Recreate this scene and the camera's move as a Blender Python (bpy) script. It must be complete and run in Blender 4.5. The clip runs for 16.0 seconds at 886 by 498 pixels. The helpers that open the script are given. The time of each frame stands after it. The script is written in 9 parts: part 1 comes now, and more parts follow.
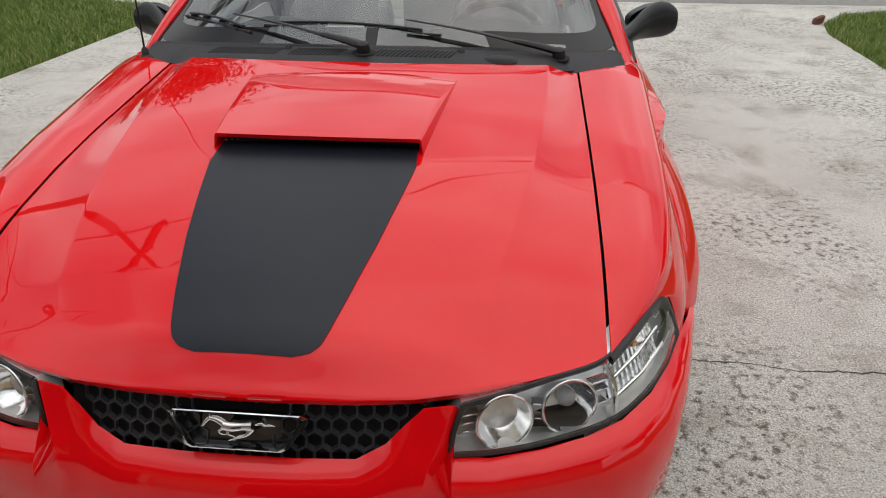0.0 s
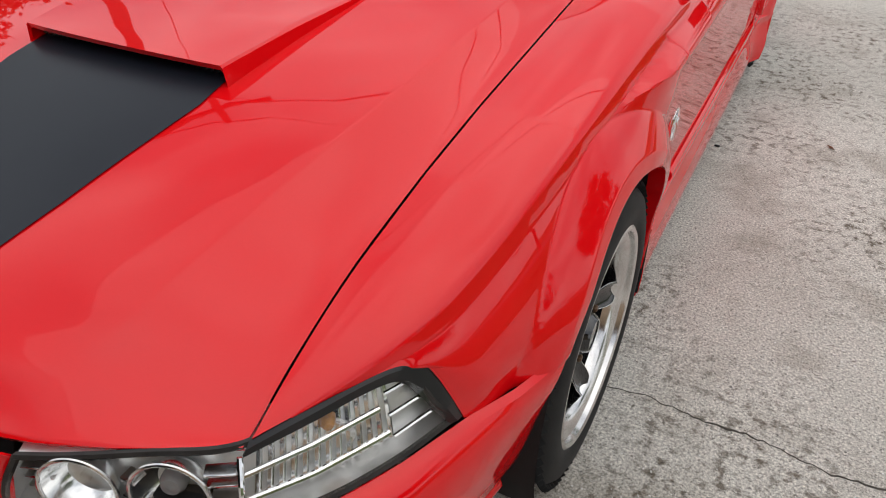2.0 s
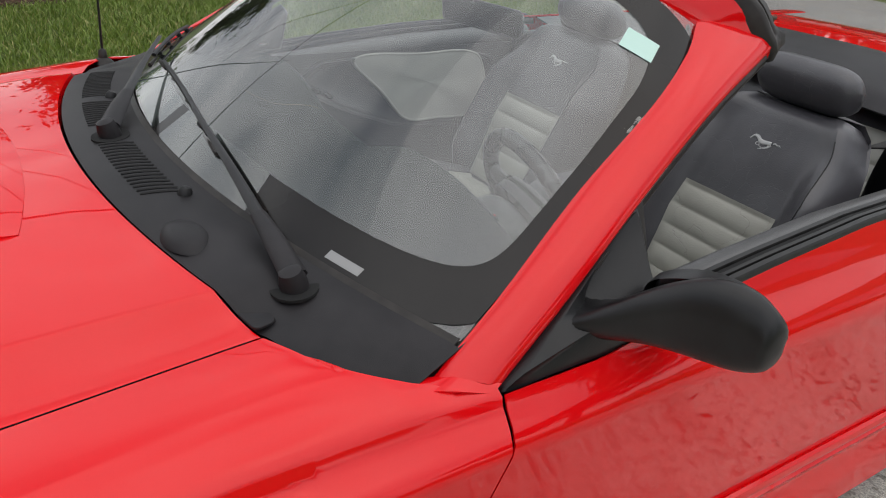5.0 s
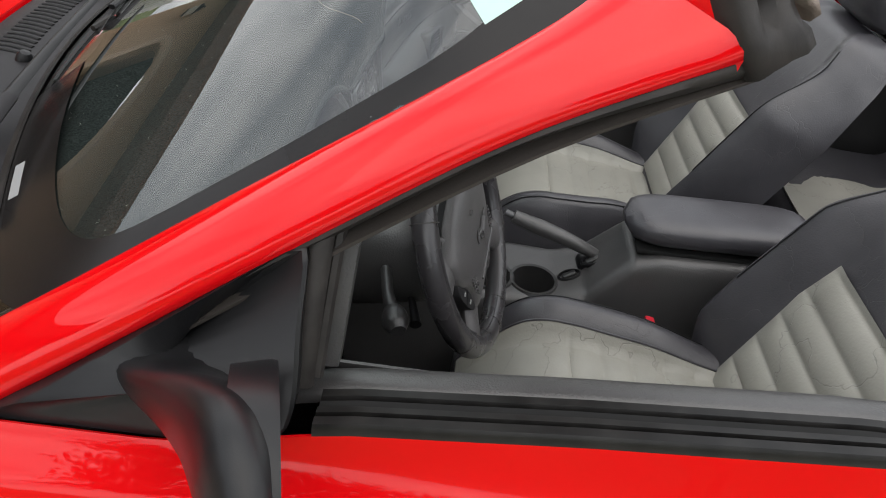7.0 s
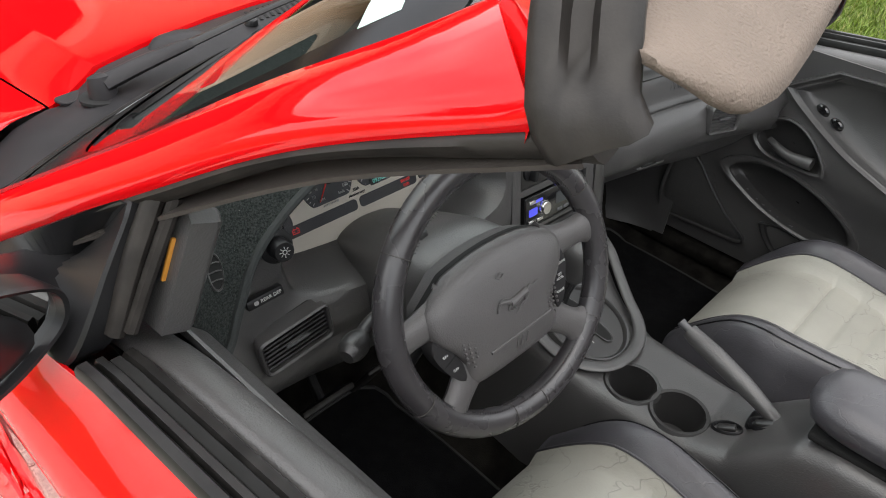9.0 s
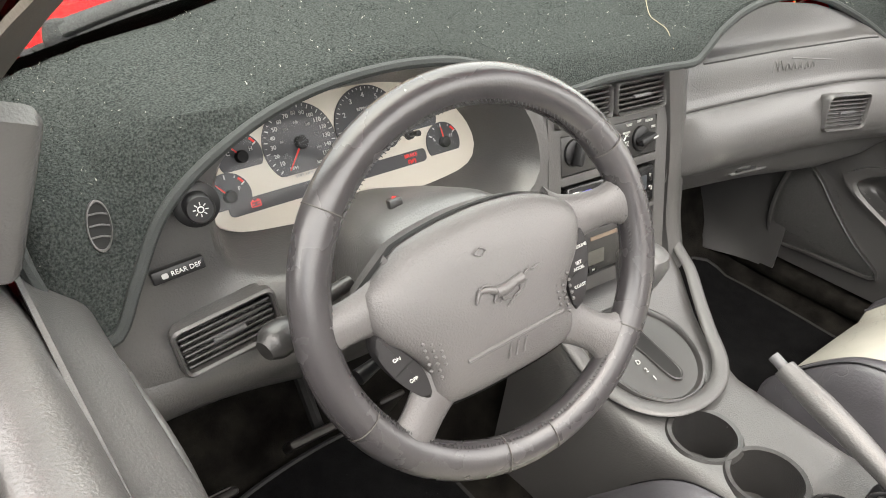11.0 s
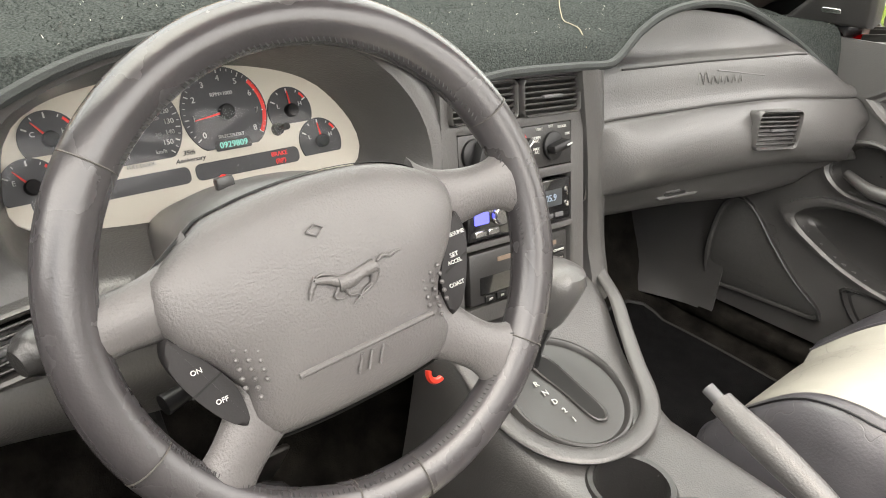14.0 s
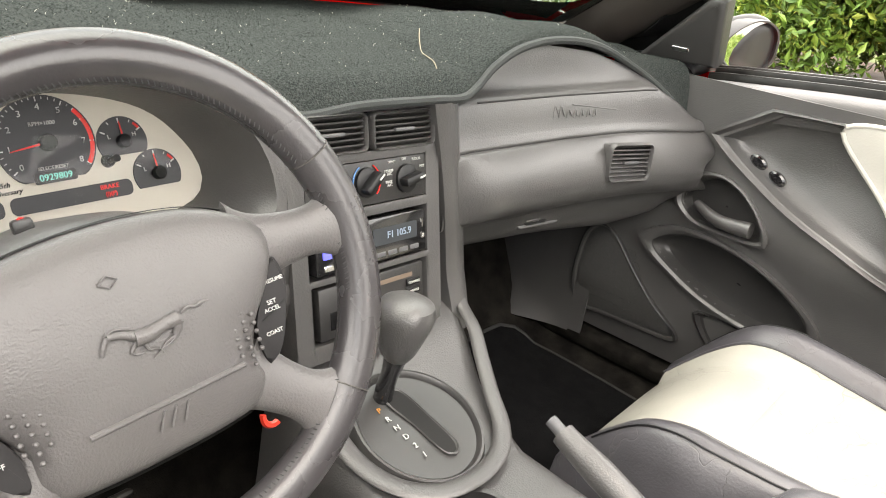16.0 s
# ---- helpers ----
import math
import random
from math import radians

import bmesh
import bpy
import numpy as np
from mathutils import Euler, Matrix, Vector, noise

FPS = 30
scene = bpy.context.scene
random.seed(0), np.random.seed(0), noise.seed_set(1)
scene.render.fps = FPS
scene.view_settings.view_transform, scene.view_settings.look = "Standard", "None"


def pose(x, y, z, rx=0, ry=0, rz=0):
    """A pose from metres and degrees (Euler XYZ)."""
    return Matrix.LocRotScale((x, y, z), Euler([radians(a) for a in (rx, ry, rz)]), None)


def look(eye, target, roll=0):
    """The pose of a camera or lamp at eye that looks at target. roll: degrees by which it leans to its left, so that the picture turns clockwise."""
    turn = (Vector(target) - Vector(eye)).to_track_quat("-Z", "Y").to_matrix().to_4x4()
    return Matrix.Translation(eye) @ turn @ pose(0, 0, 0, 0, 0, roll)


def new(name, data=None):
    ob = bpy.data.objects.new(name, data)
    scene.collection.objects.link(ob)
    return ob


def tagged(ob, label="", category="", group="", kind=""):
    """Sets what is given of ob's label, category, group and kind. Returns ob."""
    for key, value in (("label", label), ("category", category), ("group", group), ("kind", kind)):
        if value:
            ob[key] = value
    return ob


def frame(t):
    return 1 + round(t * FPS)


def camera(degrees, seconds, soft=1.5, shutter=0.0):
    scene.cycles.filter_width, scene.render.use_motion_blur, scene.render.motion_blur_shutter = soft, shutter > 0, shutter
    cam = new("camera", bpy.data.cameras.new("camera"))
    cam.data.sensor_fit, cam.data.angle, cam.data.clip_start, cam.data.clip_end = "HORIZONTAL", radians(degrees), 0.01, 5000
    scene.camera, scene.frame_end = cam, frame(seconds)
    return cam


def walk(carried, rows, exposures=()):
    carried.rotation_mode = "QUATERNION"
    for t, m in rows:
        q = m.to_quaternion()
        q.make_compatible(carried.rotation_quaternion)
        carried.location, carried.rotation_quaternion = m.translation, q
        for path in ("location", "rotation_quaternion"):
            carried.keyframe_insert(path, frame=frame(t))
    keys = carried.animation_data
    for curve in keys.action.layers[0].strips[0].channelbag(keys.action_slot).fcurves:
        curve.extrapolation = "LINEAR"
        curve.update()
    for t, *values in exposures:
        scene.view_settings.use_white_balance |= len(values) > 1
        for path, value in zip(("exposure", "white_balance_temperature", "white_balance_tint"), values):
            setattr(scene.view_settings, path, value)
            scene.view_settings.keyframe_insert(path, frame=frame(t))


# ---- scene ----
cam = camera(61.8, 16.0, soft=1.0)
PATH = [
    (0, (0.442, -1.861, 1.478), (0.274, -0.106, 0.534), -0.1),
    (0.5, (0.623, -1.716, 1.437), (0.354, -0.065, 0.34), 0.0),
    (1, (0.833, -1.567, 1.409), (0.401, 0.001, 0.245), -0.5),
    (1.5, (0.974, -1.344, 1.381), (0.381, 0.149, 0.189), -0.7),
    (2, (1.114, -1.162, 1.39), (0.372, 0.272, 0.21), -0.3),
    (2.5, (1.297, -0.983, 1.389), (0.399, 0.405, 0.264), 0.4),
    (3, (1.364, -0.799, 1.432), (0.33, 0.564, 0.396), 1.4),
    (3.5, (1.358, -0.589, 1.462), (0.209, 0.748, 0.517), 2.2),
    (4, (1.383, -0.371, 1.468), (0.133, 0.909, 0.575), 3.0),
    (4.2, (1.408, -0.272, 1.47), (0.121, 0.975, 0.581), 3.4),
    (6.3, (1.361, 0.708, 1.422), (-0.243, 1.112, 0.297), 8.1),
    (6.5, (1.332, 0.796, 1.409), (-0.28, 1.097, 0.265), 8.3),
    (7, (1.273, 1.013, 1.427), (-0.346, 1.044, 0.252), 8.2),
    (7.5, (1.25, 1.198, 1.45), (-0.326, 0.858, 0.266), 6.8),
    (8, (1.167, 1.314, 1.442), (-0.324, 0.71, 0.254), 7.1),
    (8.2, (1.115, 1.346, 1.43), (-0.329, 0.646, 0.237), 7.2),
    (10.3, (0.868, 1.544, 1.377), (-0.192, 0.253, 0.278), 3.6),
    (10.5, (0.827, 1.513, 1.318), (-0.232, 0.219, 0.221), 3.2),
    (11, (0.771, 1.465, 1.208), (-0.29, 0.143, 0.147), 2.0),
    (11.5, (0.737, 1.44, 1.185), (-0.329, 0.089, 0.166), 1.8),
    (12, (0.71, 1.43, 1.14), (-0.363, 0.056, 0.161), 2.0),
    (12.5, (0.691, 1.429, 1.096), (-0.392, 0.039, 0.151), 2.1),
    (13, (0.678, 1.431, 1.072), (-0.422, 0.043, 0.143), 2.6),
    (13.5, (0.66, 1.44, 1.073), (-0.483, 0.073, 0.166), 3.0),
    (14, (0.642, 1.447, 1.076), (-0.569, 0.122, 0.194), 3.5),
    (14.5, (0.623, 1.459, 1.083), (-0.655, 0.191, 0.212), 4.6),
    (15, (0.61, 1.469, 1.082), (-0.727, 0.255, 0.222), 5.5),
    (15.5, (0.599, 1.474, 1.086), (-0.78, 0.3, 0.237), 6.3),
    (16, (0.587, 1.475, 1.099), (-0.823, 0.322, 0.272), 6.9),
]
walk(cam, [(t, look(eye, target, roll)) for t, eye, target, roll in PATH],
     [(0, 0.3, 6500, 10), (4.2, 0.33, 6450, 11), (6.3, 0.62, 6500, 10), (7.2, 0.95, 6550, 10), (8.2, 1.38, 6600, 10), (10.3, 2.2, 6700, 10), (10.7, 2.9, 6950, 10), (11.1, 3.2, 7250, 11), (12, 3.18, 7300, 11), (13, 3.16, 7350, 11), (16, 3.08, 7320, 11)])

# ---- world and light: a bright overcast day ----
world = bpy.data.worlds.new("overcast_sky")
scene.world = world
world.use_nodes = True
wn, wl = world.node_tree.nodes, world.node_tree.links
wn.clear()
w_out = wn.new("ShaderNodeOutputWorld")
w_bg = wn.new("ShaderNodeBackground")
w_bg.inputs["Strength"].default_value = 0.128
w_sky = wn.new("ShaderNodeTexSky")
w_sky.sky_type, w_sky.sun_disc = "NISHITA", False
w_sky.sun_elevation, w_sky.sun_rotation = radians(75), radians(67)
w_sky.air_density, w_sky.dust_density = 1.4, 3.0
w_tc = wn.new("ShaderNodeTexCoord")
w_map = wn.new("ShaderNodeMapping")
w_map.inputs["Scale"].default_value = (1.0, 1.0, 2.6)
w_noise = wn.new("ShaderNodeTexNoise")
w_noise.inputs["Scale"].default_value = 2.3
w_noise.inputs["Detail"].default_value = 7.0
w_noise.inputs["Roughness"].default_value = 0.55
w_noise.inputs["Distortion"].default_value = 0.4
w_ramp = wn.new("ShaderNodeValToRGB")
w_ramp.color_ramp.elements[0].position, w_ramp.color_ramp.elements[0].color = 0.34, (3.4, 3.6, 3.9, 1)
w_ramp.color_ramp.elements[1].position, w_ramp.color_ramp.elements[1].color = 0.66, (9.0, 9.0, 8.9, 1)
w_mix = wn.new("ShaderNodeMixRGB")
w_mix.inputs["Fac"].default_value = 0.86
wl.new(w_tc.outputs["Generated"], w_map.inputs["Vector"])
wl.new(w_map.outputs["Vector"], w_noise.inputs["Vector"])
wl.new(w_noise.outputs["Fac"], w_ramp.inputs["Fac"])
wl.new(w_sky.outputs["Color"], w_mix.inputs["Color1"])
wl.new(w_ramp.outputs["Color"], w_mix.inputs["Color2"])
wl.new(w_mix.outputs["Color"], w_bg.inputs["Color"])
wl.new(w_bg.outputs["Background"], w_out.inputs["Surface"])
sun_data = bpy.data.lights.new("sun", "SUN")
sun_data.energy, sun_data.angle, sun_data.color = 0.55, radians(90), (1.0, 0.96, 0.9)
sun = new("sun", sun_data)
sun.matrix_world = look((3.5, 1.5, 14), (0, 0, 0))

# ---- materials ----
def rgb(c):
    return (c[0], c[1], c[2], 1.0)


def mat(name, colour, rough=0.5, metal=0.0, coat=0.0, grain=0.0, grain_size=200.0, tint=None, tint_size=8.0, spec=0.5, rough_var=0.0, emit=0.0, alpha_glass=0.0, fleck=None):
    """A principled material with two scales of variation: a broad tint and a fine relief. Sizes are in noise cells per metre."""
    m = bpy.data.materials.new(name)
    m.use_nodes = True
    n, l = m.node_tree.nodes, m.node_tree.links
    b = n["Principled BSDF"]
    b.inputs["Base Color"].default_value = rgb(colour)
    b.inputs["Roughness"].default_value = rough
    b.inputs["Metallic"].default_value = metal
    b.inputs["Coat Weight"].default_value = coat
    b.inputs["Coat Roughness"].default_value = 0.02
    b.inputs["Specular IOR Level"].default_value = spec
    tc = n.new("ShaderNodeTexCoord")
    if tint:
        t = n.new("ShaderNodeTexNoise")
        t.inputs["Scale"].default_value, t.inputs["Detail"].default_value = tint_size, 5.0
        r = n.new("ShaderNodeValToRGB")
        r.color_ramp.elements[0].position, r.color_ramp.elements[0].color = 0.35, rgb(colour)
        r.color_ramp.elements[1].position, r.color_ramp.elements[1].color = 0.7, rgb(tint)
        l.new(tc.outputs["Object"], t.inputs["Vector"])
        l.new(t.outputs["Fac"], r.inputs["Fac"])
        last = r.outputs["Color"]
        if fleck:
            v = n.new("ShaderNodeTexNoise")
            v.inputs["Scale"].default_value, v.inputs["Detail"].default_value = fleck[1], 2.0
            k = n.new("ShaderNodeValToRGB")
            k.color_ramp.elements[0].position, k.color_ramp.elements[0].color = fleck[2], (0, 0, 0, 1)
            k.color_ramp.elements[1].position, k.color_ramp.elements[1].color = fleck[2] + 0.05, (1, 1, 1, 1)
            mx = n.new("ShaderNodeMixRGB")
            mx.inputs["Color2"].default_value = rgb(fleck[0])
            l.new(tc.outputs["Object"], v.inputs["Vector"])
            l.new(v.outputs["Fac"], k.inputs["Fac"])
            l.new(k.outputs["Color"], mx.inputs["Fac"])
            l.new(last, mx.inputs["Color1"])
            last = mx.outputs["Color"]
        l.new(last, b.inputs["Base Color"])
        if rough_var:
            q = n.new("ShaderNodeMapRange")
            q.inputs["To Min"].default_value, q.inputs["To Max"].default_value = rough - rough_var, rough + rough_var
            l.new(t.outputs["Fac"], q.inputs["Value"])
            l.new(q.outputs["Result"], b.inputs["Roughness"])
    if grain:
        g = n.new("ShaderNodeTexNoise")
        g.inputs["Scale"].default_value, g.inputs["Detail"].default_value = grain_size, 3.0
        bump = n.new("ShaderNodeBump")
        bump.inputs["Strength"].default_value, bump.inputs["Distance"].default_value = min(1.0, grain), 0.002
        l.new(tc.outputs["Object"], g.inputs["Vector"])
        l.new(g.outputs["Fac"], bump.inputs["Height"])
        l.new(bump.outputs["Normal"], b.inputs["Normal"])
    if emit:
        b.inputs["Emission Color"].default_value = rgb(colour)
        b.inputs["Emission Strength"].default_value = emit
    if alpha_glass:
        b.inputs["Transmission Weight"].default_value = alpha_glass
        b.inputs["IOR"].default_value = 1.45
    return m


def pane(name, tint, r0=0.09):
    """Thin glass: clear, faintly tinted, with a glossy reflection that grows towards grazing angles."""
    m = bpy.data.materials.new(name)
    m.use_nodes = True
    n, l = m.node_tree.nodes, m.node_tree.links
    n.remove(n["Principled BSDF"])
    out = n["Material Output"]
    tr, gl, mix, lw, po, mr = (n.new("ShaderNode" + k) for k in ("BsdfTransparent", "BsdfGlossy", "MixShader", "LayerWeight", "Math", "MapRange"))
    tr.inputs["Color"].default_value = rgb(tint)
    gl.inputs["Roughness"].default_value = 0.0
    gl.inputs["Color"].default_value = (1, 1, 1, 1)
    lw.inputs["Blend"].default_value = 0.5
    po.operation = "POWER"
    po.inputs[1].default_value = 4.5
    mr.inputs["To Min"].default_value = r0
    l.new(lw.outputs["Facing"], po.inputs[0])
    l.new(po.outputs["Value"], mr.inputs["Value"])
    l.new(mr.outputs["Result"], mix.inputs["Fac"])
    l.new(tr.outputs["BSDF"], mix.inputs[1])
    l.new(gl.outputs["BSDF"], mix.inputs[2])
    l.new(mix.outputs["Shader"], out.inputs["Surface"])
    return m


RED = mat("red_car_paint", (0.74, 0.003, 0.006), 0.5, spec=0.0, coat=1.0, tint=(0.78, 0.004, 0.007), tint_size=3.0, grain=0.012, grain_size=900)
BLACK_DECAL = mat("matt_black_paint", (0.009, 0.0115, 0.018), 0.36, spec=0.28, tint=(0.013, 0.016, 0.023), tint_size=4.0, grain=0.05, grain_size=800)
COWL = mat("weathered_black_plastic", (0.014, 0.0135, 0.015), 0.46, spec=0.22, tint=(0.030, 0.028, 0.030), tint_size=9.0, grain=0.10, grain_size=700, rough_var=0.08)
MIRROR_PLASTIC = mat("satin_black_plastic", (0.010, 0.010, 0.011), 0.34, spec=0.35, tint=(0.017, 0.017, 0.018), tint_size=12.0, grain=0.06, grain_size=900)
BLACK = mat("black_plastic", (0.008, 0.008, 0.009), 0.4, spec=0.4, grain=0.05, grain_size=700)
BELT_RUBBER = mat("glossy_belt_rubber", (0.008, 0.0076, 0.0074), 0.36, spec=0.35, tint=(0.020, 0.019, 0.018), tint_size=30.0, rough_var=0.08)
RUBBER = mat("black_rubber", (0.016, 0.0140, 0.0132), 0.5, spec=0.35, tint=(0.038, 0.0335, 0.0305), tint_size=25.0, grain=0.08, grain_size=500)
TYRE = mat("tyre_rubber", (0.010, 0.010, 0.011), 0.65, spec=0.25, tint=(0.018, 0.017, 0.016), tint_size=18.0, grain=0.2, grain_size=400)
# Near-black colour that puts shade into hollows, gaps and unseen backs
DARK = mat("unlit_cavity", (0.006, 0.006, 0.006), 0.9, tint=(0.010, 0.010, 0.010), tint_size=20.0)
CHROME = mat("chrome", (0.86, 0.86, 0.87), 0.05, metal=1.0)
SATIN_METAL = mat("polished_alloy", (0.72, 0.71, 0.70), 0.18, metal=1.0, tint=(0.62, 0.61, 0.60), tint_size=30.0, rough_var=0.06)
GLOSS_BLACK = mat("gloss_black_paint", (0.010, 0.010, 0.011), 0.15, coat=0.8)
GLASS = pane("windscreen_glass", (0.84, 0.90, 0.885), 0.12)
LAMP_GLASS = pane("clear_lamp_lens", (0.97, 0.97, 0.965), 0.05)
DIAL_GLASS = pane("dial_cover_glass", (0.96, 0.96, 0.96), 0.012)
FRIT = mat("black_glass_border", (0.010, 0.009, 0.009), 0.16, spec=0.3, tint=(0.016, 0.014, 0.013), tint_size=6.0)
MIRROR = mat("mirror_glass", (0.88, 0.90, 0.90), 0.01, metal=1.0)
VINYL = mat("charcoal_dash_vinyl", (0.060, 0.0583, 0.0583), 0.33, spec=0.75, tint=(0.078, 0.0758, 0.0755), tint_size=7.0, grain=0.30, grain_size=420, rough_var=0.05)
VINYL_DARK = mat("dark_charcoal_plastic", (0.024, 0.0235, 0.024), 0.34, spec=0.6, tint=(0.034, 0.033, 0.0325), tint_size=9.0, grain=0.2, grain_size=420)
LEATHER = mat("dark_charcoal_leather", (0.048, 0.046, 0.052), 0.36, spec=0.7, tint=(0.070, 0.068, 0.076), tint_size=11.0, grain=0.18, grain_size=340, rough_var=0.06)
LEATHER_LIGHT = mat("pale_grey_leather", (0.37, 0.361, 0.319), 0.38, tint=(0.31, 0.302, 0.266), tint_size=9.0, grain=0.22, grain_size=220)
WHEEL_LEATHER = mat("worn_steering_wheel_leather", (0.034, 0.0315, 0.034), 0.27, spec=0.75, tint=(0.048, 0.0445, 0.047), tint_size=14.0, grain=0.09, grain_size=420, rough_var=0.09)
AIRBAG = mat("grained_airbag_cover", (0.086, 0.081, 0.082), 0.38, spec=0.6, tint=(0.100, 0.095, 0.094), tint_size=8.0, grain=0.34, grain_size=520)
CARPET = mat("black_carpet", (0.003, 0.003, 0.0035), 0.95, spec=0.1, tint=(0.007, 0.007, 0.0075), tint_size=40.0, grain=0.9, grain_size=500, fleck=((0.06, 0.06, 0.055), 260.0, 0.74))
CARPET_GREY = mat("worn_grey_carpet", (0.006, 0.0055, 0.0050), 0.95, spec=0.05, tint=(0.022, 0.0200, 0.0175), tint_size=22.0, grain=0.9, grain_size=450)
FELT = mat("charcoal_felt_dash_cover", (0.019, 0.0218, 0.0212), 1.0, spec=0.03, tint=(0.060, 0.0665, 0.0640), tint_size=430.0, grain=1.0, grain_size=560, fleck=((0.13, 0.14, 0.13), 640.0, 0.735))
CREAM = mat("cream_gauge_face", (0.62, 0.58, 0.50), 0.5, tint=(0.56, 0.52, 0.45), tint_size=10.0)
GAUGE = mat("black_gauge_face", (0.030, 0.031, 0.036), 0.5, tint=(0.038, 0.039, 0.044), tint_size=10.0)
WHITE_PRINT = mat("white_print", (0.50, 0.50, 0.49), 0.6)
GREY_PRINT = mat("grey_print", (0.30, 0.30, 0.30), 0.6)
RED_PRINT = mat("red_needle_paint", (0.75, 0.02, 0.015), 0.4)
RED_LED = mat("lit_red_lamp", (0.60, 0.03, 0.03), 0.4, emit=0.09)
TEAL_LED = mat("lit_odometer", (0.11, 0.44, 0.38), 0.4, emit=0.11)
BLUE_LED = mat("lit_radio_panel", (0.10, 0.11, 0.85), 0.4, emit=0.13)
AMBER = mat("amber_plastic", (0.55, 0.24, 0.04), 0.3)
PILLAR_TRIM = mat("taupe_pillar_trim", (0.052, 0.0445, 0.040), 0.5, spec=0.5, tint=(0.064, 0.055, 0.050), tint_size=9.0, grain=0.2, grain_size=420)
VISOR = mat("taupe_knit_fabric", (0.215, 0.172, 0.142), 0.9, tint=(0.175, 0.140, 0.116), tint_size=14.0, grain=0.9, grain_size=420)
DOOR_CLOTH = mat("pale_grey_door_vinyl", (0.42, 0.41, 0.37), 0.45, tint=(0.37, 0.36, 0.33), tint_size=9.0, grain=0.2, grain_size=300)
THREAD = mat("light_stitching", (0.45, 0.44, 0.40), 0.8)
STICKER = mat("pale_green_sticker", (0.55, 0.78, 0.70), 0.5)
BUCKLE_RED = mat("red_button", (0.62, 0.02, 0.04), 0.35)


def creased(m, scale, depth):
    """Fine creases worked into a leather: wandering dark lines with relief."""
    n, l = m.node_tree.nodes, m.node_tree.links
    b = n["Principled BSDF"]
    tc, no, ad, vo, mr, mx, bump = (n.new("ShaderNode" + k) for k in ("TexCoord", "TexNoise", "MixRGB", "TexVoronoi", "MapRange", "MixRGB", "Bump"))
    no.inputs["Scale"].default_value, no.inputs["Detail"].default_value = 7.0, 4.0
    ad.inputs["Fac"].default_value = 0.30
    vo.feature = "DISTANCE_TO_EDGE"
    vo.inputs["Scale"].default_value = scale
    mr.inputs["From Max"].default_value, mr.inputs["To Min"].default_value, mr.inputs["To Max"].default_value = 0.012, depth, 0.0
    mx.inputs["Color2"].default_value = (0.10, 0.095, 0.085, 1)
    l.new(tc.outputs["Object"], no.inputs["Vector"])
    l.new(tc.outputs["Object"], ad.inputs["Color1"])
    l.new(no.outputs["Color"], ad.inputs["Color2"])
    l.new(ad.outputs["Color"], vo.inputs["Vector"])
    l.new(vo.outputs["Distance"], mr.inputs["Value"])
    l.new(b.inputs["Base Color"].links[0].from_socket, mx.inputs["Color1"])
    l.new(mr.outputs["Result"], mx.inputs["Fac"])
    l.new(mx.outputs["Color"], b.inputs["Base Color"])
    bump.inputs["Strength"].default_value, bump.inputs["Distance"].default_value = 0.5, 0.003
    bump.invert = True
    l.new(mr.outputs["Result"], bump.inputs["Height"])
    l.new(b.inputs["Normal"].links[0].from_socket, bump.inputs["Normal"])
    l.new(bump.outputs["Normal"], b.inputs["Normal"])


creased(LEATHER_LIGHT, 6.5, 0.30)
creased(LEATHER, 9.0, 0.16)

# ---- mesh helpers ----
def cr(pts, n):
    """n points along a smooth curve through pts, evenly by chord."""
    p = [Vector(q) for q in pts]
    if len(p) == 2:
        return [p[0].lerp(p[1], i / (n - 1)) for i in range(n)]
    d = [0.0]
    for a, b in zip(p, p[1:]):
        d.append(d[-1] + max((b - a).length, 1e-6))
    out, k = [], 0
    for i in range(n):
        s = d[-1] * i / (n - 1)
        while k < len(p) - 2 and s > d[k + 1]:
            k += 1
        h = d[k + 1] - d[k]
        u = (s - d[k]) / h
        m0 = (p[k + 1] - p[k - 1]) / (d[k + 1] - d[k - 1]) * h if k > 0 else p[1] - p[0]
        m1 = (p[k + 2] - p[k]) / (d[k + 2] - d[k]) * h if k < len(p) - 2 else p[-1] - p[-2]
        u2, u3 = u * u, u * u * u
        out.append(p[k] * (2 * u3 - 3 * u2 + 1) + m0 * (u3 - 2 * u2 + u) + p[k + 1] * (3 * u2 - 2 * u3) + m1 * (u3 - u2))
    return out


def grid(rows, closed=False, bm=None, cap=False):
    """Quads between rows of points; closed joins each row's ends; cap fills the first and last row."""
    bm = bm or bmesh.new()
    vs = [[bm.verts.new(p) for p in r] for r in rows]
    m = len(rows[0])
    for a, b in zip(vs, vs[1:]):
        for j in range(m if closed else m - 1):
            k = (j + 1) % m
            bm.faces.new((a[j], a[k], b[k], b[j]))
    if cap:
        bm.faces.new(vs[0])
        bm.faces.new(list(reversed(vs[-1])))
    return bm


def patch(stations, nu, nv, bm=None, across=True):
    """A smooth sheet through stations of points: nv along each, nu across them (or straight between them)."""
    rows = [cr(s, nv) for s in stations]
    if not across:
        return grid(rows, bm=bm)
    cols = [cr([r[j] for r in rows], nu) for j in range(nv)]
    return grid([[c[i] for c in cols] for i in range(nu)], bm=bm)


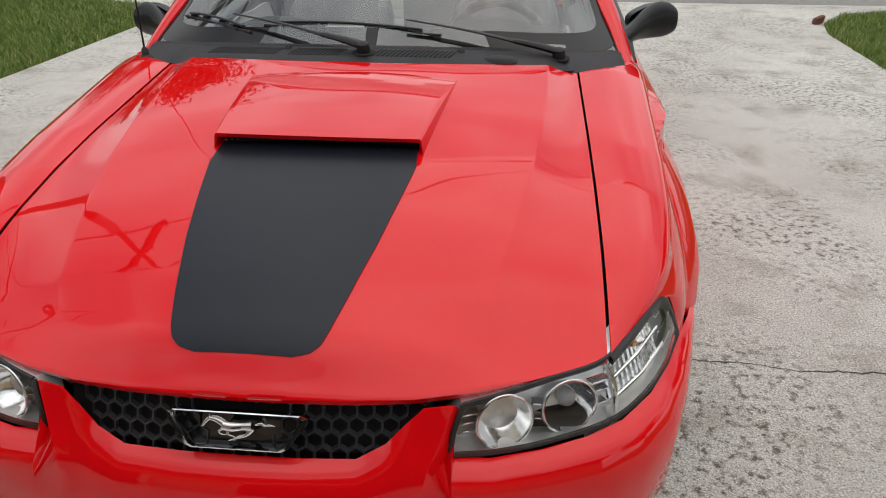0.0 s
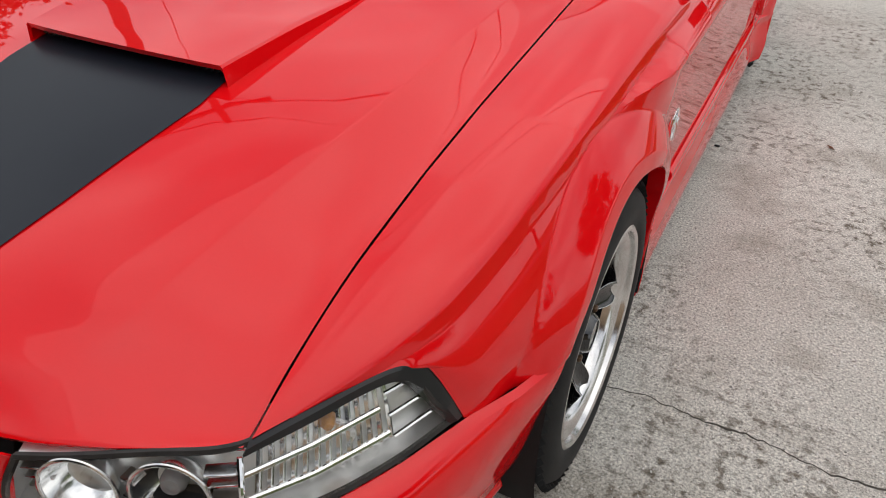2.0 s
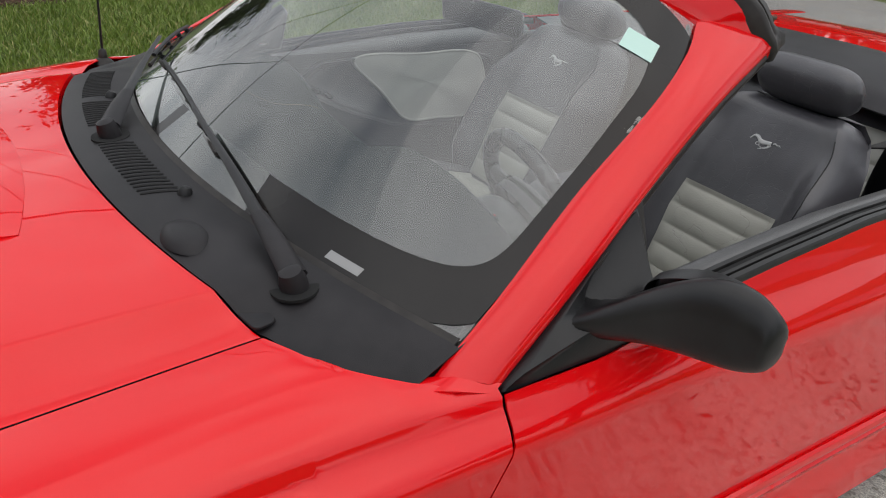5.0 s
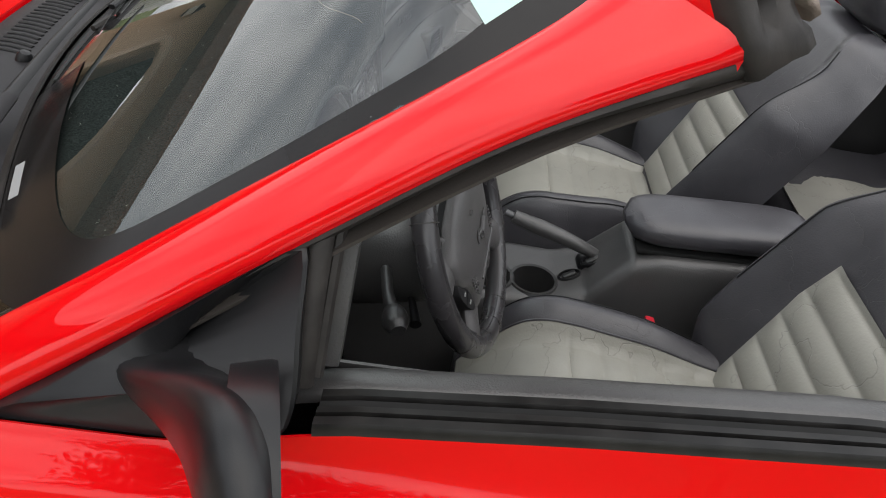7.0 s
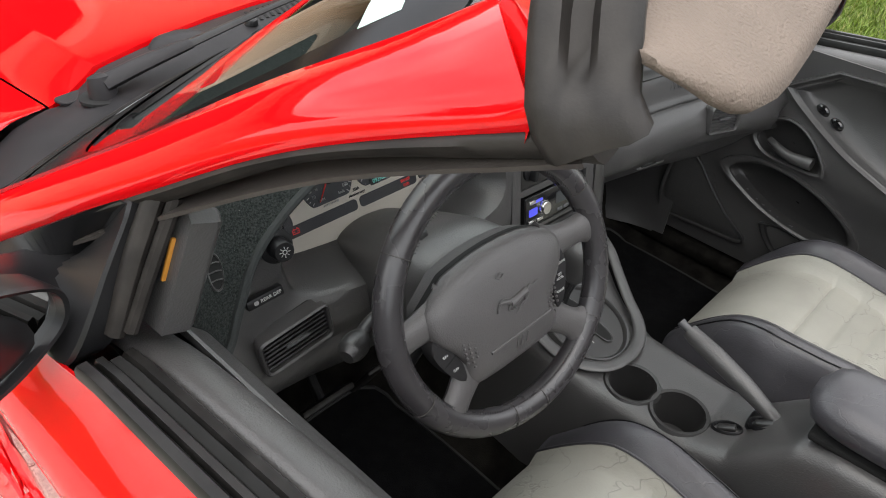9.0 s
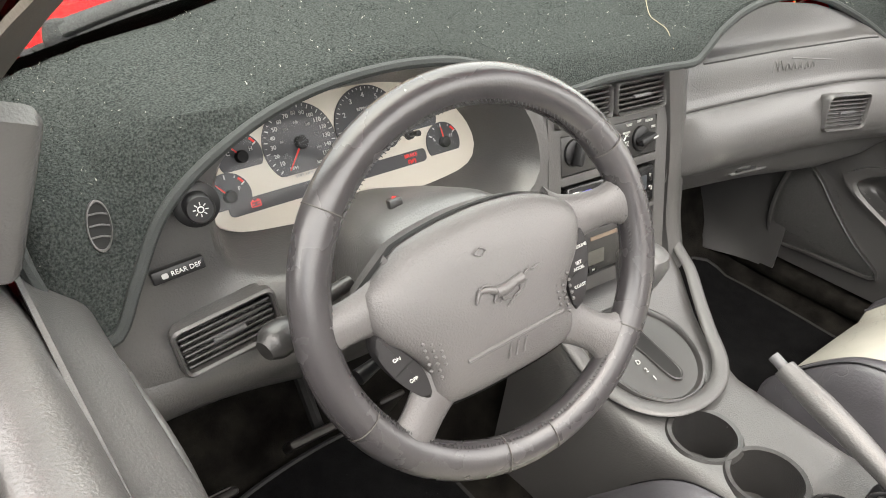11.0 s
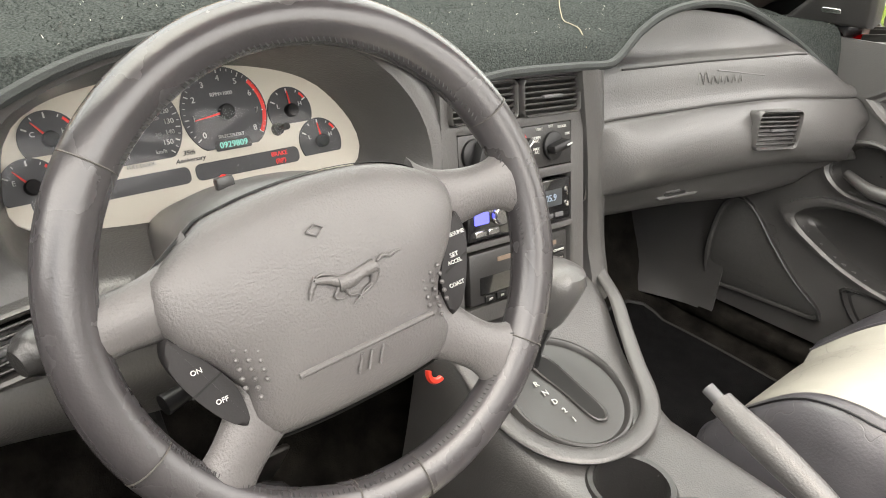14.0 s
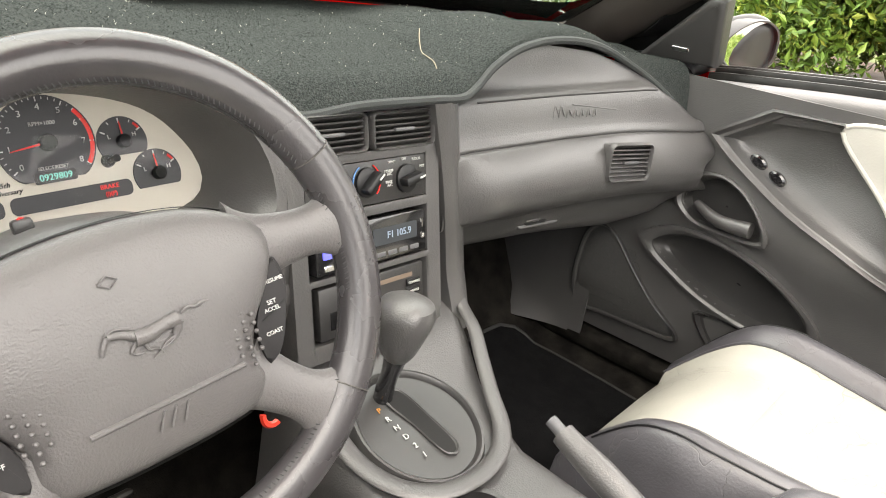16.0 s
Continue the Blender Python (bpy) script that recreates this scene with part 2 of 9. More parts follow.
def tube(path, radius, n=10, bm=None, smooth_path=0, flat=1.0, up=(0, 0, 1), cap=True):
    """A round or flattened bar along a path; radius a number or one per point."""
    p = cr(path, smooth_path) if smooth_path else [Vector(q) for q in path]
    if not isinstance(radius, (int, float)):
        rr = list(radius)
        radius = [rr[min(len(rr) - 2, int(i / (len(p) - 1) * (len(rr) - 1)))] * (1 - f) + rr[min(len(rr) - 1, int(i / (len(p) - 1) * (len(rr) - 1)) + 1)] * f
                  for i in range(len(p)) for f in [(i / (len(p) - 1) * (len(rr) - 1)) - min(len(rr) - 2, int(i / (len(p) - 1) * (len(rr) - 1)))]]
    else:
        radius = [radius] * len(p)
    rows = []
    for i, q in enumerate(p):
        d = (p[min(i + 1, len(p) - 1)] - p[max(i - 1, 0)]).normalized()
        s = d.cross(Vector(up))
        s = s.normalized() if s.length > 1e-4 else Vector((1, 0, 0))
        w = s.cross(d)
        rows.append([q + radius[i] * (math.cos(2 * math.pi * k / n) * s + flat * math.sin(2 * math.pi * k / n) * w) for k in range(n)])
    return grid(rows, closed=True, bm=bm, cap=cap)


def ring(m, r, tr, n=64, k=12, bm=None, a0=0.0, a1=360.0, squash=1.0):
    """A torus, or an arc of one, in the local xy plane of m."""
    full = a1 - a0 >= 360
    rows = []
    for i in range(n + (0 if full else 1)):
        a = radians(a0 + (a1 - a0) * i / n)
        rows.append([m @ Vector(((r + tr * math.cos(b)) * math.cos(a), (r + tr * math.cos(b)) * math.sin(a), squash * tr * math.sin(b)))
                     for b in [2 * math.pi * j / k for j in range(k)]])
    if full:
        rows.append(rows[0])
    bm = grid(rows, closed=True, bm=bm, cap=not full)
    if full:
        bmesh.ops.remove_doubles(bm, verts=bm.verts, dist=1e-6)
    return bm


def lathe(m, prof, n=32, bm=None):
    """A turned shape about the local z of m; prof: (radius, height) pairs."""
    rows = [[m @ Vector((max(r, 1e-5) * math.cos(2 * math.pi * k / n), max(r, 1e-5) * math.sin(2 * math.pi * k / n), h)) for k in range(n)] for r, h in prof]
    return grid(rows, closed=True, bm=bm)


def rbox(m, size, bevel=0.005, seg=2, bm=None):
    """A box with rounded edges, centred on m."""
    one = bmesh.new()
    bmesh.ops.create_cube(one, size=1.0)
    for v in one.verts:
        v.co = Vector((v.co.x * size[0], v.co.y * size[1], v.co.z * size[2]))
    if bevel:
        bmesh.ops.bevel(one, geom=list(one.edges), offset=min(bevel, 0.49 * min(size)), segments=seg, profile=0.5, affect="EDGES")
    return add(bm, one, m)


def prism(m, outline, depth, bevel=0.0, seg=2, bm=None):
    """An outline in the local xy plane of m, drawn out by depth along local z, with rounded rims."""
    one = bmesh.new()
    lo = [one.verts.new((x, y, 0)) for x, y in outline]
    hi = [one.verts.new((x, y, depth)) for x, y in outline]
    one.faces.new(list(reversed(lo)))
    top = one.faces.new(hi)
    n = len(lo)
    for i in range(n):
        one.faces.new((lo[i], lo[(i + 1) % n], hi[(i + 1) % n], hi[i]))
    if bevel:
        bmesh.ops.bevel(one, geom=list(top.edges), offset=bevel, segments=seg, profile=0.5, affect="EDGES")
    return add(bm, one, m)


def add(bm, one, m=None):
    """one joined into bm."""
    if m is not None:
        one.transform(m)
    if bm is None:
        return one
    me = bpy.data.meshes.new("joined")
    one.to_mesh(me)
    one.free()
    bm.from_mesh(me)
    bpy.data.meshes.remove(me)
    return bm


def flip(bm):
    """A mirrored copy, from the driver's side to the other."""
    two = bm.copy()
    two.transform(Matrix.Diagonal((-1, 1, 1, 1)))
    bmesh.ops.reverse_faces(two, faces=two.faces)
    return two


def lowered(bm, drop=0.022):
    """Sets the top of the passenger's door a little lower."""
    for v in bm.verts:
        v.co.z -= drop * smooth01((v.co.z - 0.74) / 0.12) * smooth01((v.co.y - 0.62) / 0.25)
    return bm


def rounded(w, h, r, n=4):
    """The outline of a rounded rectangle."""
    out = []
    for cx, cy, a in ((w / 2 - r, h / 2 - r, 0), (-w / 2 + r, h / 2 - r, 90), (-w / 2 + r, -h / 2 + r, 180), (w / 2 - r, -h / 2 + r, 270)):
        out += [(cx + r * math.cos(radians(a + 90 * i / n)), cy + r * math.sin(radians(a + 90 * i / n))) for i in range(n + 1)]
    return out


def face_m(origin, right, up):
    """A pose whose local x runs right, y up and z out of the face."""
    x = Vector(right).normalized()
    z = x.cross(Vector(up)).normalized()
    y = z.cross(x)
    m = Matrix((x, y, z)).transposed().to_4x4()
    return Matrix.Translation(origin) @ m


def part(name, bm, material, parent, label="", smooth=True, thick=0.0, sharp=40.0):
    """A bmesh as one mesh object under a thing or a part."""
    bmesh.ops.recalc_face_normals(bm, faces=bm.faces)
    me = bpy.data.meshes.new(name)
    bm.to_mesh(me)
    bm.edges.index_update()
    rim = [e.index for e in bm.edges if e.is_boundary] if thick else []
    bm.free()
    me.materials.append(material)
    if smooth:
        me.shade_smooth()
        me.set_sharp_from_angle(angle=radians(sharp))
        for k in rim:
            me.edges[k].use_edge_sharp = True
    ob = new(name, me)
    ob.parent = parent
    if thick:
        so = ob.modifiers.new("thickness", "SOLIDIFY")
        so.thickness, so.offset = thick, 0.0
    return tagged(ob, label)


def thing(name, label, category, group="", kind="", at=(0, 0, 0)):
    ob = new(name)
    ob.location = at
    return tagged(ob, label, category, group, kind)


def words(name, text, size, m, material, parent, depth=0.0006, align="CENTER", shear=0.0, label=""):
    """Lettering in the built-in font, lying in the local xy plane of m."""
    cu = bpy.data.curves.new(name, "FONT")
    cu.body, cu.size, cu.align_x, cu.align_y, cu.extrude, cu.shear = text, size, align, "CENTER", depth, shear
    cu.resolution_u = 3
    tmp = bpy.data.objects.new(name, cu)
    me = bpy.data.meshes.new_from_object(tmp)
    bpy.data.objects.remove(tmp)
    bpy.data.curves.remove(cu)
    me.transform(m)
    me.materials.clear()
    me.materials.append(material)
    ob = new(name, me)
    ob.parent = parent
    return tagged(ob, label)


def smooth01(t):
    t = max(0.0, min(1.0, t))
    return t * t * (3 - 2 * t)


def lin(x, pts):
    """Straight-line lookup in (x, value) pairs."""
    if x <= pts[0][0]:
        return pts[0][1]
    for (a, p), (b, q) in zip(pts, pts[1:]):
        if x <= b:
            return p + (q - p) * (x - a) / (b - a)
    return pts[-1][1]

# ---- the ground, the drive and the garden ----
def node_mix(n, l, fac, a, b, mode="MIX"):
    m = n.new("ShaderNodeMixRGB")
    m.blend_type = mode
    for slot, v in (("Fac", fac), ("Color1", a), ("Color2", b)):
        if isinstance(v, (int, float)):
            m.inputs[slot].default_value = v
        elif isinstance(v, tuple):
            m.inputs[slot].default_value = rgb(v)
        else:
            l.new(v, m.inputs[slot])
    return m.outputs["Color"]


def node_noise(n, l, vec, scale, detail=4.0, lo=0.35, hi=0.65, rough=0.55):
    t = n.new("ShaderNodeTexNoise")
    t.inputs["Scale"].default_value, t.inputs["Detail"].default_value, t.inputs["Roughness"].default_value = scale, detail, rough
    l.new(vec, t.inputs["Vector"])
    r = n.new("ShaderNodeMapRange")
    r.inputs["From Min"].default_value, r.inputs["From Max"].default_value = lo, hi
    l.new(t.outputs["Fac"], r.inputs["Value"])
    return r.outputs["Result"]


def concrete(name, pale, dull, spots):
    """Weathered concrete: broad stains, brown leaf spots in patches, fine aggregate."""
    m = bpy.data.materials.new(name)
    m.use_nodes = True
    n, l = m.node_tree.nodes, m.node_tree.links
    b = n["Principled BSDF"]
    v = n.new("ShaderNodeTexCoord").outputs["Object"]
    c = node_mix(n, l, node_noise(n, l, v, 0.9, 6.0, 0.38, 0.64), pale, dull)
    c = node_mix(n, l, node_noise(n, l, v, 3.2, 5.0, 0.52, 0.80), c, (0.33, 0.29, 0.235))
    w = n.new("ShaderNodeMath")
    w.operation = "MULTIPLY"
    l.new(node_noise(n, l, v, 30.0, 6.0, 0.50, 0.62, 0.66), w.inputs[0])
    l.new(node_noise(n, l, v, 1.3, 3.0, 0.40, 0.62), w.inputs[1])
    w2 = n.new("ShaderNodeMath")
    w2.operation = "MULTIPLY"
    l.new(w.outputs[0], w2.inputs[0])
    w2.inputs[1].default_value = spots
    c = node_mix(n, l, w2.outputs[0], c, (0.135, 0.105, 0.072))
    c = node_mix(n, l, node_noise(n, l, v, 62.0, 4.0, 0.60, 0.68, 0.7), c, (0.20, 0.175, 0.145))
    fine = node_noise(n, l, v, 150.0, 6.0, 0.34, 0.66, 0.80)
    c = node_mix(n, l, 1.0, c, node_mix(n, l, fine, (0.22, 0.215, 0.21), (1.62, 1.62, 1.61)), "MULTIPLY")
    c = node_mix(n, l, node_noise(n, l, v, 95.0, 2.0, 0.665, 0.70), c, (0.80, 0.79, 0.76))
    c = node_mix(n, l, node_noise(n, l, v, 110.0, 2.0, 0.655, 0.70), c, (0.13, 0.12, 0.11))
    l.new(c, b.inputs["Base Color"])
    b.inputs["Roughness"].default_value = 0.85
    bump = n.new("ShaderNodeBump")
    bump.inputs["Strength"].default_value, bump.inputs["Distance"].default_value = 0.6, 0.004
    l.new(fine, bump.inputs["Height"])
    l.new(bump.outputs["Normal"], b.inputs["Normal"])
    return m


def blades_material(name, a, b, c):
    """Blades that differ one from the next."""
    m = bpy.data.materials.new(name)
    m.use_nodes = True
    n, l = m.node_tree.nodes, m.node_tree.links
    r = n.new("ShaderNodeValToRGB")
    r.color_ramp.elements[0].color, r.color_ramp.elements[1].color = rgb(a), rgb(b)
    r.color_ramp.elements[1].position = 0.8
    r.color_ramp.elements.new(0.96).color = rgb(c)
    l.new(n.new("ShaderNodeNewGeometry").outputs["Random Per Island"], r.inputs["Fac"])
    v = n.new("ShaderNodeTexCoord").outputs["Object"]
    l.new(node_mix(n, l, node_noise(n, l, v, 1.4, 4.0), r.outputs["Color"], node_mix(n, l, 0.4, r.outputs["Color"], b)), n["Principled BSDF"].inputs["Base Color"])
    n["Principled BSDF"].inputs["Roughness"].default_value = 0.55
    return m


GRASS_SOIL = mat("lawn_soil", (0.060, 0.085, 0.016), 0.95, tint=(0.105, 0.130, 0.028), tint_size=1.5, grain=0.6, grain_size=60)
CONCRETE = concrete("weathered_concrete", (0.72, 0.695, 0.635), (0.60, 0.570, 0.515), 0.95)
STREET = concrete("grey_street_surface", (0.30, 0.29, 0.275), (0.24, 0.235, 0.225), 0.4)
BARK = mat("brown_bark_mulch", (0.070, 0.036, 0.020), 0.95, tint=(0.030, 0.016, 0.010), tint_size=22.0, grain=0.9, grain_size=60)
BARK_CHIP = blades_material("bark_chips", (0.045, 0.022, 0.012), (0.13, 0.070, 0.040), (0.22, 0.15, 0.10))
BLADES = blades_material("grass_blades", (0.085, 0.150, 0.016), (0.185, 0.270, 0.036), (0.42, 0.38, 0.16))
LEAVES = blades_material("shrub_leaves", (0.030, 0.085, 0.010), (0.115, 0.195, 0.022), (0.26, 0.30, 0.05))
DARK_LEAVES = blades_material("tree_leaves", (0.020, 0.050, 0.010), (0.070, 0.110, 0.022), (0.13, 0.16, 0.04))
rows = [[(x, y, -0.03) for x in (-2500, -600, -150, -40, -12, -6.6, -3.7, 3.45, 12, 40, 150, 600, 2500)] for y in (-2500, -600, -150, -40, -12, -4, 0, 4, 8, 12, 40, 150, 600, 2500)]
tagged(part("ground", grid(rows), GRASS_SOIL, None, smooth=False), "green lawn soil reaching to the horizon", "ground", kind="structure")


def drive_left(y):
    return lin(y, [(-4.6, -4.6), (0.0, -3.92), (0.9, -3.84), (1.8, -3.55), (3.25, -3.36), (5.35, -3.20), (6.0, -3.35), (6.5, -3.9), (6.9, -5.2)])


def drive_right(y):
    return lin(y, [(-4.6, 3.3), (4.1, 3.30), (5.4, 3.32), (5.95, 3.46), (6.4, 3.8), (6.9, 4.9)])


ys = [-4.6 + 0.25 * k for k in range(47)]
rows = [[(drive_left(y), y, -0.08), (drive_left(y), y, -0.004), (drive_left(y) + 0.01, y, 0.0)] + [(drive_left(y) * (1 - k / 8) + drive_right(y) * k / 8, y, 0.0) for k in range(1, 8)] + [(drive_right(y) - 0.01, y, 0.0), (drive_right(y), y, -0.004), (drive_right(y), y, -0.08)] for y in ys]
drive = part("pavement", grid(rows), CONCRETE, None, sharp=60)
tagged(drive, "weathered speckled concrete driveway with a thin crack", "driveway", kind="structure")
rows = [[(x, 6.9, -0.025), (x, 7.1, -0.018), (x, 9.5, 0.02), (x, 12.4, -0.02)] for x in (-60, -30, -12, -5, 0, 5, 12, 30, 60)]
tagged(part("road", grid(rows), STREET, None), "grey street past the end of the drive", "road", kind="structure")

# a hairline crack that wanders outwards from beside the front wheel
rnd = random.Random(4)
rows, yy, w = [], 0.187, 0.0022
for k in range(150):
    x = 0.80 + 0.0135 * k
    yy += rnd.uniform(-0.0062, 0.0062) + 0.10 * (lin(x, [(0.8, 0.187), (1.2, 0.186), (1.36, 0.155), (1.52, 0.155), (1.7, 0.178), (2.8, 0.16)]) - yy)
    w = max(0.0012, min(0.0036, w + rnd.uniform(-0.0006, 0.0006)))
    rows.append([(x, yy - w, 0.0008), (x, yy, 0.0016), (x, yy + w * rnd.uniform(0.8, 1.5), 0.0008)])
part("crack", grid(rows), mat("crack_dirt", (0.050, 0.042, 0.034), 0.95, tint=(0.10, 0.09, 0.075), tint_size=60.0), drive, "dark hairline crack", smooth=False)


def tufts(name, spots, height, lean, width, material, label, category, seed):
    """Many narrow blades, each a folded strip, as one mesh."""
    r = np.random.default_rng(seed)
    n = len(spots)
    p = np.array(spots)
    a = r.uniform(0, 2 * np.pi, n)
    h = height * r.uniform(0.45, 1.25, n)
    lx, ly = np.cos(a) * lean * h * r.uniform(0.2, 1.3, n), np.sin(a) * lean * h * r.uniform(0.2, 1.3, n)
    b = a + r.uniform(-1.6, 1.6, n)
    wx, wy = -np.sin(b) * width, np.cos(b) * width
    v = np.empty((n, 5, 3))
    for k, (f, g, ww) in enumerate(((0, 0, 1), (0, 0, -1), (0.35, 0.6, 0.8), (0.35, 0.6, -0.8), (1, 1, 0))):
        v[:, k, 0] = p[:, 0] + f * lx + ww * wx
        v[:, k, 1] = p[:, 1] + f * ly + ww * wy
        v[:, k, 2] = p[:, 2] + g * h
    i = np.arange(n)[:, None] * 5
    faces = np.concatenate([i + np.array([[0, 1, 3, 2]]), i + np.array([[2, 3, 4, 4]])], axis=1).reshape(-1, 4)
    me = bpy.data.meshes.new(name)
    me.from_pydata(v.reshape(-1, 3).tolist(), [], [tuple(q[:3]) if q[2] == q[3] else tuple(q) for q in faces.tolist()])
    me.materials.append(material)
    return tagged(new(name, me), label, category, kind="stuff")


def lawn_spots(n, x0, x1, y0, y1, keep, seed):
    r = np.random.default_rng(seed)
    out = []
    while len(out) < n:
        x, y = r.uniform(x0, x1), r.uniform(y0, y1)
        if keep(x, y):
            out.append((x, y, -0.032))
    return out


def bed_edge(y):
    return -6.40 - 0.27 * (y - 1.5) + 0.10 * math.sin(2.3 * y)


left_lawn = lawn_spots(74000, -8.4, -3.1, 0.0, 6.9, lambda x, y: bed_edge(y) < x < drive_left(y) + 0.02 * math.sin(9 * y), 1)
far_lawn = lawn_spots(16000, -7.0, -3.8, -4.2, 0.0, lambda x, y: -6.6 < x < drive_left(y) + 0.02, 2)
right_lawn = lawn_spots(26000, 3.25, 6.2, 2.6, 6.9, lambda x, y: x > drive_right(y) - 0.02 * math.sin(11 * y), 3)
tufts("lawn_grass", left_lawn + far_lawn, 0.062, 0.9, 0.0036, BLADES, "short green lawn grass along the drive", "grass", 5)
tufts("verge_grass", right_lawn, 0.062, 0.9, 0.0036, BLADES, "green lawn grass at the street corner", "grass", 6)
bed = [[(bed_edge(y) - d, y, -0.024 + h) for d, h in ((0.0, 0.0), (0.15, 0.03), (0.6, 0.05), (1.6, 0.06), (3.6, 0.05))] for y in [-4.0 + 0.35 * k for k in range(32)]]
tagged(part("mulch_bed", grid(bed), BARK, None), "brown bark mulch bed beyond the lawn", "mulch bed", kind="structure")
chips = [(x, y, 0.005 + 0.03 * smooth01((bed_edge(y) - x) / 0.5)) for x, y, z in lawn_spots(9000, -9.4, -6.0, 0.0, 6.9, lambda x, y: x < bed_edge(y) + 0.05, 8)]
tufts("bark_chips", chips, 0.018, 2.2, 0.014, BARK_CHIP, "loose brown bark chips on the bed", "mulch", 9)
bm = bmesh.new()
bmesh.ops.create_icosphere(bm, subdivisions=2, radius=1.0)
for v in bm.verts:
    v.co = Vector((v.co.x * 0.012, v.co.y * 0.007, 0.004 + 0.004 * v.co.z))
pebble = part("pebble", bm, BLACK, None)
pebble.location = (0.886, 1.615, 0.0)
tagged(pebble, "small dark pebble lying on the concrete", "pebble")
bm = grid([[(0.007 * i * (1 - abs(j) / 3.4), 0.007 * j, 0.002 + 0.003 * abs(i)) for i in (-1, 0, 1)] for j in (-3, -2, -1, 0, 1, 2, 3)])
leaf = part("fallen_leaf", bm, mat("dry_leaf", (0.16, 0.055, 0.025), 0.7, tint=(0.22, 0.10, 0.05), tint_size=60.0), None, thick=0.0008)
leaf.matrix_world = pose(1.282, 1.80, 0.0, 0, 0, 40)
tagged(leaf, "dry brown leaf lying on the concrete", "leaf")
bm = rbox(pose(0, 0, 0.035), (0.11, 0.075, 0.075), 0.016, 3)
for v in bm.verts:
    v.co += Vector((0.012 * math.sin(61 * v.co.y), 0.012 * math.sin(53 * v.co.z), 0.012 * math.sin(47 * v.co.x)))
clod = part("brick_piece", bm, mat("broken_brick", (0.17, 0.065, 0.035), 0.9, tint=(0.10, 0.05, 0.03), tint_size=40.0, grain=0.6, grain_size=120), None)
clod.matrix_world = pose(3.38, 5.85, 0.0, 0, 0, 25)
tagged(clod, "broken red-brown brick piece at the drive's edge", "brick")

# ---- the car ----
car = thing("convertible_car", "red two-door convertible, roof folded down, on a concrete drive", "car")

SEAM_Z = [(-0.76, 0.674), (-0.70, 0.703), (-0.60, 0.742), (-0.50, 0.774), (-0.30, 0.813), (-0.10, 0.841), (0.10, 0.862), (0.30, 0.883), (0.40, 0.893), (0.62, 0.905)]
MID_Z = [(-0.93, 0.667), (-0.905, 0.700), (-0.87, 0.728), (-0.80, 0.756), (-0.70, 0.785), (-0.50, 0.832), (-0.30, 0.872), (-0.10, 0.903), (0.10, 0.926), (0.30, 0.944)]


def hood_front(x):
    return lin(abs(x), [(0, -0.914), (0.1, -0.912), (0.2, -0.907), (0.3, -0.893), (0.4, -0.867), (0.5, -0.828), (0.633, -0.760)])


def hood_rear(x):
    return 0.262 + 0.123 * (abs(x) / 0.635) ** 2


def crease_x(y):
    return lin(y, [(-0.93, 0.30), (-0.88, 0.335), (-0.7, 0.415), (-0.5, 0.462), (-0.3, 0.494), (-0.1, 0.520), (0.1, 0.536), (0.3, 0.546)])


def soft(y, pts):
    return (lin(y - 0.05, pts) + 2 * lin(y, pts) + lin(y + 0.05, pts)) / 4


def hood_z(x, y):
    """Height of the bonnet: crowned middle, a crease, and a flank falling to the seam."""
    a, cx = abs(x), crease_x(y)
    mid, seam = soft(y, MID_Z), soft(y, SEAM_Z)
    f = hood_front(x)
    crease = seam + (mid - seam) * lin(y, [(-0.9, 0.35), (-0.7, 0.55), (-0.3, 0.62), (0.3, 0.60)])
    if a < cx:
        z = mid + (crease - mid) * (a / cx) ** 2
    else:
        u = (a - cx) / max(0.634 - cx, 0.01)
        z = crease + (seam - crease) * (1 - (1 - u) ** 1.5)
    e = max(0.0, (y - f))
    roll = 0.045 * max(0.0, 1 - e / 0.06) ** 2
    front = lin(a, [(0, 0.667), (0.3, 0.667), (0.5, 0.672), (0.634, 0.674)])
    w = smooth01(e / 0.10)
    return w * z + (1 - w) * (front + (z - front) * min(1.0, math.sqrt(e / 0.10))) if e < 0.10 else z


def hood_x(s, y):
    """Across the bonnet: 0 at the middle, 1 on the crease, 2 at the seam."""
    a, c = abs(s), crease_x(y)
    return math.copysign(c * a if a <= 1 else c + (0.634 - c) * (a - 1), s)


def build_hood():
    ss = [i / 26 for i in range(26)] + [0.972, 0.988, 1.0, 1.03, 1.07, 1.12, 1.2, 1.3, 1.4, 1.5, 1.6, 1.7, 1.8, 1.88, 1.95, 2.0]
    ss = sorted(set(ss))
    ss = [-q for q in reversed(ss) if q > 0] + ss
    cols = []
    for q in ss:
        f, r = -0.9, 0.3
        for k in range(6):
            f, r = hood_front(hood_x(q, f)), hood_rear(hood_x(q, r))
        ys = [f + 0.004 * k for k in range(0, 6)] + [f + 0.03 + 0.015 * k for k in range(5)]
        n = 60
        y0 = ys[-1] + 0.01
        ys += [y0 + (r - y0) * i / n for i in range(n + 1)]
        cols.append([(hood_x(q, y), y, hood_z(hood_x(q, y), y)) for y in ys])
    rows = [[(c[0][0], c[0][1] + 0.007, c[0][2] - 0.014) for c in cols]] + [[c[i] for c in cols] for i in range(len(cols[0]))]
    rows.append([(c[-1][0], c[-1][1] + 0.004, c[-1][2] - 0.02) for c in cols])
    return part("hood", grid(rows), RED, car, "red bonnet with raised scoop", sharp=60)


hood = build_hood()


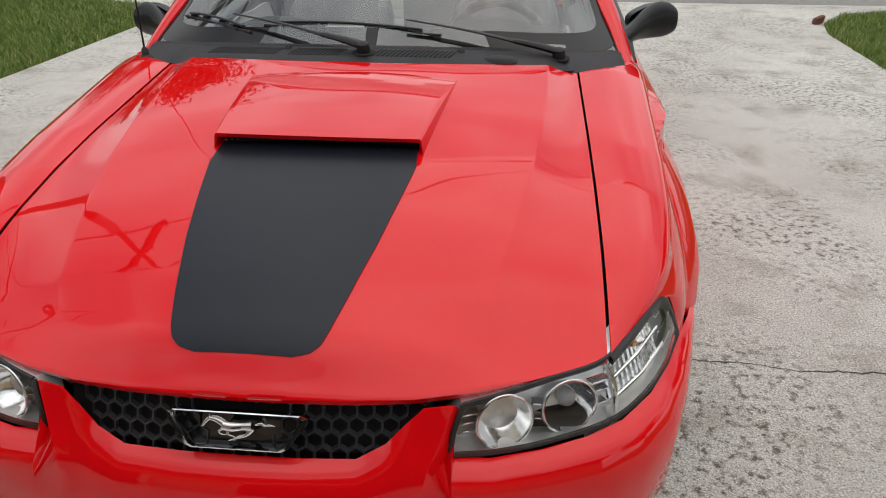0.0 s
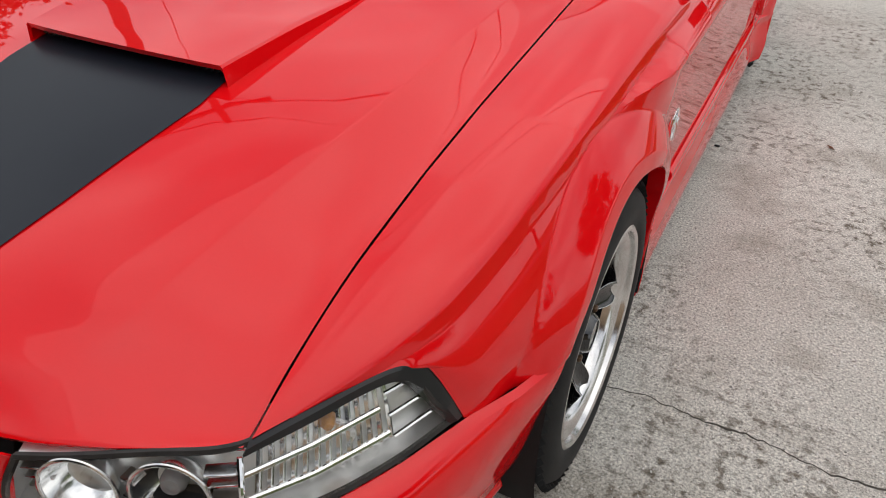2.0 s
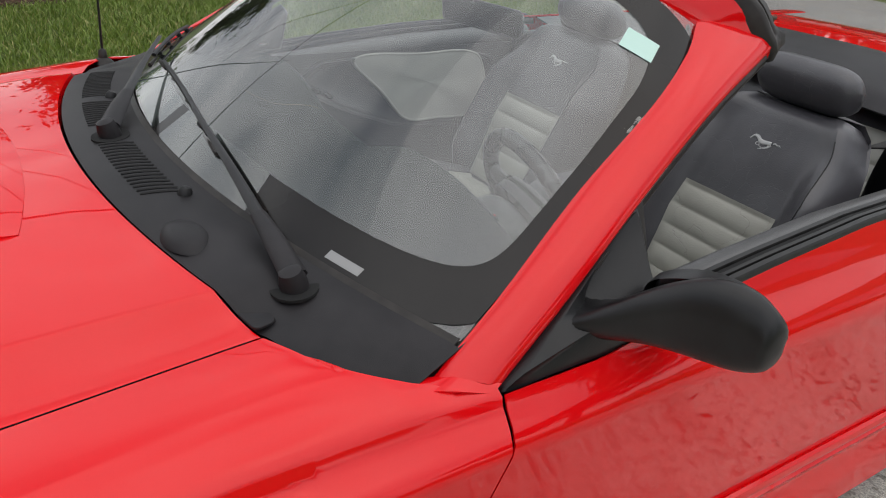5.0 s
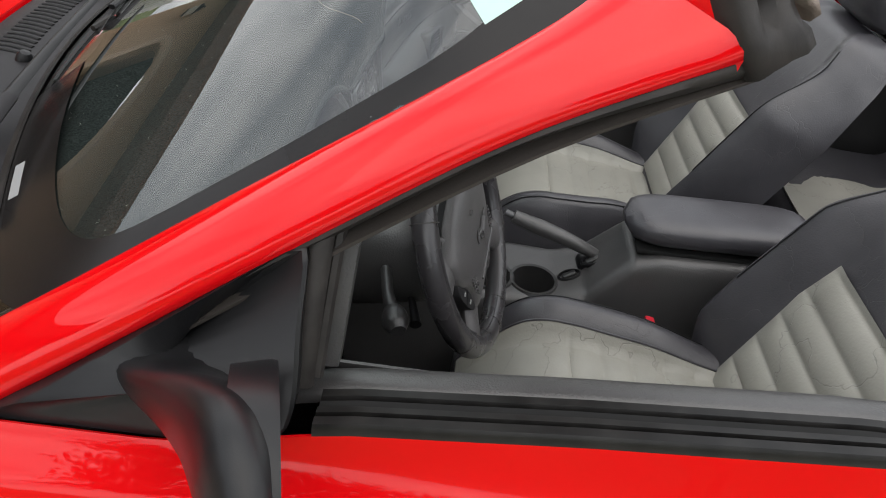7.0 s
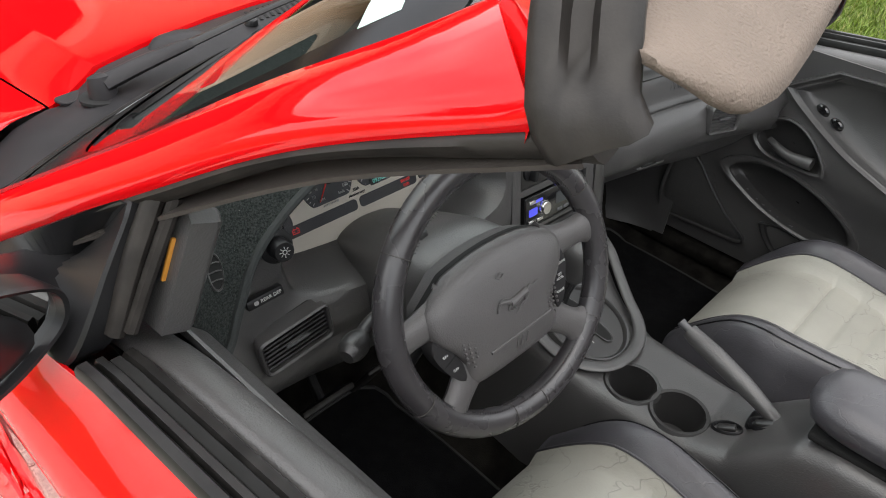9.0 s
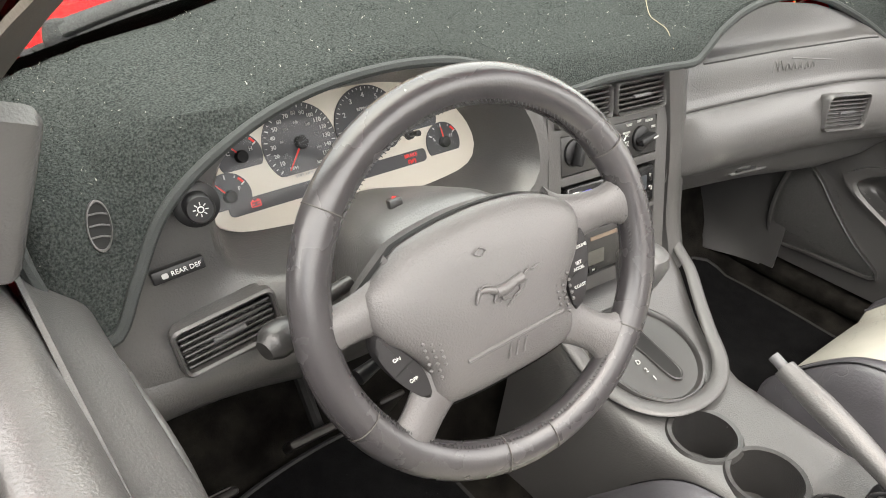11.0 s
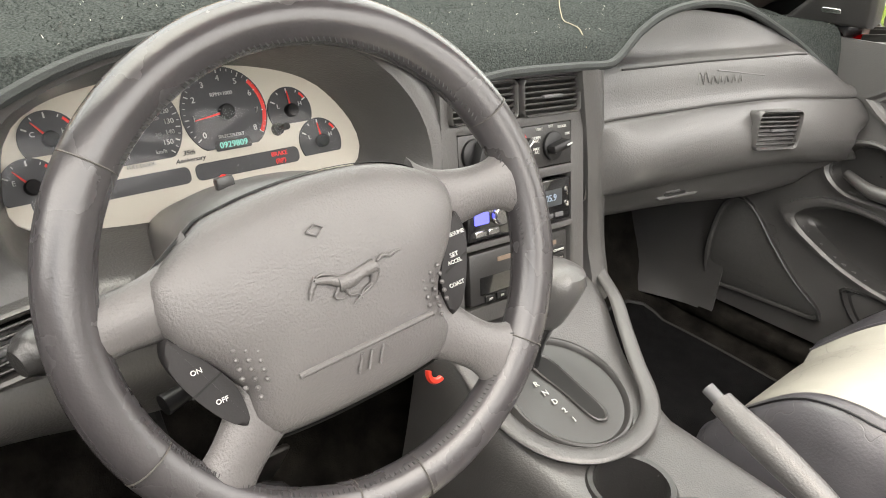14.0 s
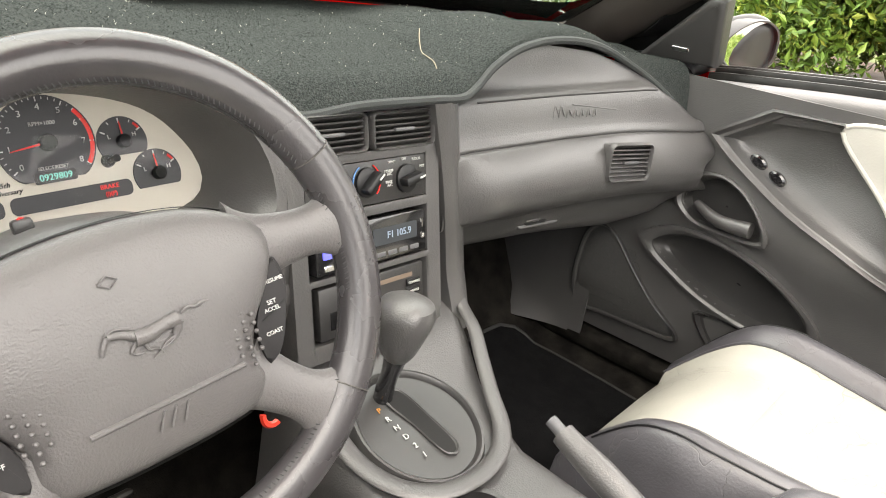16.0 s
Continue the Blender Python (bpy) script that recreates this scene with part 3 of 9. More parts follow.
def build_scoop():
    """The raised scoop: a shell standing on the bonnet, open at the front."""
    rows = []
    n = 36
    for i in range(n + 1):
        u = i / n
        half = 0.240 + 0.049 * u
        row = []
        for j in range(-22, 23):
            s = max(-1.0, min(1.0, j / 20))
            rear = 0.137 + 0.045 * (1 - s * s)
            y = -0.292 + 0.012 * s * s + (rear + 0.292) * u
            lift = 0.036 * (1 - u) ** 0.85 + 0.0012
            x = half * s
            if abs(j) == 22:
                x, lift = half * s + math.copysign(0.007 * (1 - u), s), -0.003
            elif abs(j) == 21:
                x, lift = half * s + math.copysign(0.0015 * (1 - u), s), lift - 0.004 * (1 - u)
            elif abs(j) == 20:
                x = (half - 0.003) * s
            row.append((x, y, hood_z(x, y) + lift))
        rows.append(row)
    front = [(p[0] * 0.985, p[1] + 0.004, max(p[2] - 0.010, hood_z(p[0], p[1]) - 0.002)) for p in rows[0]]
    inner = [(p[0] * 0.97, p[1] + 0.10, max(p[2] - 0.004, hood_z(p[0], p[1] + 0.1) + 0.004)) for p in front]
    part("scoop", grid([inner, front] + rows), RED, hood, sharp=32)
    mesh_rows = []
    for i in range(3):
        mesh_rows.append([(0.232 * j / 12, -0.250 + 0.012 * i, hood_z(0.232 * j / 12, -0.25) + 0.002 + 0.015 * i) for j in range(-12, 13)])
    # A near-black sheet darkens the scoop mouth behind the mesh knots
    part("scoop_mesh_shade", grid(mesh_rows), DARK, hood, "near-black sheet for the shade behind the scoop mesh")
    bm = bmesh.new()
    for i in range(34):
        x = -0.224 + 0.448 * i / 33
        for k in range(2):
            rbox(pose(x + 0.006 * k, -0.258 + 0.008 * k, hood_z(x, -0.262) + 0.010 + 0.010 * k, 0, 45, 0), (0.0085, 0.003, 0.0085), 0.001, 1, bm)
    tagged(part("mesh_knot", bm, GLOSS_BLACK, hood), kind="stuff")


build_scoop()


def decal_half(y):
    return lin(y, [(-0.862, 0.085), (-0.856, 0.115), (-0.842, 0.133), (-0.82, 0.142), (-0.75, 0.160), (-0.6, 0.193), (-0.45, 0.219), (-0.34, 0.236), (-0.25, 0.232)])


def build_decal():
    rows = []
    for i in range(61):
        y = -0.862 + 0.612 * (i / 60) ** 1.3
        h = decal_half(y)
        rows.append([(h * j / 16, y, hood_z(h * j / 16, y) + 0.0025 + 0.0 * j) for j in range(-16, 17)])
    part("decal", grid(rows), BLACK_DECAL, hood, "matt black panel running into the scoop")


build_decal()

# section of the wing and flank: steps out from the seam and down
SHOULDER = [(-0.9, 0.650), (-0.6, 0.742), (-0.5, 0.766), (-0.35, 0.789), (-0.2, 0.800), (0.0, 0.810), (0.3, 0.822), (0.6, 0.836), (1.2, 0.846), (1.9, 0.852), (2.6, 0.850), (3.3, 0.800)]
FLANK = [(-0.9, 0.70), (-0.6, 0.80), (-0.5, 0.826), (-0.35, 0.862), (-0.2, 0.874), (0.0, 0.880), (0.3, 0.886), (0.6, 0.889), (1.2, 0.897), (1.8, 0.905), (2.4, 0.910), (3.0, 0.890), (3.5, 0.84)]
WHEEL_R, WHEEL_Z, ARCH_R, AXLE = 0.328, 0.328, 0.372, 2.573


def bulge(y, z):
    out = 0.0
    for yc, k in ((0.0, 0.034), (AXLE, 0.042)):
        r = math.hypot(y - yc, z - WHEEL_Z)
        u = (0.472 - r) / 0.070
        low = 1 - 0.55 * smooth01((y - yc - 0.20) / 0.16) * smooth01((0.56 - z) / 0.22)
        out = max(out, k * low * max(0.0, min(1.0, u)) ** 0.8)
    return out


def flank_x(y, z):
    """Half width of the car's side at a height."""
    base = sum(lin(y + d, FLANK) for d in (-0.12, -0.06, 0.0, 0.06, 0.12)) / 5
    top = sum(lin(y + d, SHOULDER) for d in (-0.12, -0.06, 0.0, 0.06, 0.12)) / 5
    zs = lin(y, SEAM_Z) if y < 0.62 else lin(y, [(0.62, 0.905), (0.9, 0.925), (1.8, 0.955), (3.3, 0.955)])
    zc = zs - 0.055
    if z > zc:
        x = top + 0.018 * (zs - z) / 0.055
    else:
        # an upright shoulder, a crease, and a lower panel that turns under a little
        zk = lin(y, [(0.16, 0.811), (0.55, 0.808), (0.87, 0.803), (1.4, 0.787), (1.76, 0.768), (2.4, 0.760)])
        k = smooth01((y - 0.02) / 0.30)
        u = min(1.0, max(0.0, (zc - z) / max(zc - 0.60, 0.01)))
        round_x = (top + 0.018) + (base - top - 0.018) * (1 - (1 - u) ** 1.8)
        if z > zk:
            v = (zc - z) / max(zc - zk, 0.005)
            sharp_x = (top + 0.018) + (base + 0.004 - top - 0.018) * (1 - (1 - min(1.0, v)) ** 1.5)
        else:
            sharp_x = base + 0.004 - 0.020 * smooth01((zk - z) / 0.42) - 0.006 * (1 - math.exp(-(zk - z) / lin(y, [(0.30, 0.09), (0.62, 0.05), (1.0, 0.022)])))
        x = round_x + (sharp_x - round_x) * k
        if z <= 0.60:
            x += -0.012 * smooth01((0.36 - z) / 0.03) + 0.010 * smooth01((0.33 - z) / 0.10) - 0.010 * (1 - k) * ((0.60 - z) / 0.40) ** 2
    return x + bulge(y, z)


def arch_z(y, yc=0.0):
    d = abs(y - yc)
    return WHEEL_Z + math.sqrt(ARCH_R ** 2 - d * d) if d < ARCH_R else 0.0


def side_rows(ys, z_top, z_low, n=30, lip=True):
    """Columns of the car's side from z_top down to z_low at each y."""
    rows = []
    for y in ys:
        a, b = z_top(y), z_low(y)
        row = [(flank_x(y, a + (b - a) * i / n), y, a + (b - a) * i / n) for i in range(n + 1)]
        if lip:
            row.append((row[-1][0] - 0.006, y, row[-1][2] - 0.004 if b < 0.3 else row[-1][2] + 0.002))
            row.append((row[-1][0] - 0.030, y, row[-1][2]))
        rows.append(row)
    return rows


def build_fender():
    n = 64

    def low(y):
        if y < -0.298:
            return 0.544 + 0.02 * smooth01((-0.30 - y) / 0.22)
        if y < 0.3705:
            return arch_z(y)
        return 0.165
    ys = [-0.46 + 0.01 * i for i in range(75)] + [0.29, 0.305, 0.32, 0.335, 0.35, 0.358, 0.364, 0.3685, 0.3703, 0.372] + [0.38, 0.39, 0.40, 0.41, 0.42, 0.43, 0.44, 0.45, 0.46, 0.47, 0.48, 0.50, 0.54]
    ys = sorted(set(round(y, 4) for y in ys))

    def y_end(z):
        return 0.622 - 0.055 * smooth01((0.87 - z) / 0.25)
    side = side_rows(ys, lambda y: lin(y, SEAM_Z) - 0.026, low, n)
    end = []
    for i in range(len(side[-1])):
        x, y, z = side[-1][i]
        ye = y_end(z)
        end.append((flank_x(ye, z) if i <= n else x, ye, z))
    end[0] = (0.838, 0.622, 0.868)
    side[-1] = [tuple(Vector(a).lerp(Vector(b), 0.5)) for a, b in zip(side[-2], end)]
    side.append(end)
    top = []
    for r in side:
        x, y, z = r[0]
        yy = y
        sz = lin(yy, SEAM_Z)
        top.append([(0.640 + (x - 0.640) * u, yy, sz + (z - sz) * (u ** 3) + 0.004 * math.sin(math.pi * u)) for u in [i / 10 for i in range(10)]])
    cut = []
    for t in top:
        row = []
        for p in t:
            lim = 0.385 + lin(p[0], [(0.64, 0.0), (0.70, 0.028), (0.77, 0.082), (0.806, 0.142), (0.825, 0.185), (0.84, 0.24)])
            y = min(p[1], lim)
            row.append((p[0], y, lin(y, SEAM_Z) + (p[2] - lin(p[1], SEAM_Z))))
        cut.append(row)
    rows = [a + b for a, b in zip(cut, side)]
    # the tip that runs forward over the headlamp
    edge = cr([(0.640, -0.748, 0.680), (0.69, -0.675, 0.700), (0.735, -0.600, 0.712), (0.760, -0.562, 0.706), (0.779, -0.546, 0.675), (0.797, -0.534, 0.630), (0.814, -0.522, 0.580)], len(rows[0]) - 2)
    edge = edge + [edge[-1] + Vector((-0.006, 0.003, -0.002)), edge[-1] + Vector((-0.03, 0.01, 0))]
    first = [Vector(p) for p in rows[0]]
    blend = []
    ahead = [(Vector(p) - Vector(q)).normalized() for p, q in zip(rows[0], rows[4])]
    for k in range(14):
        u = k / 14
        row = []
        for a, b, d in zip(edge, first, ahead):
            c = b + d * (b - a).length * 0.45
            row.append(a * (1 - u) ** 2 + c * 2 * u * (1 - u) + b * u * u)
        blend.append(row)
    return grid(blend + rows)


bm = build_fender()
two = flip(bm)
fender_l = part("fender", bm, RED, car, "red front wing beside the driver", thick=0.004, sharp=50)
fender_r = part("fender", two, RED, car, thick=0.004, sharp=50)


def build_bumper():
    st = [
        [(0.0, -0.945, 0.566), (0.0, -0.972, 0.556), (0.0, -0.995, 0.520), (0.0, -1.000, 0.45), (0.0, -0.985, 0.33), (0.0, -0.93, 0.19)],
        [(0.10, -0.944, 0.566), (0.10, -0.970, 0.556), (0.10, -0.992, 0.520), (0.10, -0.997, 0.45), (0.10, -0.982, 0.33), (0.10, -0.93, 0.19)],
        [(0.205, -0.938, 0.568), (0.207, -0.962, 0.558), (0.21, -0.984, 0.520), (0.21, -0.990, 0.45), (0.21, -0.975, 0.33), (0.21, -0.92, 0.19)],
        [(0.255, -0.925, 0.595), (0.259, -0.948, 0.572), (0.256, -0.975, 0.525), (0.256, -0.984, 0.45), (0.256, -0.968, 0.33), (0.25, -0.915, 0.19)],
        [(0.290, -0.913, 0.633), (0.288, -0.934, 0.596), (0.280, -0.967, 0.532), (0.280, -0.980, 0.45), (0.280, -0.963, 0.33), (0.28, -0.912, 0.19)],
        [(0.318, -0.905, 0.660), (0.310, -0.926, 0.610), (0.298, -0.963, 0.540), (0.300, -0.977, 0.45), (0.300, -0.960, 0.33), (0.30, -0.910, 0.19)],
        [(0.366, -0.893, 0.660), (0.346, -0.924, 0.608), (0.322, -0.961, 0.546), (0.325, -0.973, 0.45), (0.324, -0.957, 0.33), (0.32, -0.905, 0.19)],
        [(0.373, -0.886, 0.652), (0.358, -0.914, 0.568), (0.330, -0.955, 0.542), (0.333, -0.971, 0.45), (0.331, -0.955, 0.33), (0.33, -0.903, 0.19)],
        [(0.366, -0.908, 0.562), (0.368, -0.932, 0.557), (0.370, -0.963, 0.530), (0.370, -0.964, 0.45), (0.370, -0.948, 0.33), (0.36, -0.89, 0.19)],
        [(0.43, -0.905, 0.558), (0.435, -0.930, 0.553), (0.44, -0.952, 0.522), (0.44, -0.950, 0.45), (0.44, -0.935, 0.33), (0.43, -0.88, 0.19)],
        [(0.52, -0.880, 0.563), (0.53, -0.906, 0.556), (0.54, -0.926, 0.520), (0.54, -0.925, 0.45), (0.54, -0.91, 0.33), (0.52, -0.85, 0.19)],
        [(0.60, -0.848, 0.570), (0.615, -0.874, 0.560), (0.63, -0.892, 0.520), (0.63, -0.892, 0.45), (0.62, -0.87, 0.33), (0.60, -0.81, 0.19)],
        [(0.665, -0.806, 0.577), (0.685, -0.830, 0.565), (0.702, -0.844, 0.520), (0.705, -0.845, 0.45), (0.70, -0.82, 0.33), (0.67, -0.76, 0.19)],
        [(0.725, -0.730, 0.580), (0.750, -0.752, 0.566), (0.768, -0.764, 0.520), (0.772, -0.766, 0.45), (0.765, -0.74, 0.33), (0.73, -0.68, 0.19)],
        [(0.775, -0.632, 0.579), (0.800, -0.650, 0.566), (0.812, -0.660, 0.520), (0.808, -0.660, 0.45), (0.786, -0.635, 0.32), (0.75, -0.59, 0.23)],
        [(0.816, -0.520, 0.574), (0.836, -0.532, 0.564), (0.846, -0.540, 0.520), (0.842, -0.540, 0.45), (0.819, -0.525, 0.335), (0.78, -0.50, 0.24)],
        [(0.852, -0.430, 0.564), (0.864, -0.436, 0.557), (0.868, -0.440, 0.515), (0.860, -0.444, 0.45), (0.836, -0.44, 0.34), (0.80, -0.43, 0.25)],
        [(0.890, -0.302, 0.552), (0.894, -0.304, 0.548), (0.889, -0.326, 0.510), (0.873, -0.353, 0.45), (0.848, -0.371, 0.343), (0.81, -0.374, 0.25)],
    ]
    rows = [cr(s, 26) for s in st]
    left = [[Vector((-p.x, p.y, p.z)) for p in r] for r in reversed(rows[1:])]
    return part("front_bumper", grid(left + rows), RED, car, "red moulded front bumper", thick=0.004, sharp=35)


bumper = build_bumper()
lip = cr([(0.815, -0.38, 0.262), (0.786, -0.50, 0.252), (0.755, -0.60, 0.240), (0.70, -0.73, 0.215), (0.60, -0.83, 0.20), (0.44, -0.90, 0.192), (0.21, -0.94, 0.19), (0.0, -0.952, 0.19)], 40)
part("bumper_lip", tube(lip + [Vector((-p.x, p.y, p.z)) for p in reversed(lip[:-1])], 0.014, 10, flat=1.4), RED, bumper, "red lower lip")


def build_rear_body():
    """Quarter panels, boot and tail."""
    def low(y):
        if abs(y - AXLE) < ARCH_R:
            return max(0.20, arch_z(y, AXLE))
        return 0.20 + 0.05 * smooth01((y - 3.0) / 0.5)
    ys = [1.862, 1.90, 1.95, 2.0, 2.05, 2.10, 2.15, 2.18] + [2.1995, 2.2015, 2.203, 2.206, 2.212, 2.22, 2.235, 2.25] + [2.27 + 0.015 * i for i in range(41)] + [2.89, 2.91, 2.925, 2.935, 2.941, 2.9443, 2.946, 2.95, 3.0, 3.1, 3.2, 3.3, 3.4, 3.48]
    side = side_rows(ys, lambda y: lin(y, [(1.8, 0.925), (2.4, 0.93), (3.4, 0.93)]), low, 56)
    top = [[(r[0][0] - (0.045 + 0.115 * smooth01((r[0][1] - 2.75) / 0.15)) * (1 - u), r[0][1], r[0][2] + 0.022 * math.sin(math.pi / 2 * (1 - u))) for u in [i / 6 for i in range(6)]] for r in side]
    bm = grid([a + b for a, b in zip(top, side)])
    two = flip(bm)
    part("quarter_panel", bm, RED, car, "red rear quarter panel", thick=0.004, sharp=50)
    part("quarter_panel", two, RED, car, thick=0.004, sharp=50)
    st = []
    for y, z, h in ((2.86, 0.962, 0.66), (3.1, 0.968, 0.645), (3.35, 0.955, 0.625), (3.47, 0.94, 0.60)):
        st.append([(-h, y, z - 0.012), (-h / 2, y + 0.01, z), (0, y + 0.015, z + 0.004), (h / 2, y + 0.01, z), (h, y, z - 0.012)])
    part("boot_lid", patch(st, 14, 26), RED, car, "red boot lid", thick=0.006)
    st = []
    for z, yy, h in ((0.93, 3.49, 0.78), (0.75, 3.56, 0.82), (0.55, 3.66, 0.84), (0.35, 3.66, 0.84), (0.22, 3.58, 0.82)):
        st.append([(-h, yy - 0.12, z), (-h * 0.8, yy - 0.02, z), (0, yy, z), (h * 0.8, yy - 0.02, z), (h, yy - 0.12, z)])
    part("rear_bumper", patch(st, 16, 30), RED, car, thick=0.006)


build_rear_body()

# ---- windscreen, pillars and cowl ----
# the side edge of the windscreen glass, just under the pillar
WS_EDGE = cr([(0.775, 0.597, 0.902), (0.726, 0.800, 1.020), (0.680, 1.000, 1.146), (0.600, 1.155, 1.248)], 61)


def ws(u, v):
    """A place on the windscreen: u from -1 to 1 across, v from 0 at the base to 1 at the header."""
    k = max(0.0, min(59.999, 60 * v))
    e = WS_EDGE[int(k)].lerp(WS_EDGE[int(k) + 1], k - int(k))
    c = Vector((0, 0.405 + 0.645 * v, 0.945 + 0.390 * v + 0.022 * math.sin(math.pi * max(0.0, min(1.0, v)))))
    q = abs(u) ** (2 + 2.5 * max(0.0, v) ** 2)
    if v < 0:
        e = e + Vector((0, 0.62 * v, 0.36 * v))
    return Vector((e.x * u, c.y + (e.y - c.y) * q, c.z + (e.z - c.z) * q))


def shift(p, d):
    return Vector((p.x, p.y - 0.47 * d, p.z + 0.883 * d))


bm = grid([[ws(i / 24, j / 24) for i in range(-24, 25)] for j in range(25)])
screen = part("windscreen", bm, GLASS, car, "clear raked windscreen with a printed black border")
screen.visible_shadow = False


def frit():
    """The black printed border of the glass: a rounded frame."""
    rows = []
    n = 160
    for f in [i / 6 for i in range(7)]:
        row = []
        for k in range(n + 1):
            a = 2 * math.pi * k / n
            c, s = math.cos(a), math.sin(a)
            sx = math.copysign(abs(c) ** 0.22, c)
            sy = math.copysign(abs(s) ** 0.22, s)
            lo = 0.110 if sy < 0 else 0.06
            uo, vo = max(-1, min(1, sx * 1.03)), max(0, min(1, 0.5 + 0.5 * sy * 1.03))
            ui, vi = 0.962 * sx * (1 - 0.02 * (sy + 1) / 2), 0.5 + (0.5 - lo) * sy
            row.append(shift(ws(uo + (ui - uo) * f, vo + (vi - vo) * f), 0.0016))
        rows.append(row)
    return grid(rows)


part("black_border", frit(), FRIT, screen, "black printed border")
for s in (1, -1):
    part("edge_seal", tube([(s * (p.x + 0.010), p.y + 0.004, p.z - 0.006) for p in WS_EDGE[::3]], 0.012, 8), RUBBER, screen, "black rubber seal along the pillar")

PIL_OUT = [(0.836, 0.622, 0.867), (0.803, 0.766, 0.964), (0.760, 0.920, 1.063), (0.719, 1.078, 1.157), (0.676, 1.248, 1.230)]
PIL_IN = [(0.792, 0.551, 0.873), (0.760, 0.672, 0.948), (0.707, 0.836, 1.050), (0.672, 1.000, 1.157), (0.632, 1.098, 1.218), (0.594, 1.150, 1.254)]
HEADER = [(0.676, 1.248, 1.232), (0.667, 1.239, 1.249), (0.640, 1.216, 1.292), (0.565, 1.178, 1.333), (0.36, 1.145, 1.349), (0.0, 1.132, 1.353)]
SEAL_LOW = [(0.806, 0.690, 0.892), (0.772, 0.800, 0.962), (0.738, 0.940, 1.048), (0.705, 1.084, 1.138), (0.666, 1.240, 1.197), (0.650, 1.284, 1.207)]


def build_frame():
    o, i = cr(PIL_OUT, 30), cr(PIL_IN, 30)
    rows = []
    for a, b in zip(o, i):
        up = Vector((0.25, -0.42, 0.87))
        mid = a.lerp(b, 0.5) + up * 0.016
        q1, q2 = a.lerp(b, 0.15) + up * 0.012, a.lerp(b, 0.85) + up * 0.012
        under = Vector((-0.014, 0.016, -0.008))
        rows.append([b + under, b - up * 0.004, b + up * 0.004, q2, mid, q1, a + up * 0.003, a - up * 0.006, a + under])
    bm = grid(rows, closed=True, cap=True)
    two = flip(bm)
    part("windscreen_pillar", bm, RED, car, "red windscreen pillar", sharp=50)
    part("windscreen_pillar", two, RED, car, sharp=50)
    head = cr(HEADER, 41)
    head = head + [Vector((-p.x, p.y, p.z)) for p in reversed(head[:-1])]
    rows = []
    for r in head:
        f = ws(max(-1.0, min(1.0, r.x / 0.640)), 1.0) + Vector((0, 0, 0.003))
        lift = Vector((0, 0, 0.010 * (1 - (r.x / 0.68) ** 4)))
        rows.append([f + Vector((0, 0.0, -0.02)), f, f.lerp(r, 0.3) + lift, f.lerp(r, 0.75) + lift, r, r + Vector((0, -0.004, -0.022)), f + Vector((0, 0.03, -0.03))])
    part("windscreen_header", grid(rows, closed=True, cap=True), RED, car, "red rail above the windscreen", sharp=50)
    # seals that the folded roof and the side glass close against
    o, lo = cr(PIL_OUT[:1] + PIL_OUT[1:] + [(0.664, 1.276, 1.232)], 60), cr(SEAL_LOW, 60)
    rows = []
    for a, b in zip(o, lo):
        out = Vector((0.010, 0.0, -0.002))
        rows.append([a + Vector((-0.003, 0.002, -0.001)), a.lerp(b, 0.22) - out * 1.0, a.lerp(b, 0.34) + out * 0.1, a.lerp(b, 0.52) + out * 0.6, a.lerp(b, 0.80) + out * 0.4, b, b - out * 1.2 + Vector((0, 0, 0.004)), a - out * 2.2])
    bm = grid(rows, closed=True, cap=True)
    two = flip(bm)
    part("pillar_seal", bm, RUBBER, car, "black rubber pillar seal", sharp=60)
    part("pillar_seal", two, RUBBER, car, sharp=60)
    rows = []
    path = cr([(0.666, 1.262, 1.207), (0.675, 1.250, 1.228)] + HEADER[1:], 44)
    frames = []
    for k, r in enumerate(path):
        t = (path[min(k + 1, 43)] - path[max(k - 1, 0)]).normalized()
        lean = 0.40 * smooth01((r.x - 0.58) / 0.08)
        back = Vector((-lean, 1.0, 0.0))
        back = (back - t * back.dot(t)).normalized()
        n = back.cross(t) if back.cross(t).z > 0 else t.cross(back)
        frames.append([r, back, n.normalized()])
    for k in range(42, -1, -1):
        if frames[k][2].dot(frames[k + 1][2]) < 0:
            frames[k][2] = -frames[k][2]
    half = []
    for k, (r, back, n) in enumerate(frames):
        w = 0.0012 * math.sin(k * 1.7)
        fill = smooth01((1.258 - r.z) / 0.02)
        prof = ((-0.006, 0.003), (0.002, 0.008 + w), (0.012, 0.007), (0.016, -0.010 * (1 - fill) + 0.006 * fill), (0.028, -0.012 * (1 - fill) + 0.005 * fill), (0.033, 0.004), (0.046, 0.005 + w), (0.056, 0.000), (0.057, -0.010), (0.050, -0.018), (0.020, -0.022), (-0.010, -0.020))
        half.append([r + back * a + n * b for a, b in prof])
    rows = half + [[Vector((-p.x, p.y, p.z)) for p in r] for r in reversed(half[:-1])]
    part("header_seal", grid(rows, closed=True, cap=True), RUBBER, car, "ribbed black rubber header seal", sharp=60)
    bm = tube([p + Vector((0, 0.012, -0.034)) for p in head[6:-6:3]], 0.018, 8, None, 60)
    part("header_trim", bm, VINYL_DARK, car)
    # inside of the pillars, in dark trim
    o, i = cr(PIL_OUT, 16), cr(PIL_IN, 16)
    bm = grid([[b + Vector((-0.012, -0.006, -0.002)), b + Vector((-0.012, 0.016, -0.018)), b + Vector((0, 0.028, -0.026)), a.lerp(b, 0.5) + Vector((-0.014, 0.034, -0.030)), a + Vector((-0.016, 0.028, -0.024))] for a, b in zip(o, i)])
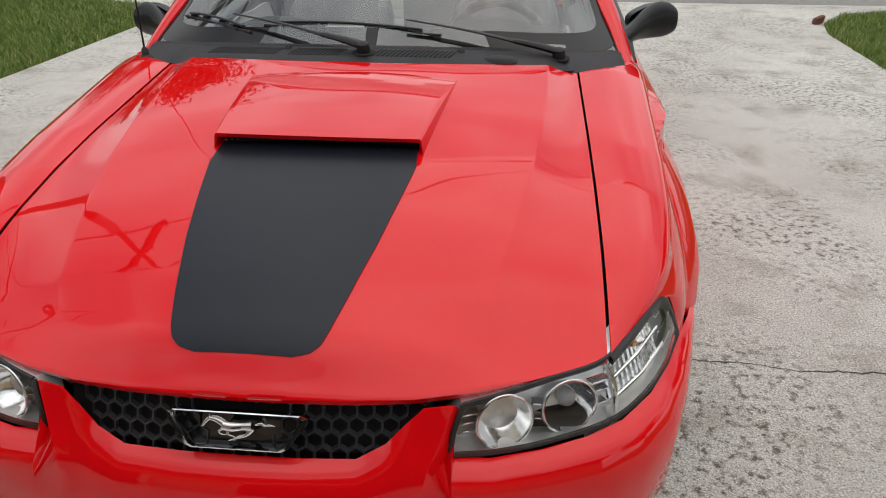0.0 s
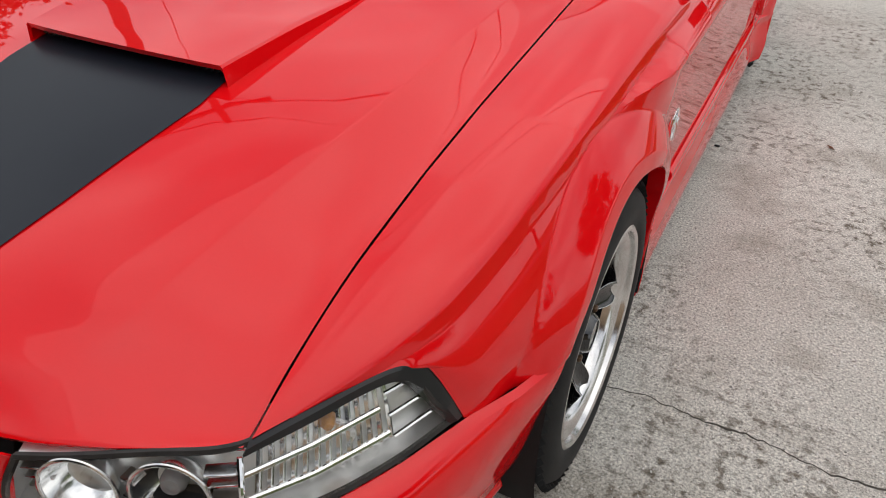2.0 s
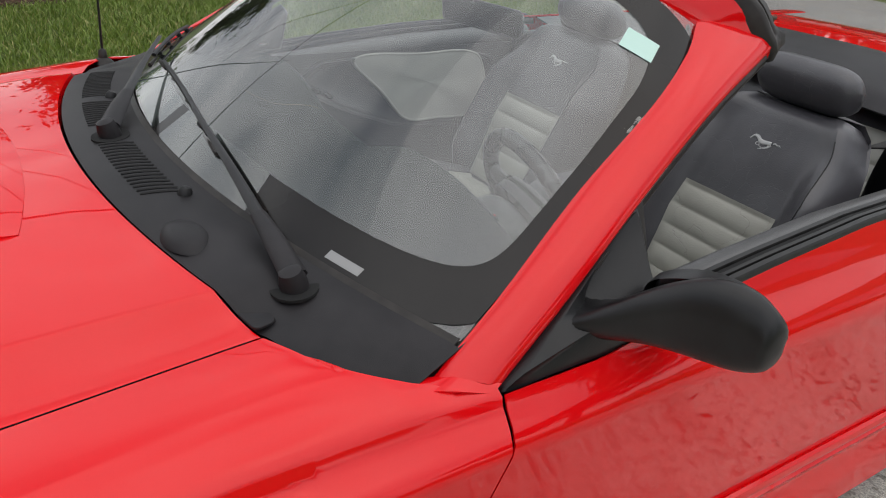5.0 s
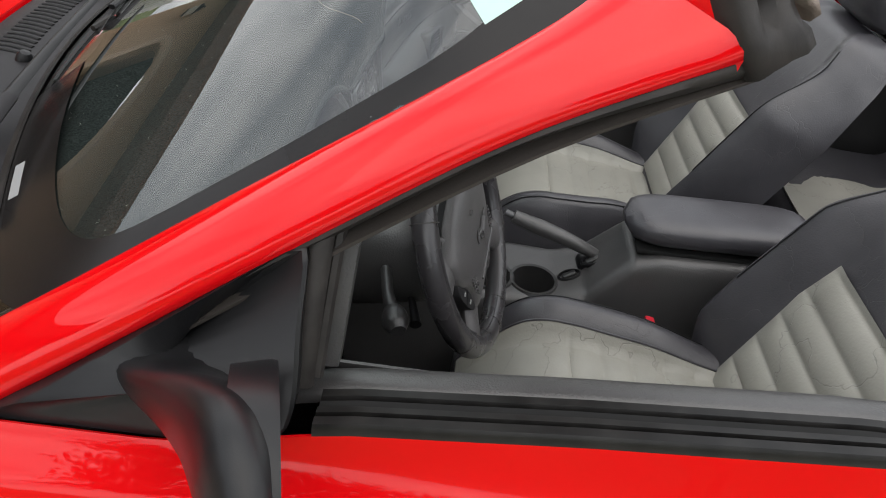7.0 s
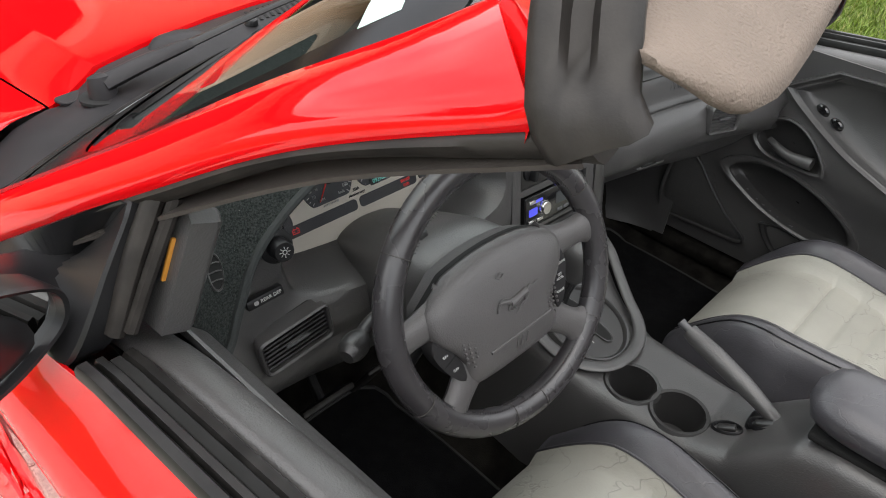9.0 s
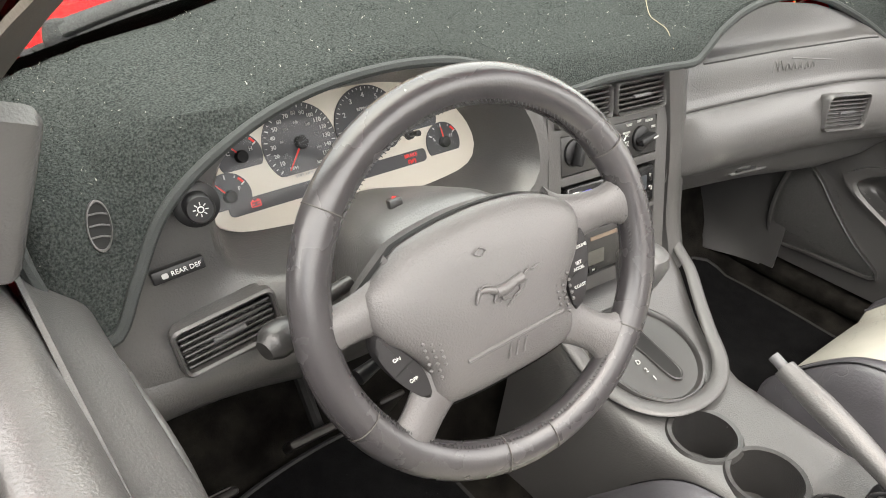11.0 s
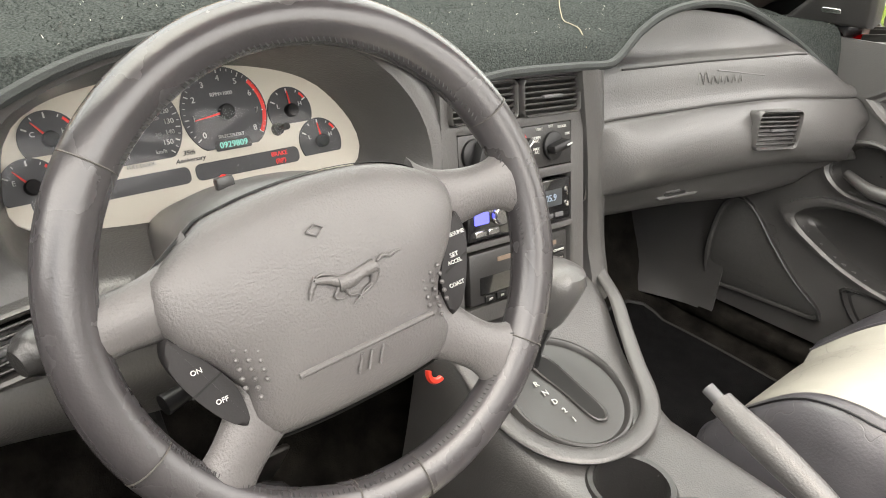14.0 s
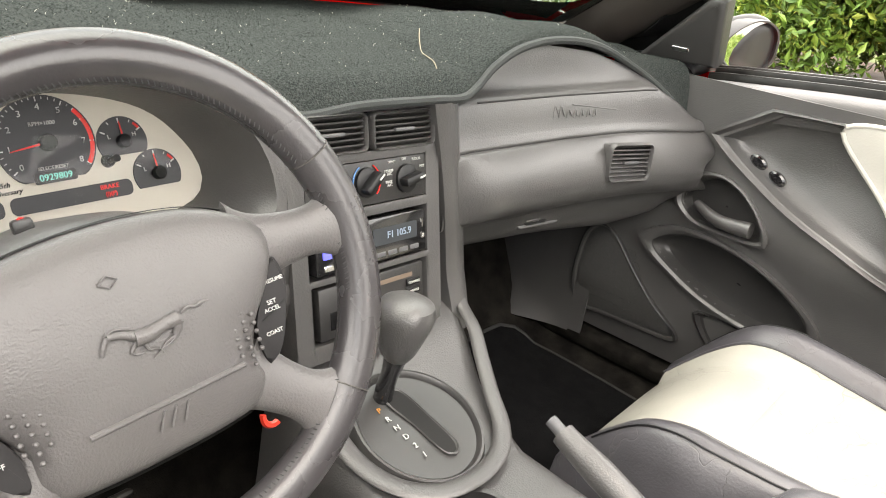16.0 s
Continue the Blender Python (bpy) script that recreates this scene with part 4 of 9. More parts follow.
    two = flip(bm)
    part("pillar_trim", bm, PILLAR_TRIM, car, "taupe moulded pillar trim", thick=0.004)
    part("pillar_trim", two, PILLAR_TRIM, car, thick=0.004)


build_frame()


def cowl_front(x):
    a = abs(x)
    if a < 0.636:
        return Vector((x, hood_rear(x) + 0.007, hood_z(x, hood_rear(x)) - 0.006))
    y = lin(a, [(0.636, 0.392), (0.70, 0.418), (0.77, 0.473), (0.806, 0.530)])
    return Vector((x, y, 0.890 - 0.016 * smooth01((a - 0.64) / 0.16)))


def cowl(x, v):
    u = max(-1, min(1, x / 0.790))
    a, b = cowl_front(x), ws(u, 0.0) + Vector((0, -0.002, 0.003))
    b.x = x * 0.985
    p = a.lerp(b, v)
    p.z += 0.010 * math.sin(math.pi * v) * (1 - (x / 0.81) ** 2)
    return p


bm = grid([[cowl(0.798 * i / 40, v / 14) for i in range(-40, 41)] for v in range(15)])
cowl_panel = part("cowl_panel", bm, COWL, car, "faded black plastic cowl with slotted vents", thick=0.003)
bm = grid([[shift(ws(i / 20, v), 0.004 - 0.003 * abs(v)) for i in range(-20, 21)] for v in (-0.015, 0.0, 0.014)])
part("glass_seal", bm, RUBBER, cowl_panel, thick=0.003)

# red corner between the wing, the cowl and the pillar's foot
bm = patch([[(0.790, 0.545, 0.878), (0.812, 0.585, 0.884), (0.836, 0.630, 0.872)], [(0.806, 0.510, 0.878), (0.828, 0.555, 0.880), (0.842, 0.612, 0.866)]], 8, 10)
two = flip(bm)
part("pillar_foot", bm, RED, car, thick=0.004)
part("pillar_foot", two, RED, car, thick=0.004)

# ---- doors, sills and door mirrors ----
BELT = [(0.60, 0.858), (0.63, 0.864), (0.80, 0.872), (0.90, 0.893), (0.95, 0.904), (1.165, 0.927), (1.42, 0.948), (1.87, 0.962)]


def door_front(z):
    return 0.628 - 0.055 * smooth01((0.87 - z) / 0.25)


def door_skin():
    rows = []
    n = 30
    for i in range(41):
        u = i / 40
        row = []
        for j in range(n + 1):
            yt = 0.628 + (1.862 - 0.628) * u
            zt = lin(yt, BELT)
            z = zt + (0.372 - zt) * j / n
            y = door_front(z) + (1.862 - door_front(z)) * u
            x = flank_x(y, z) - 0.0015
            x -= 0.006 * math.exp(-((z - (0.415)) / 0.012) ** 2)
            row.append((x, y, z))
        row.append((row[-1][0] - 0.012, row[-1][1], 0.366))
        rows.append(row)
    return grid(rows)


bm = door_skin()
two = lowered(flip(bm))
door_l = part("door", bm, RED, car, "red driver's door with its glass wound down", thick=0.004)
door_r = part("door", two, RED, car, "red passenger door with its glass wound down", thick=0.004)


def sill():
    rows = []
    for y in [0.386 + 0.06 * i for i in range(31)]:
        rows.append([(flank_x(y, 0.38) - 0.016, y, 0.392), (flank_x(y, 0.38) - 0.010, y, 0.370)] + [(flank_x(y, z) + 0.004, y, z) for z in [0.362 - 0.0125 * k for k in range(17)]] + [(0.84, y, 0.155)])
    return grid(rows)


bm = sill()
two = flip(bm)
part("sill_skirt", bm, RED, car, "red side skirt", thick=0.004)
part("sill_skirt", two, RED, car, thick=0.004)


def belt_strip(dx, dz, w, h, y0=0.93, y1=1.98, n=30):
    """A long moulding along the top of the door: a rounded bar."""
    rows = []
    for i in range(n + 1):
        y = y0 + (y1 - y0) * i / n
        x0 = flank_x(y, lin(y, BELT)) + dx
        z0 = lin(y, BELT) + dz
        rows.append([(x0 + a * w / 2, y, z0 + b * h / 2) for a, b in ((-1, -1), (1, -1), (1, 0.5), (0.6, 1), (-0.6, 1), (-1, 0.5))])
    return grid(rows, closed=True, cap=True)


def both(name, bm, material, label=""):
    two = lowered(flip(bm))
    a = part(name, bm, material, door_l, label)
    b = part(name, two, material, door_r, label)
    return a, b


both("outer_belt_seal", belt_strip(-0.007, 0.005, 0.015, 0.016), BELT_RUBBER, "black outer window seal")
both("belt_ridge", belt_strip(-0.0225, 0.001, 0.011, 0.018), BELT_RUBBER)
# Near-black bar for the shade down in the window channel
both("window_channel", belt_strip(-0.036, -0.008, 0.016, 0.018), DARK)
both("inner_belt_seal", belt_strip(-0.0495, -0.006, 0.014, 0.018), BELT_RUBBER, "black inner window seal")


def door_top():
    """The padded top of the inner door panel."""
    rows = []
    for i in range(31):
        y = 0.86 + 1.06 * i / 30
        x0 = flank_x(y, lin(y, BELT)) - 0.058
        z0 = lin(y, BELT) - 0.014
        rows.append(cr([(x0, y, z0 - 0.006), (x0 - 0.005, y, z0 + 0.004), (x0 - 0.022, y, z0 + 0.005), (x0 - 0.042, y, z0 - 0.003), (x0 - 0.052, y, z0 - 0.016), (x0 - 0.056, y, z0 - 0.034), (x0 - 0.050, y, z0 - 0.052)], 16))
    return grid(rows)


both("door_top_pad", door_top(), VINYL, "grained charcoal pad along the door top")

# ---- dashboard ----
M_CLU = face_m((0.36, 0.735, 0.84), (-1, 0, 0), (0, -0.45, 1))
M_STK = face_m((-0.02, 0.845, 0.86), (-1, 0, -0.055), (0, -0.22, 1))


def clu(x, y, z=0.0):
    return M_CLU @ Vector((x, y, z))


def closed_curve(pts, n):
    p = [Vector(q) for q in pts]
    full = cr(p[-3:] + p + p[:3], 400)
    a = min(range(60, 200), key=lambda i: (full[i] - p[0]).length)
    b = min(range(230, 380), key=lambda i: (full[i] - p[0]).length)
    return [full[a + round((b - a) * k / n)] for k in range(n)]


RING_CLU = [(-0.166, -0.060), (-0.163, 0.0), (-0.142, 0.031), (-0.096, 0.050), (0.0, 0.060), (0.085, 0.056), (0.158, 0.031), (0.199, -0.020), (0.202, -0.058), (0.175, -0.078), (0.05, -0.086), (-0.09, -0.080)]
RING_OPEN = [(0.540, 0.838, 0.772), (0.552, 0.826, 0.835), (0.530, 0.815, 0.893), (0.46, 0.808, 0.925), (0.36, 0.805, 0.942), (0.26, 0.810, 0.938), (0.180, 0.820, 0.905), (0.135, 0.838, 0.850), (0.128, 0.853, 0.790), (0.165, 0.863, 0.764), (0.30, 0.868, 0.756), (0.45, 0.862, 0.758)]
RING_FACE = [(0.700, 0.868, 0.715), (0.700, 0.850, 0.805), (0.618, 0.822, 0.893), (0.49, 0.806, 0.944), (0.36, 0.806, 0.962), (0.25, 0.812, 0.955), (0.155, 0.818, 0.915), (0.108, 0.838, 0.855), (0.098, 0.860, 0.780), (0.115, 0.872, 0.695), (0.30, 0.874, 0.695), (0.50, 0.872, 0.697)]
a, b, c = closed_curve([clu(x, y) for x, y in RING_CLU], 60), closed_curve(RING_OPEN, 60), closed_curve(RING_FACE, 60)
rows = [a] + [[p.lerp(q, k / 4) for p, q in zip(a, b)] for k in (1, 2, 3)] + [[q + (p - q) * 0.06 for p, q in zip(a, b)], [q + (r - q) * 0.05 + Vector((0, 0.004, 0)) for q, r in zip(b, c)]] + [[p.lerp(q, k / 5) + Vector((0, 0.006 * math.sin(math.pi * k / 5), 0)) for p, q in zip(b, c)] for k in (1, 2, 3, 4, 5)]
dash = part("dashboard", grid(rows, closed=True), VINYL, car, "charcoal moulded dashboard with white-faced dials", thick=0.003)

# lower driver's panel, rolling under to the knees
st = []
for x, y0 in ((0.715, 0.872), (0.60, 0.872), (0.45, 0.874), (0.30, 0.876), (0.20, 0.876), (0.105, 0.874)):
    lo = 0.625 if x > 0.5 else 0.600
    st.append([(x, y0 - 0.006, 0.702), (x, y0 + 0.002, 0.688), (x, y0 + 0.002, 0.660), (x, y0 - 0.02, lo + 0.01), (x, y0 - 0.06, lo - 0.01), (x, y0 - 0.20, lo - 0.02)])
part("knee_panel", patch(st, 24, 20), VINYL, dash, thick=0.003)

# bulk of the dash behind its face, closing it to the screen and the bulkhead, near-black to look unlit
bm = grid([[(0.74, 0.66, 0.58), (0.74, 0.66, 0.87), (0.74, 0.60, 0.87)], [(0, 0.64, 0.58), (0, 0.64, 0.855), (0, 0.56, 0.855)], [(-0.76, 0.70, 0.58), (-0.76, 0.70, 0.80), (-0.76, 0.62, 0.85)]])
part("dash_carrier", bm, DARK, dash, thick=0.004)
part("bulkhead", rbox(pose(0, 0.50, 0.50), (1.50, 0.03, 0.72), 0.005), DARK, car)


def face_on(m, x, y, z=0.0, turn=0.0):
    return m @ pose(x, y, z, 0, 0, turn)


def dial(x, y, r, flat=None):
    """A round dial plate, cut flat below where flat gives the height."""
    out = []
    for k in range(48):
        t = 2 * math.pi * k / 48
        px, py = r * math.cos(t), r * math.sin(t)
        out.append((px, max(py, flat) if flat is not None else py))
    return part("dial", prism(face_on(M_CLU, x, y, 0.004), out, 0.002, 0.0006, 1), GAUGE, cluster, "dark dial in the pale fascia")


def ticks(parent, x, y, r, a0, a1, n, long_every, material, w=0.0011, ln=0.0045):
    bm = bmesh.new()
    for k in range(n + 1):
        t = radians(a0 + (a1 - a0) * k / n)
        q = ln if k % long_every == 0 else ln * 0.55
        rbox(face_on(M_CLU, x, y, 0.0066) @ pose(0, 0, 0, 0, 0, math.degrees(t)) @ pose(r - q / 2 - 0.002, 0, 0), (q, w if k % long_every == 0 else w * 0.6, 0.0006), 0, 1, bm)
    part("tick_marks", bm, material, parent)


NEEDLE_CAP = mat("matt_black_cap", (0.012, 0.012, 0.013), 0.75, spec=0.2)


def needle(parent, x, y, r, ang, hub=0.008):
    m = face_on(M_CLU, x, y, 0.009, ang)
    bm = prism(m, [(-0.002, -0.0013), (r, -0.0004), (r, 0.0004), (-0.002, 0.0013)], 0.001)
    part("needle", bm, RED_PRINT, parent, "red needle")
    part("needle_cap", lathe(face_on(M_CLU, x, y, 0.006), [(hub, 0), (hub, 0.007), (hub * 0.85, 0.0085), (0, 0.009)], 24), NEEDLE_CAP, parent)


face = [(p[0], p[1]) for p in [tuple(v) for v in closed_curve([(x, y, 0) for x, y in RING_CLU], 60)]]
cluster = part("instrument_cluster", prism(face_on(M_CLU, 0, 0, 0.0), face, 0.004, 0.001, 1), CREAM, dash, "cream dial fascia with dark dials and red needles")
d = dial(-0.046, 0.008, 0.047, -0.034)
ticks(d, -0.046, 0.008, 0.047, 222, -42, 30, 2, WHITE_PRINT)
for k, s in enumerate(("10", "20", "30", "40", "50", "60", "70", "80", "90", "100", "110", "120", "130", "140", "150")):
    t = radians(222 - 264 * (k + 0.5) / 15)
    words("numeral", s, 0.0072 if k % 2 == 0 else 0.0064, face_on(M_CLU, -0.046 + 0.0345 * math.cos(t), 0.008 + 0.0345 * math.sin(t), 0.0066), WHITE_PRINT, d)
for k, s in enumerate(("20", "60", "100", "140", "180", "220", "240")):
    t = radians(205 - 230 * k / 6)
    words("numeral", s, 0.0042, face_on(M_CLU, -0.046 + 0.0235 * math.cos(t), 0.008 + 0.0235 * math.sin(t), 0.0066), GREY_PRINT, d)
words("caption", "MPH", 0.0052, face_on(M_CLU, -0.062, -0.019, 0.0066), WHITE_PRINT, d)
words("caption", "km/h", 0.0055, face_on(M_CLU, -0.026, -0.019, 0.0066), WHITE_PRINT, d)
words("caption", "FUEL DOOR", 0.0052, face_on(M_CLU, -0.048, -0.029, 0.0066), WHITE_PRINT, d)
needle(d, -0.046, 0.008, 0.036, 232)
d = dial(0.0494, 0.010, 0.047, -0.036)
ticks(d, 0.0494, 0.010, 0.047, 216, -36, 32, 4, WHITE_PRINT)
for k in range(9):
    t = radians(216 - 252 * k / 8)
    words("numeral", str(k), 0.0085, face_on(M_CLU, 0.0494 + 0.035 * math.cos(t), 0.010 + 0.035 * math.sin(t), 0.0066), WHITE_PRINT, d)
bm = ring(face_on(M_CLU, 0.0494, 0.010, 0.0066), 0.0432, 0.0022, 24, 6, None, -36, 42, 0.2)
part("red_zone", bm, RED_PRINT, d)
words("caption", "RPM×1000", 0.0056, face_on(M_CLU, 0.0494, 0.029, 0.0066), WHITE_PRINT, d)
words("caption", "SELECT/RESET", 0.0047, face_on(M_CLU, 0.0494, -0.0145, 0.0066), WHITE_PRINT, d)
needle(d, 0.0494, 0.010, 0.036, 188)
part("odometer_window", prism(face_on(M_CLU, 0.0494, -0.0235, 0.006), rounded(0.040, 0.011, 0.002), 0.001), BLACK, d)
words("odometer", "0929809", 0.0090, face_on(M_CLU, 0.0494, -0.0235, 0.0074), TEAL_LED, d, label="lit blue-green odometer digits")
for x, y, lo, hi, ang in ((0.1235, 0.001, "L", "H", 92), (0.1525, -0.0375, "L", "H", 95), (-0.1455, -0.0305, "E", "F", 128), (-0.1205, 0.009, "C", "H", 128)):
    d = dial(x, y, 0.0265, -0.0135)
    ticks(d, x, y, 0.0265, 150, 30, 4, 2, WHITE_PRINT, 0.0014, 0.005)
    words("letter", lo, 0.0065, face_on(M_CLU, x - 0.0135, y + 0.006, 0.0066), WHITE_PRINT, d)
    words("letter", hi, 0.0065, face_on(M_CLU, x + 0.0135, y + 0.006, 0.0066), WHITE_PRINT, d)
    bm = ring(face_on(M_CLU, x, y, 0.0066), 0.0232, 0.0014, 10, 6, None, 28, 50, 0.2)
    part("red_mark", bm, RED_PRINT, d)
    needle(d, x, y, 0.021, ang, 0.0072)
for x0, x1 in ((-0.150, -0.003), (0.003, 0.122)):
    part("warning_lamp_strip", prism(face_on(M_CLU, (x0 + x1) / 2, -0.046, 0.004), rounded(x1 - x0, 0.017, 0.006), 0.0014), GAUGE, cluster)
words("warning_lamp", "BRAKE", 0.0066, face_on(M_CLU, 0.098, -0.0425, 0.0062), RED_LED, cluster, label="lit red warning")
words("warning_lamp", "(!)(P)", 0.0060, face_on(M_CLU, 0.098, -0.0498, 0.0062), RED_LED, cluster)
bm = bmesh.new()
for x, y, w, h in ((0, -0.003, 0.011, 0.001), (0, 0.003, 0.011, 0.001), (-0.0055, 0, 0.001, 0.007), (0.0055, 0, 0.001, 0.007), (-0.003, 0.0042, 0.002, 0.002), (0.003, 0.0042, 0.002, 0.002), (0.003, 0, 0.003, 0.0009), (-0.003, 0, 0.003, 0.0009)):
    rbox(face_on(M_CLU, -0.118 + x, -0.046 + y, 0.0062), (w, h, 0.0006), 0, 1, bm)
part("battery_lamp", bm, RED_LED, cluster, "lit red battery symbol", smooth=False)
words("inscription", "35th", 0.0070, face_on(M_CLU, 0.001, -0.0245, 0.0046), BLACK, cluster, shear=0.3)
words("inscription", "Anniversary", 0.0064, face_on(M_CLU, 0.001, -0.0315, 0.0046), BLACK, cluster, shear=0.3)
bm = lathe(face_on(M_CLU, 0.1035, -0.0165, 0.004), [(0.007, 0), (0.006, 0.006), (0.003, 0.0065), (0.003, 0.018), (0.0038, 0.018), (0.0038, 0.024), (0, 0.025)], 20)
part("trip_button", bm, BLACK, cluster, "small reset stem")
# clear cover of the dials
cover = part("dial_cover", grid([[p + Vector((0, 0.020, 0.004)) for p in a], [sum(a, Vector()) / len(a) + Vector((0, 0.030, 0.006))] * 60], closed=True), DIAL_GLASS, dash)
cover.visible_shadow = False


def louvre(m, w, h, n, parent, label="", frame=0.010, tab=True):
    """An air vent: a rounded frame, a near-black plate for the throat's shade, slats and a tab."""
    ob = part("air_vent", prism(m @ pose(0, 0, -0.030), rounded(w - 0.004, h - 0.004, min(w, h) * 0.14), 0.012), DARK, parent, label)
    bm = bmesh.new()
    o, i = rounded(w + frame, h + frame, h * 0.2), rounded(w, h, h * 0.14)
    rows = [[m @ Vector((x, y, z)) for x, y in q] for q, z in ((o, -0.006), (o, 0.004), ([((a[0] + b[0]) / 2, (a[1] + b[1]) / 2) for a, b in zip(o, i)], 0.0065), (i, 0.004), (i, -0.024))]
    part("vent_frame", grid(rows, closed=True), VINYL, ob)
    for k in range(n):
        y = -h / 2 + h * (k + 0.5) / n
        part("slat", rbox(m @ pose(0, y, -0.004, -28, 0, 0), (w - 0.003, 0.0030, 0.014), 0.0009, 1), VINYL_DARK, ob)
    if tab:
        part("vent_tab", rbox(m @ pose(0, 0, 0.003), (min(0.035, w * 0.4), 0.0045, 0.006), 0.0012, 2), SATIN_DARK, ob)
    return ob


SATIN_DARK = mat("satin_grey_plastic", (0.10, 0.10, 0.105), 0.3, grain=0.1, grain_size=500)
louvre(face_m((0.572, 0.879, 0.738), (-1, 0.02, 0.14), (0, -0.10, 1)), 0.100, 0.048, 7, dash, "slatted outer air vent")

# lamp switch and heated-screen switch left of the dials
m = face_m((0.573, 0.846, 0.868), (-1, 0.18, 0), (0, -0.28, 1))
knob = part("lamp_switch", lathe(m, [(0.022, -0.004), (0.022, 0.001), (0.0165, 0.004), (0.0138, 0.004), (0.0138, 0.022), (0.012, 0.025), (0, 0.025)], 36), BLACK, dash, "round black lamp switch")
bm = ring(m @ pose(0, 0, 0.0254), 0.0027, 0.0006, 16, 6)
for k in range(8):
    rbox(m @ pose(0, 0, 0.0254, 0, 0, 45 * k) @ pose(0.0056, 0, 0), (0.0028, 0.0009, 0.0006), 0, 1, bm)
part("lamp_symbol", bm, WHITE_PRINT, knob)
m = face_m((0.605, 0.861, 0.815), (-1, 0.10, 0.12), (0, -0.30, 1))
sw = part("rear_screen_switch", rbox(m, (0.050, 0.013, 0.012), 0.002, 2), BLACK, dash, "black heated rear screen switch")
words("caption", "REAR DEF", 0.0066, m @ pose(0.007, 0, 0.0064), WHITE_PRINT, sw)
part("switch_symbol", prism(m @ pose(-0.013, 0, 0.006), rounded(0.006, 0.005, 0.0015), 0.0006), GREY_PRINT, sw)
# side demister slot
m = face_m((0.676, 0.838, 0.866), (-0.75, 0.65, 0), (0, -0.1, 1))
louvre(m, 0.018, 0.042, 4, dash, "small side window vent", 0.004, False)


# ---- centre stack ----
def stk(x, y, z=0.0):
    return M_STK @ pose(x, y, z)


def holed(m, w, h, holes, depth, x0=0.0, y0=0.0):
    """A flat board with rectangular openings, made from bars between them. holes: (x, y, w, h), top to bottom."""
    xs = sorted({x0 - w / 2, x0 + w / 2} | {q[0] - q[2] / 2 for q in holes} | {q[0] + q[2] / 2 for q in holes})
    ys = sorted({y0 - h / 2, y0 + h / 2} | {q[1] - q[3] / 2 for q in holes} | {q[1] + q[3] / 2 for q in holes})
    bm = bmesh.new()
    vs = {(i, j): bm.verts.new((x, y, 0)) for i, x in enumerate(xs) for j, y in enumerate(ys)}
    for i in range(len(xs) - 1):
        for j in range(len(ys) - 1):
            cx, cy = (xs[i] + xs[i + 1]) / 2, (ys[j] + ys[j + 1]) / 2
            if not any(abs(cx - q[0]) < q[2] / 2 and abs(cy - q[1]) < q[3] / 2 for q in holes):
                bm.faces.new((vs[i, j], vs[i + 1, j], vs[i + 1, j + 1], vs[i, j + 1]))
    bmesh.ops.delete(bm, geom=[v for v in bm.verts if not v.link_faces], context="VERTS")
    rim = [e for e in bm.edges if len(e.link_faces) == 1]
    out = bmesh.ops.extrude_edge_only(bm, edges=rim)["geom"]
    for v in out:
        if isinstance(v, bmesh.types.BMVert):
            v.co.z -= depth
    bmesh.ops.bevel(bm, geom=rim, offset=0.0035, segments=2, profile=0.5, affect="EDGES")
    bm.transform(m)
    return bm


stack = part("centre_console_frame", holed(M_STK, 0.250, 0.296, [(-0.006, -0.011, 0.222, 0.048), (-0.006, -0.0735, 0.200, 0.056), (-0.006, -0.1455, 0.200, 0.064), (-0.006, -0.2225, 0.196, 0.072)], 0.045, -0.006, -0.132), VINYL, dash, "charcoal console frame with vents, dials and radio")
# Near-black board that gives the stack's openings their shade
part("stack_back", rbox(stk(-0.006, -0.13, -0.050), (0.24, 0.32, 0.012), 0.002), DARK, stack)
louvre(stk(-0.066, -0.011, 0.001), 0.104, 0.042, 6, stack, "slatted centre air vent", 0.005)
louvre(stk(0.052, -0.012, 0.001), 0.104, 0.042, 6, stack, "slatted centre air vent", 0.005)
clim = part("climate_panel", rbox(stk(-0.006, -0.0735, -0.008), (0.200, 0.054, 0.014), 0.002, 2), VINYL_DARK, stack, "heater panel with three rotary knobs")
for x, y, ang in ((-0.083, -0.070, 70), (-0.012, -0.072, 40), (0.057, -0.075, 12)):
    m = stk(x, y, -0.001) @ pose(0, 0, 0, 0, 0, ang)
    k = part("rotary_knob", lathe(m, [(0.0185, 0), (0.0185, 0.004), (0.0155, 0.006), (0, 0.006)], 32), BLACK, clim, "black rotary knob")
    part("knob_grip", rbox(m @ pose(0, 0, 0.012), (0.034, 0.0115, 0.016), 0.004, 2), BLACK, k)
    part("knob_pointer", rbox(m @ pose(0.011, 0, 0.0203), (0.010, 0.0022, 0.0008), 0, 1), WHITE_PRINT, k)
bm = ring(stk(-0.012, -0.072, 0.0), 0.0225, 0.0009, 20, 6, None, 120, 225)
part("cold_arc", bm, mat("blue_print", (0.10, 0.25, 0.55), 0.6), clim)
bm = ring(stk(-0.012, -0.072, 0.0), 0.0225, 0.0009, 20, 6, None, -45, 60)
part("hot_arc", bm, RED_PRINT, clim)
for s, x, y in (("VENT", 0.032, -0.0520), ("OFF", 0.0535, -0.0500), ("FLOOR", 0.076, -0.0520), ("MIX", 0.0865, -0.0625), ("NORM", 0.0262, -0.0625), ("A/C", 0.0275, -0.0665), ("MAX", 0.0262, -0.0765), ("A/C", 0.0275, -0.0805), ("LO", -0.070, -0.055), ("HI", -0.058, -0.075)):
    words("caption", s, 0.0052, stk(x, y, -0.0006), WHITE_PRINT, clim)
